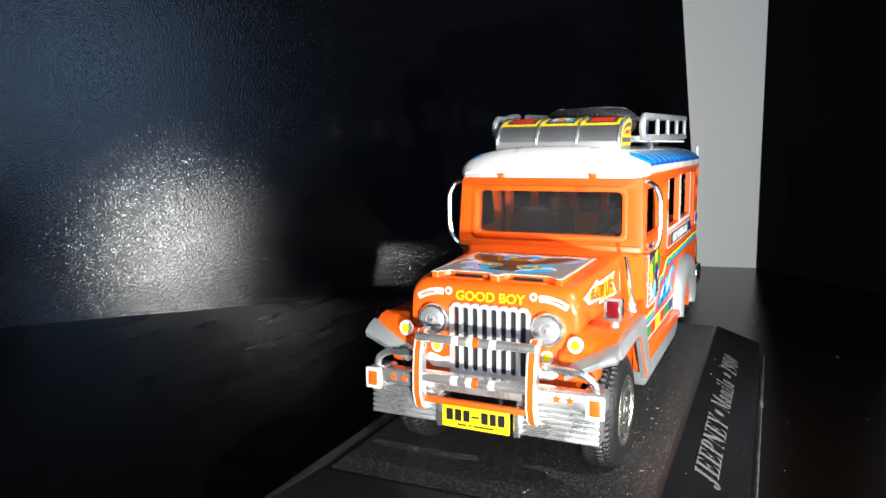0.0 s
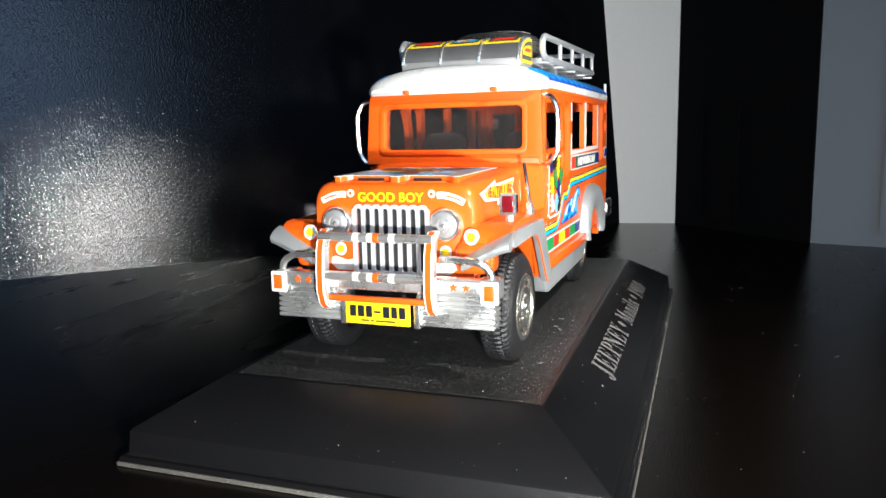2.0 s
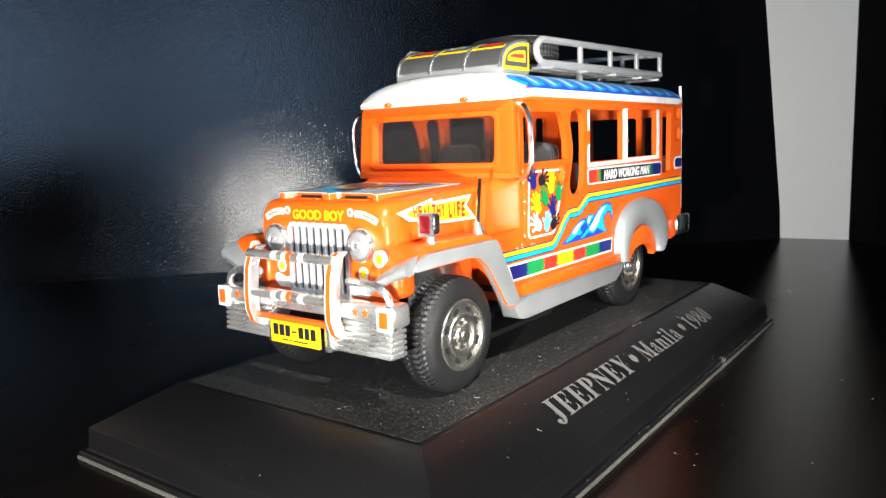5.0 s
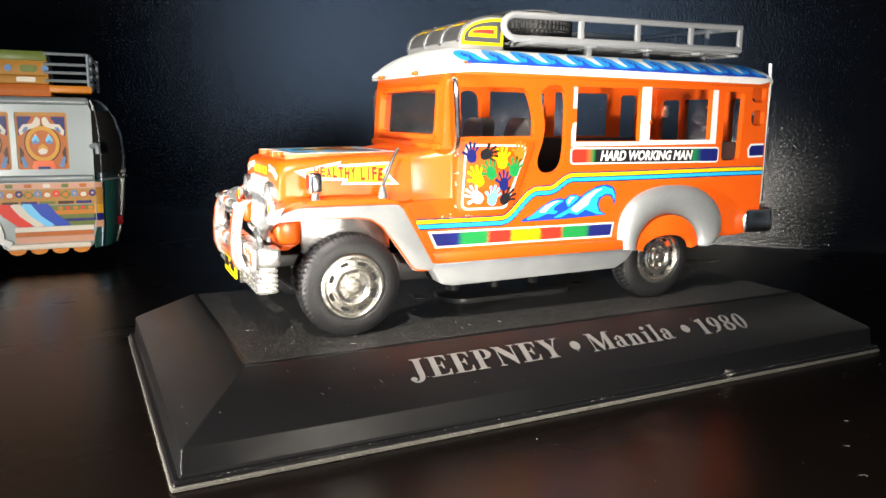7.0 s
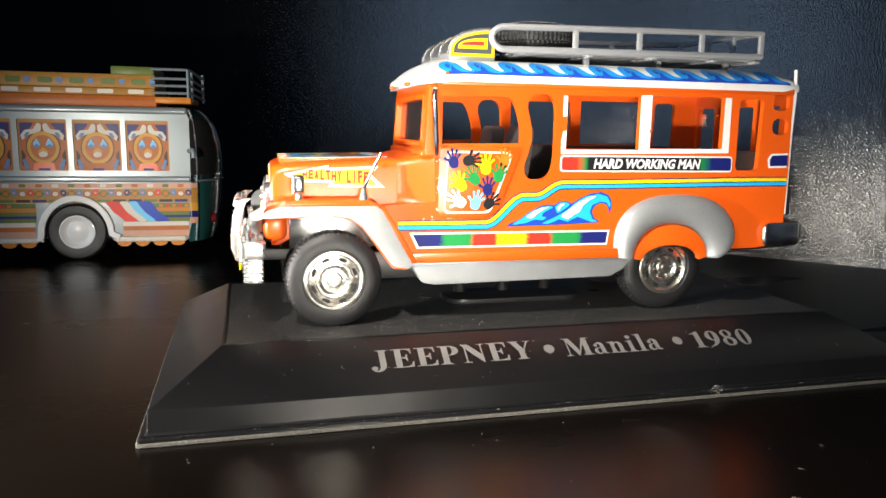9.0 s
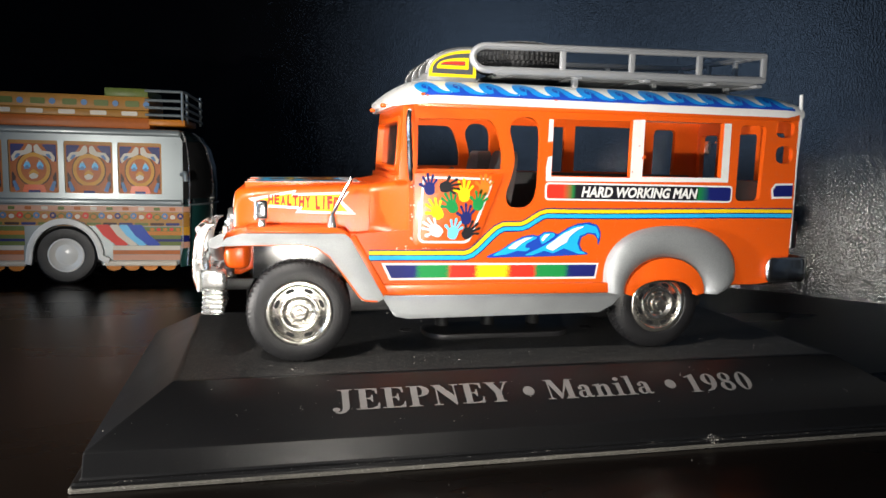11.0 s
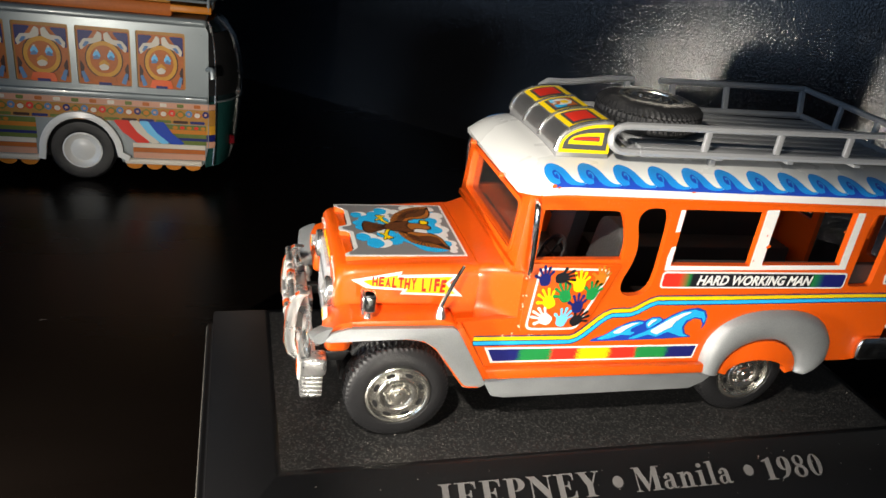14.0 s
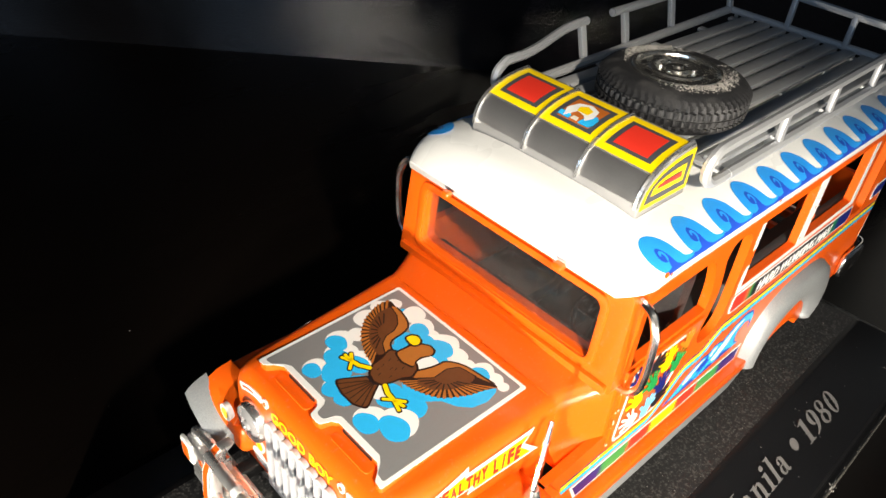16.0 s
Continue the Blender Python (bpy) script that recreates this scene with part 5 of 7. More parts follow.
def rear_wing(s):
    power = lambda v, e: math.copysign(abs(v) ** e, v)
    secs = []
    for k in range(31):
        a = radians(190 - 204 * k / 30)
        outer = Vector((30.9 + 12.1 * power(math.cos(a), 0.86), 13.6 + 8.8 * power(math.sin(a), 0.8)))
        inner = Vector((29.8 + 7.05 * math.cos(a), max(10.9, 11.1 + 5.8 * math.sin(a))))
        outer.y = max(outer.y, 11.0)
        if a < 1.2:
            outer.x -= 0.24 * max(0.0, 14.2 - outer.y) ** 2
        sec = []
        for q in range(11):
            p = inner.lerp(outer, q / 10)
            sec.append(Vector((p.x, s * (SY - 0.3 + 2.15 * math.sin(math.pi * q / 10) ** 0.36), p.y)))
        secs.append(sec)
    w = part("rear_wing", loft(secs), SILVER, jeep, "silver bulging rear wing", sharp=60)
    rim_in = [(29.8 + 5.7 * math.cos(a), 10.6 + 2.7 * math.sin(a)) for a in (math.pi * k / 14 for k in range(0, 15))]
    rim_out = [(29.8 + 7.15 * math.cos(a), 11.0 + 5.95 * math.sin(a)) for a in (math.pi * (1 - k / 14) for k in range(0, 15))]
    part("wing_arch", soften(plate([rim_in + rim_out], "y", s * (SY - 0.4), s * 16.3), 0.25, 2, 50), ORANGE, w, "orange wheel arch rim")


both(rear_wing)


def running_board(s):
    b = part("running_board", soften(plate([[(-17.0, 11.3), (22.6, 11.3), (22.6, 13.0), (-17.9, 13.0)]], "y", s * (SY - 0.6), s * 16.6), 0.25, 2), ORANGE, jeep)
    part("sill", soften(plate([rounded([(-17.6, 11.2), (22.4, 11.2), (20.6, 9.2), (18.2, 8.0), (-13.5, 7.5), (-15.6, 7.9)], [0.3, 0.3, 1, 1.2, 1.5, 1])], "y", s * 13.2, s * 16.0), 0.4, 2), SILVER, b, "silver sill under the step")


both(running_board)

# chassis, floor and cabin
part("chassis", soften(block((-38, -10.5, 7.6), (40, 10.5, 12.4)), 0.4), BLACK, jeep)
part("axle", tube([(-30, -14, 8.7), (-30, 14, 8.7)], 1.0, 10), BLACK, jeep)
part("axle", tube([(30, -12, 8.7), (30, 12, 8.7)], 1.0, 10), BLACK, jeep)
part("cabin_floor", block((-20, -14.3, 12.6), (52.4, 14.3, 13.4)), BLACK, jeep)
part("dashboard", soften(block((-15.0, -12.4, 22), (-11.5, 12.4, 30.2)), 0.8), DARK, jeep)


def seat(x, y):
    bm = merge(soften(block((x - 6, y - 4.5, 20.4), (x + 1, y + 4.5, 23)), 0.7), bowed(soften(plate([rounded([(y - 4.3, 21), (y + 4.3, 21), (y + 3.9, 33.8), (y - 3.9, 33.8)], [0.8, 0.8, 2.9, 2.9], 8)], "x", x - 0.6, x + 1.9), 0.75, 4, 60), lambda p: Vector((p.x + (p.z - 21) * 0.14, p.y, p.z))))
    part("seat", bm, SEATMAT, jeep, "dark grey moulded seat")


seat(1.2, -8.0)
seat(1.2, 8.0)
for s in (-1, 1):
    part("bench", soften(block((8, s * 7.5, 13.4), (50, s * 14.2, 22.5)), 0.5), DARK, jeep)
    part("bench_back", soften(block((8, s * 13.0, 22.3), (50, s * 14.3, 30.0)), 0.4), DARK, jeep)
wheel_c = Vector((-6.6, -7.6, 28.0))
ring = [wheel_c + Vector((1.2 * math.cos(a), 2.6 * math.sin(a), 2.4 * math.cos(a))) * 1.15 for a in (2 * math.pi * k / 24 for k in range(24))]
part("steering_wheel", merge(tube(ring, 0.28, 6, closed=True), tube([wheel_c, wheel_c + Vector((-3, 0, -3.2))], 0.3, 6), tube([ring[0], ring[12]], 0.18, 5), tube([ring[6], ring[18]], 0.18, 5)), BLACK, jeep)

# rear wall with its doorway
part("rear_wall", soften(plate([rounded([(-SY + 0.6, 12.6), (SY - 0.6, 12.6), (SY - 0.6, 41.2), (-SY + 0.6, 41.2)], 0.4), rect(-5.5, 14.5, 5.5, 38.2, 0.8), rect(-13.2, 28.5, -7.2, 38.2, 0.8), rect(7.2, 28.5, 13.2, 38.2, 0.8)], "x", 52.0, 53.0), 0.15, 1), ORANGE, jeep)
for s in (-1, 1):
    part("rear_edge", tube(bend([(53.3, s * 14.9, 44.6), (53.5, s * 15.0, 40), (53.2, s * 15.1, 33), (53.3, s * 15.1, 18.5)], 1), 0.3, 8), WHITE, jeep)
    tl = part("tail_lamp", soften(block((53.0, s * 11.2, 18.2), (55.0, s * 14.6, 23.2)), 0.4), BLACK, jeep)
    part("tail_lens", soften(block((54.9, s * 11.6, 18.7), (55.25, s * 14.2, 22.7)), 0.15), REDGLASS, tl)
    part("tail_marker", soften(block((53.0, s * 12.2, 34.5), (53.9, s * 14.9, 37.2)), 0.3), CHROME, jeep)
def bumper_bar():
    """A wrap-round bar with a pillow-shaped section and rounded ends."""
    line = bend([(48.4, -16.0, 14.9), (56.6, -16.0, 14.9), (56.6, 16.0, 14.9), (48.4, 16.0, 14.9)], 2.2, 6)
    line = [line[0], line[0].lerp(line[1], 0.06), line[0].lerp(line[1], 0.15)] + line[1:-1] + [line[-1].lerp(line[-2], 0.15), line[-1].lerp(line[-2], 0.06), line[-1]]
    size = [0.45, 0.85, 1.0] + [1.0] * (len(line) - 6) + [1.0, 0.85, 0.45]
    secs = []
    for k, p in enumerate(line):
        d = (line[min(k + 1, len(line) - 1)] - line[max(k - 1, 0)]).normalized()
        out = Vector((d.y, -d.x, 0))
        sec = []
        for q in range(20):
            a = 2 * math.pi * q / 20
            c, e = math.cos(a), math.sin(a)
            sec.append(p + out * (0.62 * size[k] * math.copysign(abs(c) ** 0.6, c)) + Vector((0, 0, 2.15 * size[k] * math.copysign(abs(e) ** 0.55, e))))
        secs.append(sec)
    return loft(secs)


part("rear_bumper", bumper_bar(), POLISHED, jeep, "wrap-round chrome rear bumper", sharp=60)
for s in (-1, 1):
    part("bumper_bracket", soften(block((44, s * 9, 11.4), (54, s * 11, 12.9)), 0.3), BLACK, jeep)


# ---------------------------------------------------------------- roof
def roof_dims(x):
    t = min(1, max(0, (x + 17.1) / 8.0))
    q = min(1, max(0, (54.2 - x) / 6.0))
    top = 41.5 + 3.5 * (1 - (1 - t) ** 2.3) - 1.4 * (1 - q) ** 2.2
    hw = 13.9 + 1.9 * (1 - (1 - min(1, (x + 17.1) / 4.0)) ** 2.2) - 0.7 * (1 - q) ** 3
    edge = 41.15 - 0.55 * (1 - t) ** 1.5
    return hw, edge, top


def roof_sweep(x, y):
    """The roof's front edge is rounded in plan: its sides stand further back."""
    return 1.5 * (abs(y) / 15.8) ** 3 * (1 - smoothstep((x + 17.1) / 9.0))


def roof_pt(x, a, off=0.0):
    """A point on the roof: a is the angle from the ridge line, -90 to 90 degrees."""
    hw, edge, top = roof_dims(x)
    r, ex = radians(a), 0.74
    f = lambda q: Vector((x, hw * math.copysign(abs(math.sin(q)) ** ex, q), edge + (top - edge) * max(0.0, math.cos(q)) ** ex))
    p = f(r)
    p.x += roof_sweep(x, p.y)
    if off:
        d = f(min(r + 0.02, 1.5707)) - f(max(r - 0.02, -1.5707))
        nrm = Vector((0, -d.z, d.y)).normalized()
        p = p + nrm * off
    return p


roof_x = [-17.1, -16.95, -16.6, -16.0, -15.2, -14, -13, -11.8, -10.4, -8.4, -5, 5, 20, 35, 45, 48.5, 50.5, 52, 53, 53.7, 54.1]
angles = [-90, -87, -83, -78, -72, -65, -57, -48, -38, -26, -13, 0, 13, 26, 38, 48, 57, 65, 72, 78, 83, 87, 90]
roof_bm = bmesh.new()
rows = []
for x in roof_x:
    row = [roof_bm.verts.new(roof_pt(x, a)) for a in angles]
    hw, edge, top = roof_dims(x)
    row = [roof_bm.verts.new((x + roof_sweep(x, hw), -hw + 0.2, edge - 0.5))] + row + [roof_bm.verts.new((x + roof_sweep(x, hw), hw - 0.2, edge - 0.5))]
    rows.append(row)
for a, b in zip(rows, rows[1:]):
    for k in range(len(a) - 1):
        roof_bm.faces.new((a[k], a[k + 1], b[k + 1], b[k]))
    roof_bm.faces.new((a[-1], a[0], b[0], b[-1]))
roof_bm.faces.new(rows[0])
roof_bm.faces.new(rows[-1][::-1])
roof = part("roof", roof_bm, WHITE, jeep, "glossy white rounded roof with blue wave borders", sharp=50)
part("roof_rail", soften(block((-12.6, -SY - 0.15, 40.0), (53.0, -SY + 0.6, 41.25)), 0.25), ORANGE, jeep)
part("roof_rail", soften(block((-12.6, SY - 0.6, 40.0), (53.0, SY + 0.15, 41.25)), 0.25), ORANGE, jeep)


def roof_strip(name, s, lower, upper, n, material, off, label=""):
    """A printed shape that follows the roof's curve, between two edges given as functions of t."""
    bm = bmesh.new()
    cols = []
    for k in range(n + 1):
        (x0, h0), (x1, h1) = lower(k / n), upper(k / n)
        col = []
        for j in range(4):
            x, h = x0 + (x1 - x0) * j / 3, h0 + (h1 - h0) * j / 3
            col.append(bm.verts.new(roof_pt(x, s * (83.5 - 38 * h), off)))
        cols.append(col)
    for a, b in zip(cols, cols[1:]):
        for j in range(3):
            try:
                bm.faces.new((a[j], b[j], b[j + 1], a[j + 1]))
            except ValueError:
                pass
    return part(name, bm, material, roof, label)


PITCH = 5.35


def along(pts):
    """A smooth course through points, as a function of t from 0 to 1."""
    def f(t):
        q = min(t, 0.9999) * (len(pts) - 1)
        i, u = int(q), q - int(q)
        p0, p1, p2, p3 = (pts[min(max(i + d, 0), len(pts) - 1)] for d in (-1, 0, 1, 2))
        return tuple(0.5 * (2 * b + (c - a) * u + (2 * a - 5 * b + 4 * c - d) * u * u + (3 * b - a - 3 * c + d) * u ** 3) for a, b, c, d in zip(p0, p1, p2, p3))
    return f


def shifted(x0, pts):
    f = along(pts)
    return lambda t: (x0 + f(t)[0], f(t)[1])


CREST_OUT = [(2.1, 0.16), (1.2, 0.12), (0.35, 0.28), (0.0, 0.56), (0.35, 0.86), (1.3, 1.0), (2.4, 0.94), (3.3, 0.74), (3.9, 0.48), (4.6, 0.26), (5.5, 0.17), (6.3, 0.2)]
CREST_IN = [(2.05, 0.34), (1.6, 0.36), (1.25, 0.46), (1.2, 0.60), (1.4, 0.70), (1.75, 0.72), (2.15, 0.62), (2.6, 0.43), (3.0, 0.24), (3.8, 0.10), (4.9, 0.06), (6.0, 0.08)]
BODY_TOP = [(0.9, 0.08), (1.1, 0.40), (1.2, 0.70), (1.7, 0.76), (2.3, 0.68), (2.8, 0.50), (3.3, 0.28), (4.0, 0.14), (5.2, 0.12), (6.6, 0.12)]
BODY_LOW = [(0.7, -0.02), (1.1, -0.02), (1.5, -0.02), (1.9, -0.02), (2.4, -0.02), (2.9, -0.02), (3.4, -0.02), (4.1, -0.02), (5.3, -0.02), (6.6, -0.02)]
CURL_OUT = [(1.45, 0.55), (1.55, 0.63), (1.85, 0.64), (2.15, 0.55), (2.2, 0.42), (2.0, 0.33)]
CURL_IN = [(1.6, 0.52), (1.65, 0.56), (1.82, 0.57), (1.95, 0.51), (1.97, 0.44), (1.9, 0.39)]
for s in (-1, 1):
    for k in range(12):
        x0 = -13.6 + k * PITCH
        roof_strip("wave_foot", s, shifted(x0, BODY_LOW), shifted(x0, BODY_TOP), 20, ROYAL, 0.06)
        roof_strip("wave_body", s, shifted(x0, CREST_IN), shifted(x0, CREST_OUT), 30, WAVELIGHT, 0.10, "light blue painted curling wave" if k == 0 else "")
        roof_strip("wave_curl", s, shifted(x0, CURL_IN), shifted(x0, CURL_OUT), 12, WAVELIGHT, 0.12)

for cx, ch, rx, rh in ((-12.6, 0.06, 0.45, 0.07), (-11.7, -0.02, 0.25, 0.04), (9.2, -0.03, 0.3, 0.03)):
    roof_strip("paint_chip", -1, lambda t: (cx + rx * (2 * t - 1), ch - rh * math.sqrt(max(0.01, 1 - (2 * t - 1) ** 2))), lambda t: (cx + rx * (2 * t - 1), ch + rh * math.sqrt(max(0.01, 1 - (2 * t - 1.05) ** 2 if t > 0.05 else 0.01))), 8, ORANGE, 0.13)

# ---------------------------------------------------------------- roof sign
SIGN_HW = 10.6
prof = [(-2.4, 45.0)] + [(-2.4 - 8.0 * math.sin(a) ** 0.9 if a > 0 else -2.4, 45.0 + 4.7 * math.cos(a) ** 0.75) for a in (math.pi / 2 * k / 12 for k in range(12))] + [(-10.4, 44.4), (-10.2, 44.0), (-2.4, 44.0)]
sign = part("roof_sign", soften(plate([prof], "y", -SIGN_HW, SIGN_HW), 0.2, 2, 50), GREYPRINT, jeep, "silver curved roof sign with yellow frames and red panels")


def sign_pt(u, y, off):
    """A point on the sign's curved front: u from 0 (foot) to 1 (rear top)."""
    a = math.pi / 2 * (1 - u)
    f = lambda q: Vector((-2.4 - 8.0 * max(0.0, math.sin(q)) ** 0.9, 0, 45.0 + 4.7 * max(0.0, math.cos(q)) ** 0.75))
    p, d = f(a), f(a + 0.01) - f(a - 0.01)
    nrm = Vector((d.z, 0, -d.x)).normalized()
    if nrm.z < 0:
        nrm = -nrm
    return p + nrm * off + Vector((0, y, 0))


def sign_patch(name, u0, u1, y0, y1, off, material, label="", n=8):
    bm = bmesh.new()
    g = [[bm.verts.new(sign_pt(u0 + (u1 - u0) * i / n, y0 + (y1 - y0) * j / 3, off)) for j in range(4)] for i in range(n + 1)]
    for i in range(n):
        for j in range(3):
            bm.faces.new((g[i][j], g[i][j + 1], g[i + 1][j + 1], g[i + 1][j]))
    return part(name, bm, material, sign, label)


for k, y0 in enumerate((-10.3, -3.45, 3.4)):
    y1 = y0 + 6.85
    sign_patch("sign_chrome", 0.06, 0.42, y0 + 0.15, y1 - 0.15, 0.05, DARKCHROME, "dull mirror strip" if k == 0 else "")
    sign_patch("sign_frame", 0.44, 0.97, y0 + 0.1, y1 - 0.1, 0.06, YELLOW)
    sign_patch("sign_inset", 0.52, 0.90, y0 + 0.9, y1 - 0.9, 0.11, SLATE)
    sign_patch("sign_field", 0.56, 0.86, y0 + 1.5, y1 - 1.5, 0.16, (RED, RUST, RED)[k])


def sign_shape(name, loop, off, material):
    """A painted shape on the sign's curved front; points: (u, y)."""
    bm = bmesh.new()
    bm.faces.new([bm.verts.new(sign_pt(u, y, off)) for u, y in rounded(loop, 0.02, 2)])
    part(name, bm, material, sign, flat=True)


sign_shape("sign_motif", [(0.57, -1.9), (0.57, -0.5), (0.68, -0.8), (0.74, -1.6), (0.70, -2.1), (0.62, -2.1)], 0.20, SKYBLUE)
sign_shape("sign_motif", [(0.57, 0.6), (0.58, 2.0), (0.64, 2.1), (0.66, 1.2), (0.62, 0.6)], 0.20, SKYBLUE)
sign_shape("sign_motif", [(0.58, 1.3), (0.70, 1.8), (0.80, 1.2), (0.84, 0.0), (0.80, -1.2), (0.70, -1.5), (0.62, -1.0), (0.68, -0.4), (0.70, 0.5), (0.64, 0.9)], 0.23, WHITE)
sign_shape("sign_motif", [(0.70, -0.7), (0.70, 0.6), (0.76, 0.8), (0.80, 0.1), (0.77, -0.8)], 0.26, YELLOW)
sign_shape("sign_motif", [(0.58, -0.4), (0.58, 0.5), (0.63, 0.3), (0.63, -0.3)], 0.26, CREAM)
for y in (-10.3, -3.45, 3.4, 10.3):
    part("sign_rib", tube([sign_pt(0.02 + 0.96 * k / 14, y, 0.05) for k in range(15)], 0.28, 6), CHROME, sign)
for s in (-1, 1):
    def dshape(inset):
        top = [(-2.5 - inset - (7.6 - 2 * inset) * math.sin(a), 45.1 + inset + (4.3 - 2 * inset) * math.cos(a) ** 0.75) for a in (math.pi / 2 * k / 10 for k in range(10))]
        return [(-2.5 - inset, 45.1 + inset)] + top + [(-10.1 + inset, 45.1 + inset)]
    for j, (ins, m) in enumerate(((0.0, YELLOW), (0.5, SLATE), (1.25, YELLOW), (1.8, SLATE), (1.95, RED))):
        part("sign_side", plate([dshape(ins)], "y", s * (SIGN_HW + 0.01), s * (SIGN_HW + 0.05 + 0.05 * j)), m, sign, flat=True)

# ---------------------------------------------------------------- roof rack
rack = part("roof_rack", merge(*[soften(block((2.0, -11.2 + 2.55 * k, 46.0), (47.4, -11.2 + 2.55 * k + 1.75, 46.7)), 0.2) for k in range(1)]), RACK, jeep, "silver-grey roof rack with slats, posts and rails")
for k in range(1, 9):
    part("slat", soften(block((2.0, -11.2 + 2.55 * k, 46.0), (47.4, -11.2 + 2.55 * k + 1.75, 46.7)), 0.2), RACK, rack)
for cx in (2.0, 14.0, 26.0, 38.0, 46.6):
    part("cross_bar", soften(block((cx - 0.6, -12.8, 45.6), (cx + 0.6, 12.8, 46.1)), 0.15), RACK, rack)
for cx, cy in ((14, -11.0), (30, -7.0), (14, 11.0), (30, 7.0), (44, -7.0), (44, 7.0)):
    part("rack_foot", soften(block((cx - 0.5, cy - 0.5, 43.4), (cx + 0.5, cy + 0.5, 46)), 0.15), RACK, rack)


def rail_z(x):
    return 49.9 + (x + 2.7) * 0.02


RY = 12.7
near_top = bend([(3, -RY, 46.3), (-2.2, -RY, 46.3), (-3.6, -RY, 47.4), (-3.6, -RY, 48.9), (-2.2, -RY, 49.9), (20, -RY, rail_z(20)), (47.4, -RY, rail_z(47.4))], 1.3)
part("rail", tube(near_top, 0.55, 8), RACK, rack)
part("rail", tube([(1, -RY, 46.3), (47.4, -RY, 46.9)], 0.6, 8), RACK, rack)
def far_rail(x):
    """The bent far rail: it leans outwards and up behind its front hoop."""
    t = smoothstep((x + 2.0) / 13.0)
    return Vector((x, RY + 1.9 * t, rail_z(x) + 0.7 * t))


part("rail", tube(bend([(3, RY, 46.3), (-3.8, RY, 46.3), (-5.2, RY, 47.4), (-5.2, RY, 48.9), (-3.8, RY, 49.9)], 1.3) + [far_rail(x) for x in (-1, 1, 3, 6, 8, 10, 12.4)], 0.55, 8), RACK, rack, "broken far rail")
part("rail", tube([far_rail(17.6), far_rail(47.4)], 0.55, 8), RACK, rack)
part("rail", tube([(1, RY, 46.3), (47.4, RY + 0.8, 46.9)], 0.6, 8), RACK, rack)
part("rail", tube([(47.4, -RY, rail_z(47.4)), far_rail(47.4)], 0.5, 8), RACK, rack)
part("rail", tube([(47.4, -RY, 46.9), (47.4, RY + 0.8, 46.9)], 0.5, 8), RACK, rack)


def far_post(x):
    top = far_rail(x)
    post = soften(block((-0.5, -0.35, 0), (0.5, 0.35, 1)), 0.12)
    return bowed(post, lambda p: Vector((x + p.x, RY + 0.6 + p.y, 46.6)).lerp(top + Vector((p.x, p.y, 0)), p.z))


for px in (11.2, 23.1, 35.2, 47.2):
    part("rail_post", soften(block((px - 0.5, -RY - 0.35, 46.6), (px + 0.5, -RY + 0.35, rail_z(px))), 0.18), RACK, rack)
for px in (11.4, 20.2, 31.0, 47.0):
    part("rail_post", far_post(px), RACK, rack)
for py in (-4.3, 4.3):
    part("rail_post", soften(block((46.9, py - 0.4, 46.6), (47.7, py + 0.4, rail_z(47) + 0.3)), 0.18), RACK, rack)


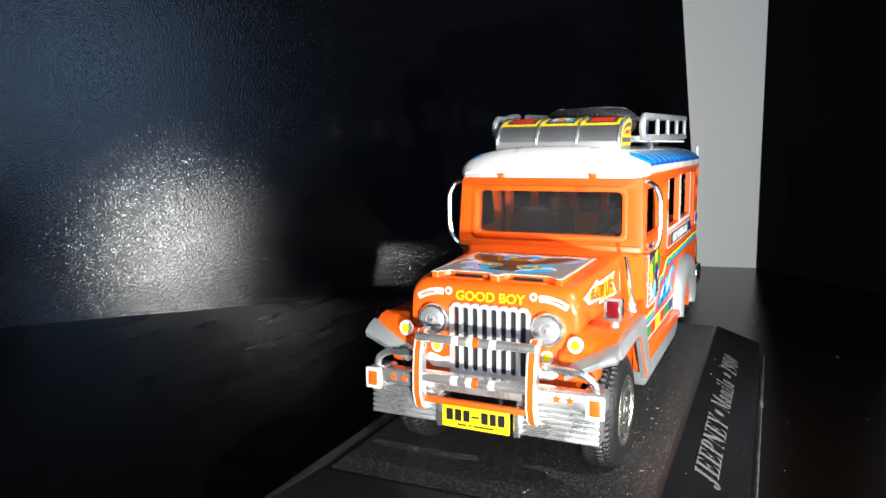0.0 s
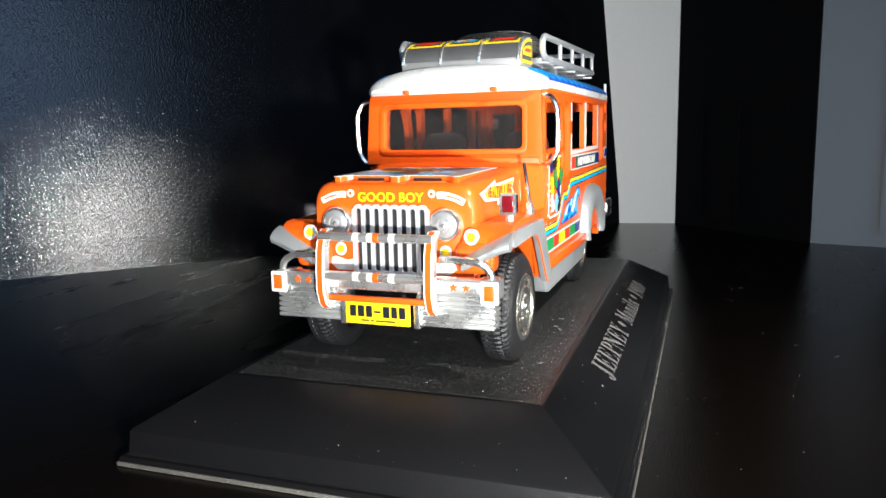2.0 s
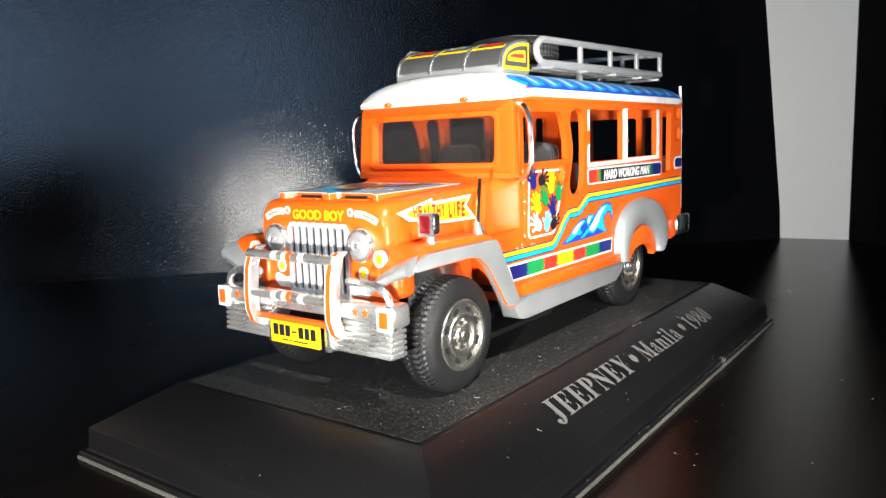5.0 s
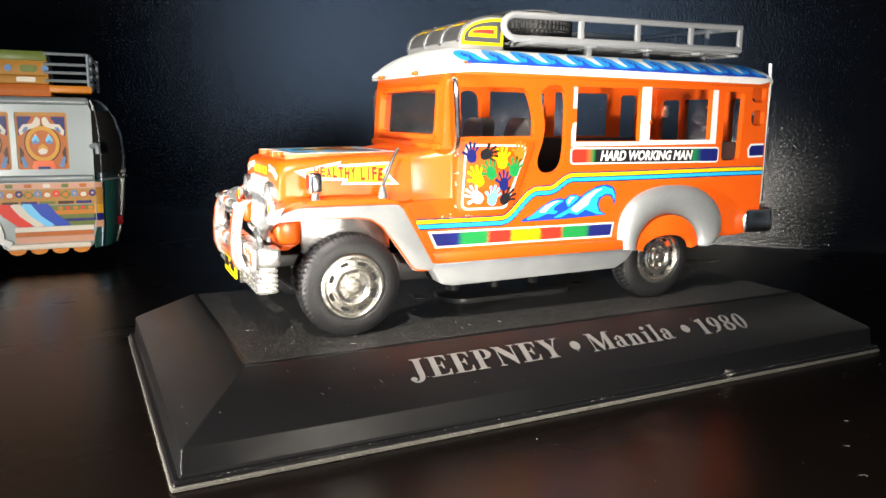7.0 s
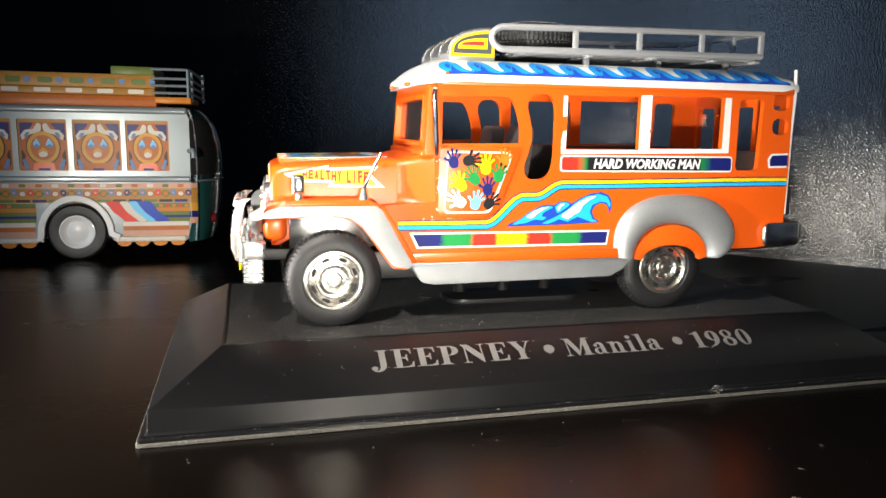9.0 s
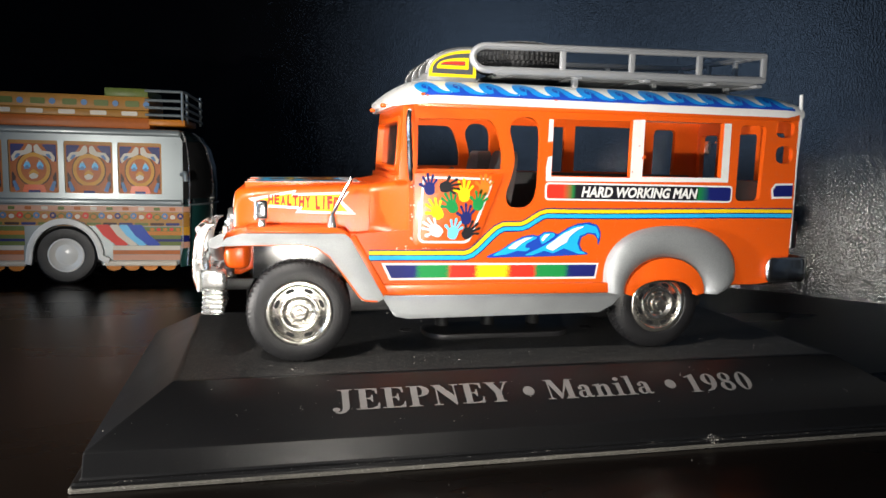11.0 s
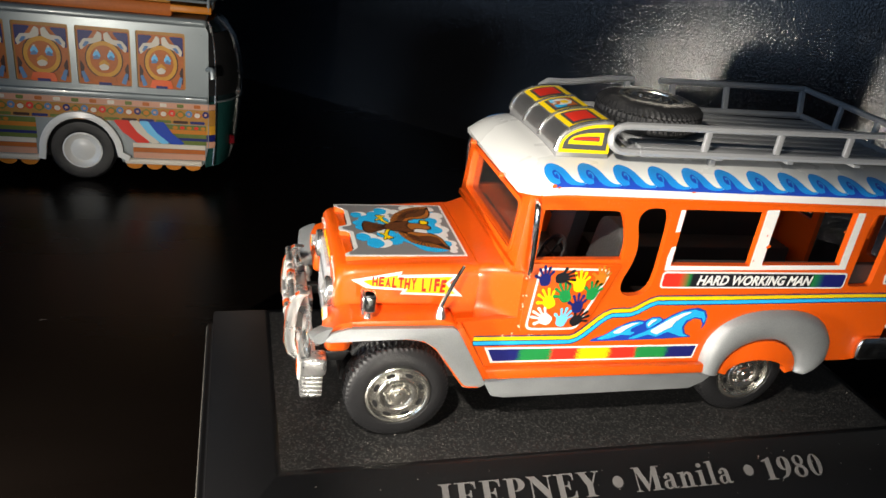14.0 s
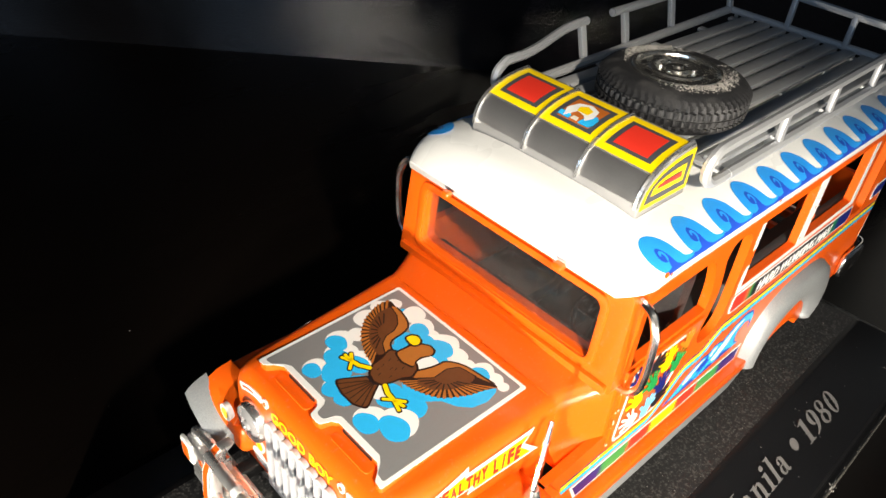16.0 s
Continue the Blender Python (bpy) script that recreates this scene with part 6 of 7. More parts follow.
# ---------------------------------------------------------------- wheels
def wheel_at(name, centre, s, axis, rubber, rim_scale=1.0, label="", R=7.85, half=2.6, plating=RIMMAT):
    """A wheel with blocky tyre, dished plated rim, slots and hub; s: which way it faces along the axis."""
    c = Vector(centre)
    side = [(0.4, 4.6), (half - 0.25, 4.8), (half - 0.02, 5.1), (half, 5.6), (half - 0.1, 6.4), (half - 0.32, 6.95), (half - 0.5, 7.25), (half - 0.62, 7.5), (half - 0.85, 7.72), (half - 1.2, R - 0.03)]
    crown = [(half - 1.45, R), (half - 1.47, R - 0.16), (half - 1.62, R - 0.16), (half - 1.64, R)]
    prof = [(-a, r) for a, r in side + crown] + [(0.1, R), (0.08, R - 0.14), (-0.08, R - 0.14), (-0.1, R)][::-1] + [(a, r) for a, r in (side + crown)[::-1]]
    last = len(prof) - 1

    def mod(k, i, r):
        i = min(i, last - i)
        if 6 <= i <= 9 and (k + 6 - i) % 4 < 2:
            return r - (0.04 if i == 6 else 0.13)
        if 10 <= i <= 13 and (k + 12 - i) % 4 < 2:
            return r - 0.3
        return r

    w = part(name, lathe([(a * s, r) for a, r in prof], c, axis, 240, mod), rubber, jeep, label, sharp=28)
    q = rim_scale
    rim = [(half - 1.7, 4.85), (half - 0.05, 4.85), (half + 0.1, 4.7), (half + 0.12, 4.4), (half - 0.02, 4.22), (half - 0.25, 4.15), (half - 0.32, 4.0), (half - 0.24, 3.5), (half - 0.16, 3.05), (half + 0.02, 2.9), (half + 0.08, 2.6), (half - 0.02, 2.3),
           (half - 0.28, 1.95), (half - 0.26, 1.4), (half + 0.03, 1.22), (half + 0.12, 0.95), (half + 0.1, 0.6), (half + 0.28, 0.48), (half + 0.3, 0.05)]
    rm = part("rim", lathe([(a * s, r * (q if r < 4.8 else 1)) for a, r in rim], c, axis, 48), plating, w, "plated rim with oval slots", sharp=30)
    # the rim is closed: thin black ovals paint in the dark of its openings
    for k in range(8):
        a = 2 * math.pi * (k + 0.5) / 8
        sl = []
        for j in range(10):
            b = 2 * math.pi * j / 10
            rr, aa = 3.56 + 0.3 * math.sin(b), a + 0.19 * math.copysign(abs(math.cos(b)) ** 0.7, math.cos(b))
            sl.append((rr * math.cos(aa), rr * math.sin(aa)))
        lvl = half - 0.26
        bm = plate([[(u * q, v * q) for u, v in sl]], axis, -0.1, 0.09)
        for v in bm.verts:
            k2 = "xyz".index(axis)
            v.co[k2] = s * (lvl + v.co[k2])
            v.co += c
        part("slot_shade", bm, DEEP, rm, flat=True)
    for k in range(6):
        a = 2 * math.pi * k / 6
        part("wheel_nut", lathe([(s * (half - 0.3), 0.24), (s * (half + 0.02), 0.18)], c + spread(axis, 1.68 * math.cos(a), 1.72 * math.sin(a), 0), axis, 6), plating, rm)
    return w


for s in (-1, 1):
    wheel_at("front_wheel", (-30, s * 13.7, 8.75), s, "y", TYRE, 1.0, "black treaded tyre on a plated steel rim")
    wheel_at("rear_wheel", (30, s * 11.2, 8.75), s, "y", TYRE, 0.96, "black treaded tyre on a plated steel rim")
wheel_at("spare_wheel", (7.4, -1.4, 49.3), 1, "z", DUSTY_TYRE, 1.0, "dusty spare tyre lying on the roof rack", 8.1, 2.35)

# ---------------------------------------------------------------- bumper and guards
CHX = -43.2
bumper = part("front_bumper", soften(block((CHX - 1.2, -15.8, 13.1), (CHX + 1.2, 15.8, 15.2)), 0.4, 3), BUMPERMAT, jeep, "chrome front bumper with ribbed aprons and crash guards")
for s in (-1, 1):
    part("bumper_end", soften(block((CHX - 1.0, s * 13.4, 12.4), (CHX + 2.6, s * 16.4, 15.3)), 0.6, 3), BUMPERMAT, bumper)
    cap = part("end_marker", soften(block((CHX - 1.45, s * 14.2, 12.2), (CHX - 0.9, s * 16.6, 15.2)), 0.25), WHITE, bumper)
    part("marker_field", soften(block((CHX - 1.55, s * 14.75, 12.7), (CHX - 1.3, s * 16.1, 14.7)), 0.1), ORANGE, cap)
    for k in range(6):
        part("apron_rib", soften(block((CHX - 0.9 + 0.03 * k, s * 5.2, 8.7 + 0.72 * k), (CHX + 2.2, s * 15.9, 8.7 + 0.72 * k + 0.58)), 0.2), BUMPERMAT, bumper)
    part("apron_back", block((CHX - 0.3, s * 5.2, 8.6), (CHX + 1.8, s * 15.6, 13.0)), BUMPERMAT, bumper)
    part("apron_pillar", soften(block((CHX - 1.3, s * 4.9, 8.3), (CHX + 0.5, s * 5.9, 12.4)), 0.25), CHROME, bumper)
    for cy in (10.6, 12.3):
        star = [((0.62 if k % 2 == 0 else 0.27) * math.sin(math.pi * k / 5) + s * cy, (0.62 if k % 2 == 0 else 0.27) * math.cos(math.pi * k / 5) + 14.2) for k in range(10)]
        part("star", plate([star], "x", CHX - 1.27, CHX - 1.15), ORANGE, bumper, flat=True)
    # crash guard: an upright curved plate
    gx = [(21.3, -0.2), (20.6, -1.2), (18.5, -1.9), (15.5, -2.2), (13.0, -2.2), (11.2, -1.6), (10.4, -0.6)]
    gpath = [(CHX - 0.7 + dx, s * 7.8, z) for z, dx in gx]
    secs = []
    for (x, y, z) in gpath:
        secs.append([Vector((x, y - 0.66, z)), Vector((x, y + 0.66, z)), Vector((x + 1.5, y + 0.66, z)), Vector((x + 1.5, y - 0.66, z))])
    g = part("crash_guard", soften(loft(secs), 0.25, 2, 60), BUMPERMAT, bumper, "chrome crash guard with orange face")
    for name, hw, off, m in (("guard_face", 0.62, 0.06, WHITE), ("guard_stripe", 0.38, 0.14, ORANGE)):
        bm = bmesh.new()
        rows_g = [[bm.verts.new((x - off, y + dy, z)) for dy in (-hw, hw)] for x, y, z in gpath]
        for a, b in zip(rows_g, rows_g[1:]):
            bm.faces.new((a[0], a[1], b[1], b[0]))
        part(name, bm, m, g)
    hoop = bend([(CHX, s * 8.4, 17.6), (CHX - 0.3, s * 13.6, 17.5), (CHX - 0.1, s * 15.3, 16.3), (CHX, s * 15.4, 14.6)], 1.6)
    part("guard_hoop", tube(hoop, 0.5, 8), CHROME, bumper)
    part("bumper_arm", soften(block((-43, s * 9.4, 11.4), (-36, s * 10.8, 13.2)), 0.2), BLACK, bumper)
for z, x in ((20.4, CHX - 1.9), (15.2, CHX - 2.3)):
    bar = part("guard_bar", tube([(x, -8.2, z), (x, 8.2, z)], 0.6, 14), BUMPERMAT, bumper)
    for cy, m in ((-2.6, WHITE), (2.6, WHITE), (-0.3, ORANGE), (0.5, WHITE)):
        part("bar_band", tube([(x, cy - 0.4, z), (x, cy + 0.4, z)], 0.66, 14), m, bar)
part("lower_bar", soften(block((CHX - 2.2, -7.2, 11.7), (CHX - 1.2, 7.2, 12.5)), 0.2), ORANGE, bumper)
pl = part("number_plate", soften(block((CHX - 1.9, -4.7, 8.7), (CHX - 1.5, 4.7, 11.8)), 0.12), YELLOW, bumper, "yellow number plate with dark bars")
for k, (a, b) in enumerate(((-4.0, -3.1), (-2.8, -1.9), (-1.6, -0.75), (0.9, 1.8), (2.1, 2.9), (3.2, 4.1))):
    part("plate_bar", plate([rect(-b, 9.75, -a, 11.25)], "x", CHX - 1.98, CHX - 1.88), INK, pl, flat=True)
part("plate_bar", plate([rect(-0.55, 10.35, 0.45, 10.6)], "x", CHX - 1.98, CHX - 1.88), INK, pl, flat=True)
for a, b in ((-2.4, -1.2), (-0.9, -0.5), (-0.2, 2.6)):
    part("plate_bar", plate([rect(-b, 9.15, -a, 9.35)], "x", CHX - 1.98, CHX - 1.88), INK, pl, flat=True)

# ---------------------------------------------------------------- chrome fittings
for s in (-1, 1):
    grab = bend([(-13.6, s * 15.0, 39.4), (-14.0, s * 16.6, 39.2), (-14.2, s * 17.6, 37.2), (-14.0, s * 17.7, 33.0), (-13.8, s * 17.5, 30.4), (-13.6, s * 16.6, 28.8), (-13.4, s * 15.0, 28.4)], 1.0)
    part("grab_rail", tube(grab, 0.42, 8), POLISHED, jeep, "thin chrome grab rail beside the windscreen")
lamp = part("wing_lamp", soften(block((-36.3, -16.7, 22.75), (-34.5, -14.5, 25.6)), 0.5, 3), POLISHED, jeep, "chrome side lamp with a red lens on the wing")
part("lamp_lens", soften(block((-36.6, -16.4, 23.1), (-36.2, -14.8, 25.3)), 0.12), REDGLASS, lamp)
part("lamp_rim", soften(plate([rect(-16.75, 22.7, -14.45, 25.65, 0.3), rect(-16.4, 23.1, -14.8, 25.3, 0.2)[::-1]], "x", -36.5, -36.2), 0.06, 1), CHROME, lamp)
part("lamp_stem", lathe([(21.6, 0.75), (22.3, 0.6), (22.9, 0.75)], (-35.4, -15.6, 0), "z", 12), CHROME, lamp)
ant = part("wing_mirror_rod", tube([(-25.2, -15.8, 21.6), (-25.2, -15.7, 23.6), (-23.6, -14.9, 26.7), (-22.2, -14.2, 29.0)], [0.5, 0.32, 0.29, 0.26], 8), POLISHED, jeep, "slim bent metal rod on the wing")
part("rod_foot", lathe([(21.5, 0.85), (22.4, 0.75), (23.4, 0.45)], (-25.2, -15.8, 0), "z", 12), CHROME, ant)

# ---------------------------------------------------------------- the other model: a painted bus
BY = 114.0      # its near side
bus = thing("model_bus", (-105, 130, SHELF_Z), "silver die-cast model bus with ornate orange window panels", "model bus")


def bus_decal(name, loops, level, material, parent, label=""):
    y = BY - 0.05 - 0.08 * level
    return part(name, plate(loops, "y", y, y + 0.07), material, parent, label, flat=True)


ARCHES = [-97.4, -146.0]
bottom = [(-166, -3.6)]
for ax in sorted(ARCHES):
    bottom += [(ax - 10.4, -3.6)] + [(ax + 9.6 * math.cos(a), -1.0 + 10.6 * math.sin(a)) for a in (math.pi * (1 - k / 12) for k in range(0, 13))] + [(ax + 10.4, -3.6)]
bottom += [(-64.8, -3.6)]
windows = [rect(x, 18.3, x + w, 33.8, 0.6) for x, w in ((-82.0, 12.6), (-97.0, 13.6), (-112.2, 13.6), (-127.4, 13.6), (-142.6, 13.6), (-157.8, 13.6))]
shell = plate([bottom + [(-63.4, 2), (-63.2, 34.5), (-64.4, 37.2), (-166, 37.2)]] + [w[::-1] for w in windows], "y", BY, BY + 1.2)
bside = part("bus_side", soften(shell, 0.25, 2, 50), BUSWHITE, bus, "silver bus side with rows of framed painted panels")
part("bus_side", plate([bottom + [(-63.4, 2), (-63.2, 34.5), (-64.4, 37.2), (-166, 37.2)]], "y", BY + 30.8, BY + 32), BUSWHITE, bus)
part("bus_core", soften(block((-165, BY + 1.0, -3), (-65, BY + 31, 36.6)), 0.4), BLACK, bus)
part("bus_roof", soften(block((-166.5, BY - 0.3, 35.6), (-63.6, BY + 32.3, 38.0)), 0.9, 3), BUSWHITE, bus)
part("bus_waist", soften(block((-166, BY - 0.5, 14.7), (-63.4, BY + 0.4, 16.6)), 0.5, 3), BUSWHITE, bus)
for (x, w) in ((-82.0, 12.6), (-97.0, 13.6), (-112.2, 13.6), (-127.4, 13.6), (-142.6, 13.6), (-157.8, 13.6)):
    cx = x + w / 2
    pn = part("window_panel", plate([rect(x - 0.1, 18.2, x + w + 0.1, 33.9)], "y", BY + 0.5, BY + 0.9), OCHRE, bside, "ornate orange and brown painted window panel", flat=True)
    tall = lambda z: 33.9 - (33.9 - z) * 1.17
    lev = lambda name, loop, k, m: part(name, plate([[(a, tall(b)) for a, b in loop]], "y", BY + 0.46 - 0.08 * k, BY + 0.52 - 0.08 * k), m, pn, flat=True)
    q = w / 13.6
    lev("panel_ground", rect(x + 0.4, 20.3, x + w - 0.4, 33.0), 0, RUST)
    for sgn in (-1, 1):
        lev("panel_corner", rounded([(cx + sgn * 6.2 * q, 32.8), (cx + sgn * 2.2 * q, 32.8), (cx + sgn * 4.2 * q, 30.6), (cx + sgn * 6.2 * q, 28.0)], 0.3, 3), 1, NAVY)
        lev("panel_corner", rounded([(cx + sgn * 6.1 * q, 26.4), (cx + sgn * 5.0 * q, 24.4), (cx + sgn * 6.1 * q, 20.8)], 0.3, 3), 1, MAROON)
        lev("panel_corner", rounded([(cx + sgn * 6.0 * q, 23.4), (cx + sgn * 5.2 * q, 23.6), (cx + sgn * 4.0 * q, 21.2), (cx + sgn * 5.2 * q, 20.8)], 0.3, 3), 2, MIDBLUE)
        lev("panel_scroll", rounded([(cx + sgn * 0.2, 32.4), (cx + sgn * 1.2 * q, 32.9), (cx + sgn * 2.4 * q, 31.2), (cx + sgn * 4.8 * q, 31.0), (cx + sgn * 6.0 * q, 29.6), (cx + sgn * 5.6 * q, 28.2), (cx + sgn * 4.2 * q, 29.6), (cx + sgn * 2.0 * q, 30.2), (cx + sgn * 0.3, 30.8)], 0.5, 4), 5, CREAM)
        lev("panel_scroll", rounded([(cx + sgn * 3.2 * q, 30.4), (cx + sgn * 4.4 * q, 30.4), (cx + sgn * 5.2 * q, 29.2), (cx + sgn * 4.4 * q, 29.2)], 0.3, 3), 6, MIDBLUE)
    lev("panel_ring", oval(cx, 26.5, 4.8 * q, 4.5), 2, MAROON)
    lev("panel_ring", oval(cx, 26.5, 4.5 * q, 4.2), 2.5, GOLD)
    lev("panel_disc", oval(cx, 26.5, 3.5 * q, 3.2), 3, RUST)
    for sgn in (-1, 1):
        lev("panel_sky", rounded([(cx + sgn * 0.5 * q, 26.9), (cx + sgn * 1.7 * q, 29.0), (cx + sgn * 3.1 * q, 27.0)], 0.5, 3), 4, PALEBLUE)
        lev("panel_sky", rounded([(cx + sgn * 0.7 * q, 26.6), (cx + sgn * 1.8 * q, 27.6), (cx + sgn * 3.1 * q, 26.4)], 0.4, 3), 5, MIDBLUE)
        lev("panel_sky", rounded([(cx + sgn * 1.3 * q, 28.3), (cx + sgn * 1.7 * q, 29.0), (cx + sgn * 2.1 * q, 28.3)], 0.2, 2), 6, CREAM)
    lev("panel_peak", rounded([(cx - 1.7 * q, 25.4), (cx, 26.6), (cx + 1.7 * q, 25.4), (cx, 24.6)], 0.5, 3), 6, GOLD)
    lev("panel_bird", rounded([(cx - 1.5 * q, 24.9), (cx, 25.6), (cx + 1.4 * q, 25.0), (cx + 0.8 * q, 24.2), (cx - 0.7 * q, 24.0)], 0.4, 3), 7, CREAM)
    lev("panel_skirt", rounded([(cx - 3.4 * q, 20.6), (cx + 3.4 * q, 20.6), (cx + 2.6 * q, 22.6), (cx - 2.6 * q, 22.6)], 0.4, 3), 4, (RUST, ORANGE)[int(cx) % 2])
    lev("panel_foot", rect(cx - 1.6 * q, 20.5, cx + 1.6 * q, 21.2), 5, NAVY)
# painted lower band
bus_decal("bus_band", [rect(-166, 12.9, -63.5, 14.5)], 0, PINK, bside)
bus_decal("bus_band", [rect(-166, 8.4, -63.5, 12.8)], 0, OCHRE, bside, "ochre band with green and blue rosettes")
for k in range(22):
    x = -162 + 4.55 * k
    bus_decal("rosette", [[(x - 1.7, 11.2), (x, 12.4), (x + 1.7, 11.2), (x, 10.0)]], 1, (OLIVE, RUST)[k % 2], bside)
    bus_decal("rosette", [oval(x, 11.2, 0.8, 0.7, 10)], 2, (AMBER, CREAM)[k % 2], bside)
    bus_decal("rosette", [oval(x + 2.27, 11.5, 0.95, 1.0, 10)], 1.5, (MIDBLUE, NAVY, MIDBLUE, RED)[k % 4], bside)
    bus_decal("rosette", [oval(x + 2.27, 11.5, 0.4, 0.4, 8)], 2.5, PINK, bside)
    bus_decal("rosette", [rect(x - 0.9, 13.2, x + 0.9, 14.2, 0.3)], 1, (RUST, CREAM, OLIVE)[k % 3], bside)
    bus_decal("rosette", [rect(x - 2.0, 8.6, x + 2.0, 9.4, 0.3)], 1, (NAVY, OLIVE, MAROON)[k % 3], bside)


def sashes(x0, names):
    for k, (m, w) in enumerate(names):
        xa = x0 + sum(q for _, q in names[:k])
        bus_decal("sash", [rounded([(xa, 8.8), (xa + w, 8.8), (xa + w + 2.4, 5.4), (xa + w + 6.0, 2.4), (xa + 6.0, 2.4), (xa + 2.4, 5.4)], 0.5, 3)], 2 + (k % 2) * 0.5, m, bside)


for x0 in (-89.0, -137.0):
    sashes(x0, ((RED, 4.0), (CREAM, 2.6), (PALEBLUE, 2.6), (ROYAL, 4.2)))
for a, b in ((-84.0, -64.0), (-135.0, -108.6)):
    bus_decal("bus_band", [rect(a + 8, 2.4, b, 8.2)], 1, OLIVE, bside)
    bus_decal("bus_band", [rect(a + 9, 5.6, b, 6.8)], 1.5, AMBER, bside)
    bus_decal("bus_band", [rect(a + 10, 3.6, b, 4.4)], 1.5, NAVY, bside)
    for k in range(5):
        bus_decal("rosette", [oval(a + 11.5 + 1.9 * k, 7.4, 0.7, 0.5, 8)], 1.8, (AMBER, RED)[k % 2], bside)
    bus_decal("bus_band", [rect(a, 1.0, b - 0.4, 2.3)], 1, CREAM, bside)
    bus_decal("bus_band", [rect(a, -0.4, b - 0.4, 0.9)], 1, RUST, bside)
    bus_decal("bus_band", [rect(a, -2.2, b - 0.4, -0.5)], 1, PINK, bside)
for ax in ARCHES:
    arch = [(ax + 10.0 * math.cos(a), -1.2 + 11.0 * math.sin(a)) for a in (math.pi * (1 - k / 18) for k in range(19))]
    arch = [(ax - 10.4, -3.4)] + arch + [(ax + 12.4, -2.4)]
    part("wheel_arch", soften(plate([stroke(arch, 1.9)], "y", BY - 1.0, BY + 0.6), 0.35, 2), WHITE, bus)
    c = Vector((ax, BY + 2.6, -0.7))
    wh = part("bus_wheel", lathe([(-0.6, 5.0), (-2.4, 5.2), (-2.6, 6.0), (-2.4, 8.1), (-1.6, 8.8), (1.6, 8.8), (2.4, 8.1), (2.6, 5)], c, "y", 36), TYRE, bus, "black tyre with a pale dished hub")
    part("bus_hub", lathe([(-0.8, 5.3), (-2.6, 5.2), (-2.7, 4.8), (-2.1, 4.2), (-1.8, 3.2), (-2.2, 2.2), (-2.3, 0.3)], c, "y", 32), WHITE, wh)
    c2 = Vector((ax, BY + 29.4, -1.2))
    part("bus_wheel", lathe([(-2.6, 5), (-2.4, 7.6), (-1.6, 8.3), (1.6, 8.3), (2.4, 7.6), (2.6, 5)], c2, "y", 30), TYRE, bus)
# scalloped skirt
for x0, x1 in ((-86.4, -65.2), (-135.2, -108.4)):
    part("skirt_bar", soften(block((x0, BY - 0.8, -4.0), (x1, BY + 0.6, -2.3)), 0.5, 3), CREAM, bus)
    n = int((x1 - x0) / 4.8)
    for k in range(n):
        cx = x0 + (k + 0.5) * (x1 - x0) / n
        sc = [(cx - 2.2, -3.8), (cx + 2.2, -3.8)] + [(cx + 2.2 * math.cos(a), -4.0 - 1.4 * math.sin(a)) for a in (math.pi * j / 8 for j in range(1, 8))]
        part("skirt_scallop", plate([sc], "y", BY - 0.5, BY + 0.3), AMBER, bus)


# curved dark front end
def nose_ring(z, reach):
    pts = []
    for k in range(13):
        t = k / 12
        pts.append(Vector((-64.2 + reach * math.sin(math.pi * t) ** 0.55, BY + 0.3 + 31.4 * t, z)))
    return [Vector((-64.4, BY + 31.7, z))] + pts[::-1] + [Vector((-64.4, BY + 0.3, z))]


part("bus_front", loft([nose_ring(-4.4, 6.5), nose_ring(1, 8.2), nose_ring(9, 9.2), nose_ring(15, 9.6)]), BUSTEAL, bus, "dark teal curved bus front")
part("bus_windscreen", loft([nose_ring(15.2, 9.8), nose_ring(21, 9.9), nose_ring(27, 9.4), nose_ring(32, 8.0), nose_ring(36, 5.4), nose_ring(37.6, 3.0)]), BUSDARK, bus, "dark glossy curved windscreen")
# plated edges of the windscreen
def on_nose(z, reach, t):
    return Vector((-64.2 + (reach + 0.1) * math.sin(math.pi * t) ** 0.55, BY + 0.3 + 31.4 * t, z))


NOSE = ((-4.0, 6.6), (1, 8.2), (9, 9.2), (15, 9.7), (21, 9.9), (27, 9.4), (32, 8.0), (36, 5.4), (37.4, 3.2))
for t in (0.03, 0.3):
    part("windscreen_trim", tube([on_nose(z, r, t) for z, r in NOSE], 0.32, 8), CHROME, bus, "thin chrome edge on the bus front")
for z0, z1, m in ((12.9, 14.5, PINK), (8.4, 12.8, OCHRE), (5.6, 8.3, GOLD), (3.6, 5.5, NAVY), (1.6, 3.5, PINK)):
    bm = bmesh.new()
    strip = [[bm.verts.new(on_nose(z, 8.6 + 0.05 * z, u) + Vector((0.15, -0.35, 0))) for u in (0.0, 0.002, 0.006, 0.012, 0.02, 0.03)] for z in (z0, (z0 + z1) / 2, z1)]
    for a, b in zip(strip, strip[1:]):
        for k in range(5):
            bm.faces.new((a[k], a[k + 1], b[k + 1], b[k]))
    part("corner_band", bm, m, bus, "painted band carried round the bus corner" if m is OCHRE else "")
part("side_window", loft([[on_nose(z, r, u) + Vector((0.12, -0.22, 0)) for u in (0.004, 0.03, 0.08, 0.14, 0.2, 0.26)] for z, r in ((17, 9.75), (19, 9.85), (23, 9.8), (28, 9.2), (32.5, 7.9), (34.5, 6.6))], caps=False), DEEP, bus, "dark cab side window")
part("windscreen_trim", tube([on_nose(15.1, 9.75, 0.03 + 0.94 * k / 14) for k in range(15)], 0.3, 8), BUSWHITE, bus)
part("bus_lamp", lathe([(-54.6, 0.2), (-54.8, 0.9), (-55.8, 1.1), (-57.0, 1.1)], (0, BY + 9.0, 17.0), "x", 14), CHROME, bus)
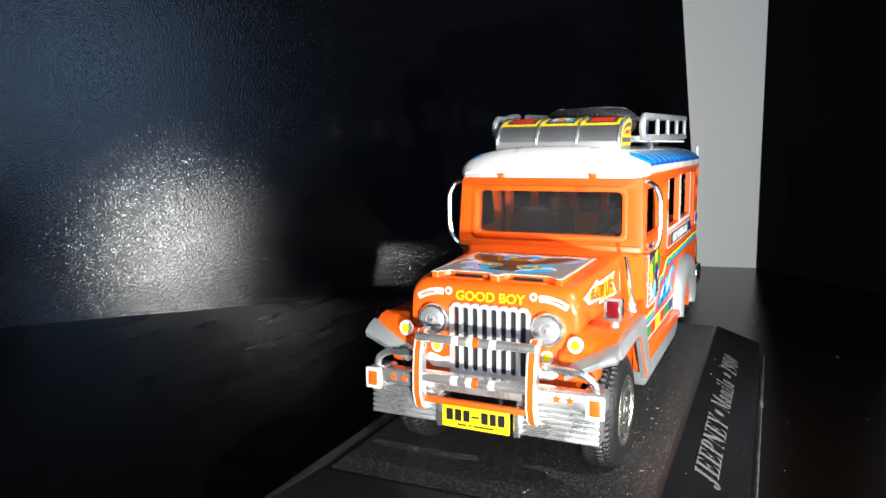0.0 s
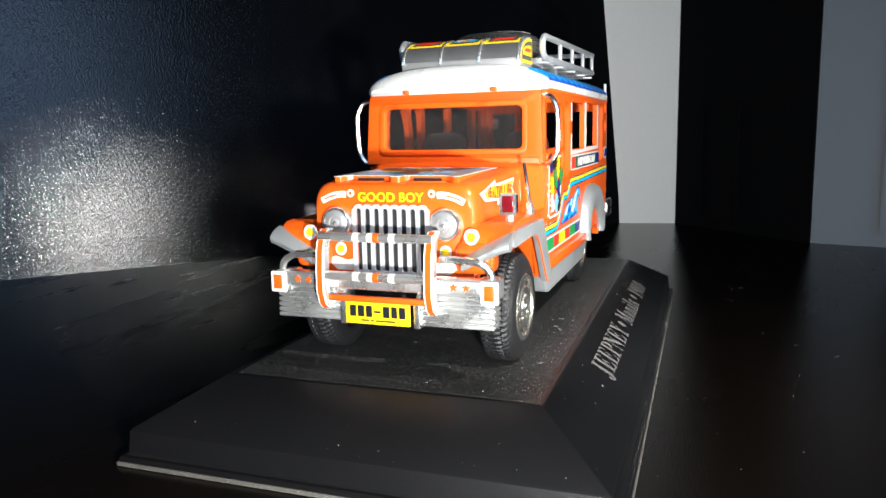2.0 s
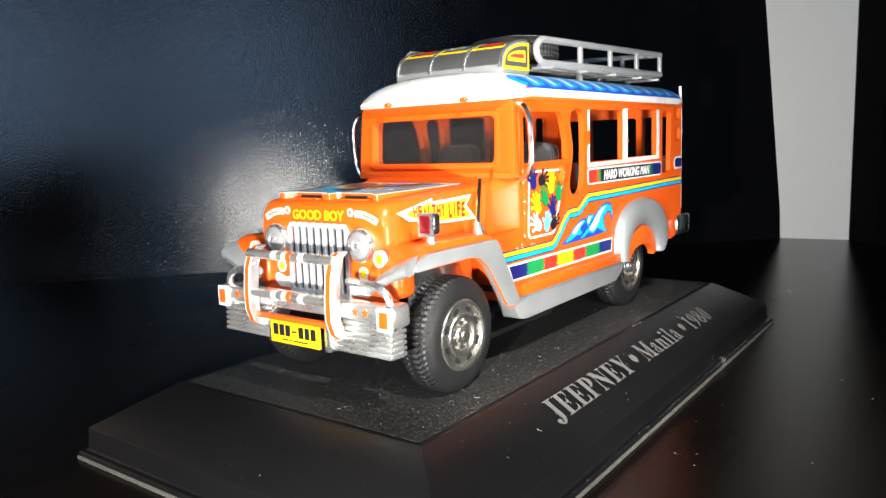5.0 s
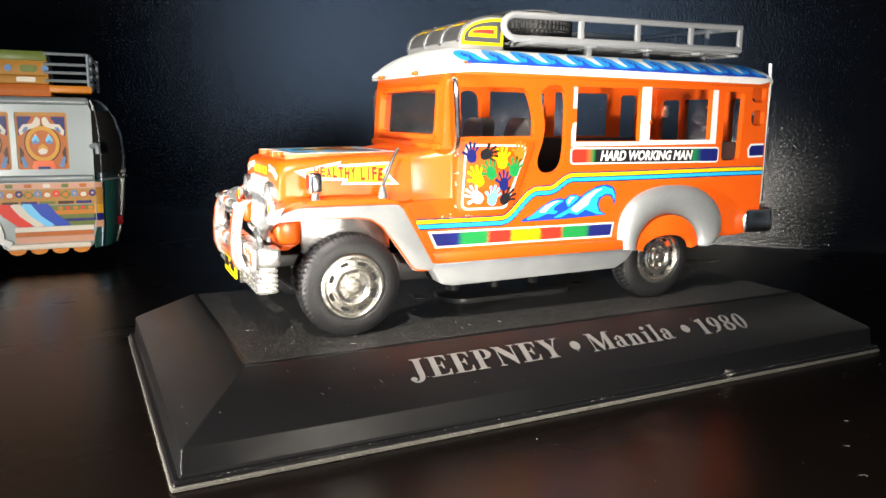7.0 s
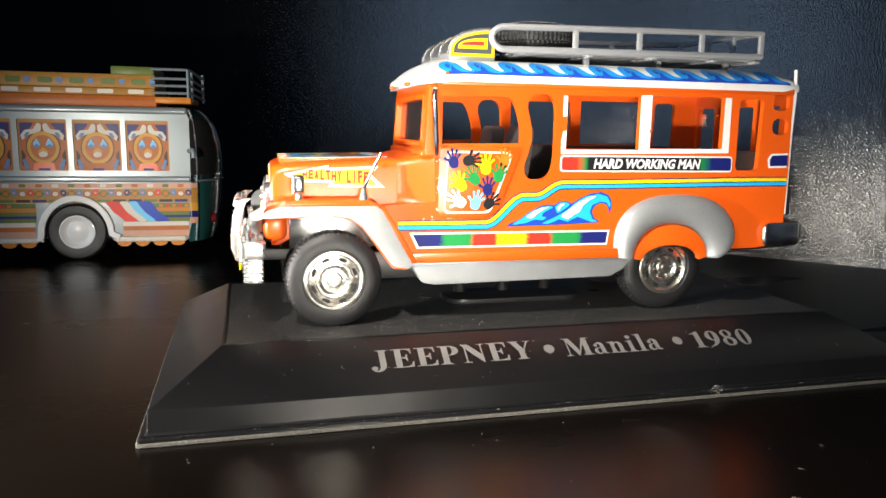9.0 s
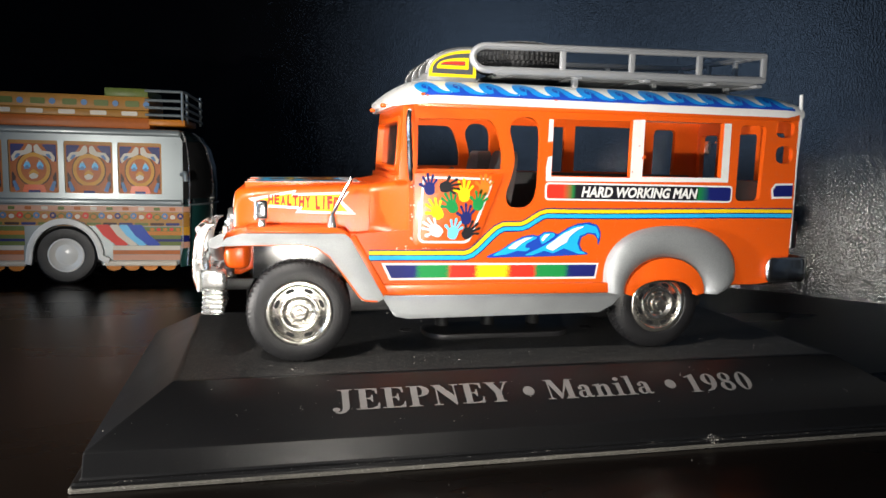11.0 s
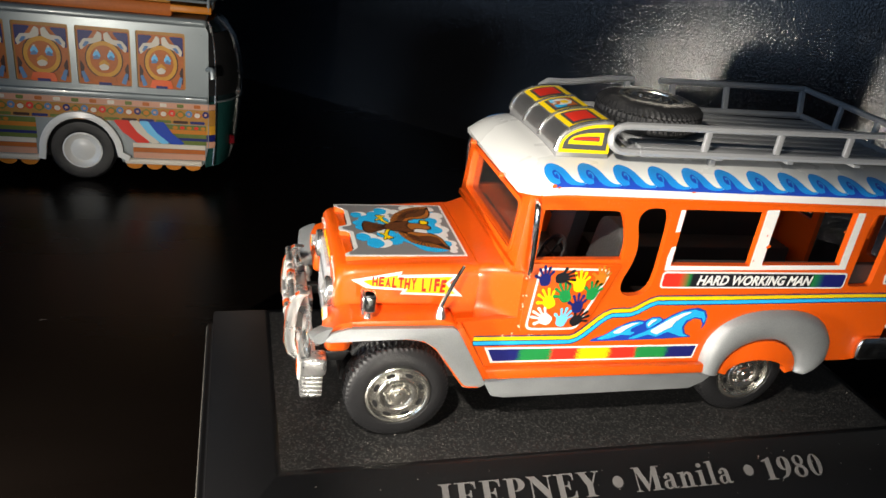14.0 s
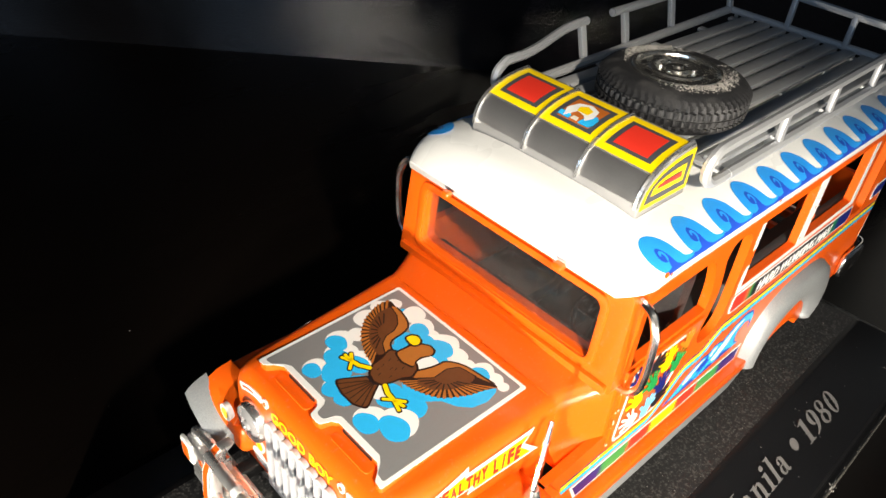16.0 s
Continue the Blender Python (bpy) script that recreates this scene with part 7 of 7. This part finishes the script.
part("bus_lamp", lathe([(-56.2, 0.2), (-56.4, 1.3), (-57.8, 1.5)], (0, BY + 7.0, 2.5), "x", 14), REDGLASS, bus)
part("bus_mirror", tube(bend([(-63.6, BY - 0.2, 24.5), (-62.2, BY - 2.0, 25.2), (-62.0, BY - 2.4, 22.5)], 0.8), 0.7, 8), BUSWHITE, bus)
# roof load and rails
load = part("roof_load", soften(block((-166, BY + 1.0, 38.0), (-72.6, BY + 30, 41.4)), 0.4), RUST, bus, "painted ochre and orange roof load boards")
for z0, z1, m, y in ((41.4, 43.6, OCHRE, 1.4), (43.6, 47.8, OCHRE, 2.2)):
    part("load_board", soften(block((-166, BY + y, z0), (-73.0, BY + 29, z1)), 0.3), m, load)
part("load_board", soften(block((-85.6, BY + 2.0, 47.6), (-73.2, BY + 28, 50.2)), 0.3), OLIVE, load)
for k in range(10):
    x = -160 + 8.8 * k
    part("load_patch", plate([rect(x, 41.9, x + 4.6, 43.2, 0.4)], "y", BY + 1.25, BY + 1.35), CREAM, load, flat=True)
    part("load_patch", plate([rect(x + 1, 44.6, x + 5.0, 46.4, 0.5)], "y", BY + 2.05, BY + 2.15), OLIVE, load, flat=True)
    part("load_patch", plate([oval(x + 7.0, 45.5, 0.9, 0.9, 12)], "y", BY + 2.05, BY + 2.15), MIDBLUE, load, flat=True)
brack = part("bus_rack", soften(block((-73.4, BY + 1.0, 39.2), (-62.4, BY + 30, 41.2)), 0.4), AMBER, bus, "silver roof rails over an amber deck")
for z in (42.4, 44.6, 46.8, 49.6):
    part("rack_rail", tube(bend([(-74, BY + 1.4, z), (-63.2, BY + 1.4, z), (-62.6, BY + 4, z), (-60.4, BY + 28, z * 0.97)], 1.2), 0.42, 8), BUSWHITE, brack)
for x, y in ((-63.2, 1.4), (-62.4, 6), (-60.6, 26)):
    part("rack_post", tube([(x, BY + y, 40), (x, BY + y, 49.6)], 0.42, 8), BUSWHITE, brack)

# ---------------------------------------------------------------- dust and lint
def lint(name, n, area, seed, label, big=1.0, on_base=True):
    """Specks and short fibres lying on a surface; area gives a place and the surface's normal."""
    rng = random.Random(seed)
    bm = bmesh.new()
    for _ in range(n):
        p, nrm = area(rng)
        u = nrm.orthogonal().normalized()
        v = nrm.cross(u)
        turn = rng.random() * 6.283
        a, b = u * math.cos(turn) + v * math.sin(turn), v * math.cos(turn) - u * math.sin(turn)
        if rng.random() < 0.03:
            ln = rng.uniform(0.3, 1.0) * big
            pts = [p + nrm * 0.05 + a * (ln * (t - 0.5)) + b * (0.3 * ln * math.sin(t * rng.uniform(1.5, 4))) for t in (0, 0.25, 0.5, 0.75, 1)]
            tube(pts, 0.02, 3, bm)
        else:
            r = rng.choice((0.025, 0.03, 0.04, 0.05, 0.08)) * big
            q = p + nrm * r * 0.6
            vs = [bm.verts.new(q + d * r * rng.uniform(0.6, 1.3)) for d in (a, b, -a, -b, nrm * 0.8)]
            for f in ((0, 1, 4), (1, 2, 4), (2, 3, 4), (3, 0, 4)):
                bm.faces.new([vs[k] for k in f])
    ob = part(name, bm, FLUFF, flat=True)
    if on_base:
        ob.matrix_world = TURNED @ Matrix.Translation(Vector((-6, 0, -SHELF_Z)) * MM)
    return tagged(ob, label, "dust", kind="stuff")


def slope_area(rng):
    return on_slope(rng.uniform(-54, 64), rng.uniform(0.3, 10.2)), Vector((0, -0.52, 0.85))


def front_slope(rng):
    t = rng.random()
    return Vector((-56.9 + 9.2 * t, rng.uniform(-29, 29) * (1 - 0.3 * t), -4.6 + 5.4 * t)), Vector((-0.52, 0, 0.85))


def top_area(rng):
    return Vector((rng.uniform(-46, 58), rng.choice((rng.uniform(-21, 21), rng.uniform(-21, -14))), BT)), Vector((0, 0, 1))


def shelf_area(rng):
    return Vector((rng.uniform(-130, 130), rng.uniform(-90, -35), SHELF_Z)), Vector((0, 0, 1))


def shelf_far(rng):
    return Vector((rng.uniform(-140, 40), rng.uniform(36, 110), SHELF_Z)), Vector((0, 0, 1))


def lip_area(rng):
    return Vector((rng.uniform(-57, 69), -33.25 + rng.uniform(0, 0.6), SHELF_Z + 1.2)), Vector((0, -0.4, 0.9))


lint("dust_on_slope", 90, slope_area, 11, "pale dust specks and fibres on the plinth's slope")
lint("dust_on_front", 110, front_slope, 2, "pale dust specks on the plinth's end slope")
lint("dust_on_top", 700, top_area, 3, "pale dust specks on the plinth's top")
lint("dust_on_shelf", 240, shelf_area, 4, "pale dust specks on the shelf", 1.2, False)
lint("dust_on_shelf", 60, shelf_far, 6, "pale dust specks on the shelf", 1.2, False)
lint("dust_on_edge", 260, lip_area, 5, "grey dust along the plinth's lower edge")


def tuft(rng):
    return Vector((29.5, -33.3, SHELF_Z + 1.2)) + Vector((rng.gauss(0, 0.5), rng.gauss(0, 0.25), rng.gauss(0.2, 0.4))), Vector((0, -0.6, 0.8))


lint("lint_tuft", 60, tuft, 8, "grey lint tuft caught on the plinth's edge", 1.3)


def spare_area(rng):
    a = rng.choice((rng.gauss(1.2, 0.4), rng.gauss(4.5, 0.5)))
    r = rng.triangular(4.7, 6.6, 5.4)
    return Vector((7.4 + r * math.cos(a), -1.4 + r * math.sin(a), 51.68 - 0.25 * max(0, r - 5.9))), Vector((0, 0, 1))


lint("dust_on_spare", 1500, spare_area, 21, "pale dust caked on the spare tyre", 1.7, False)
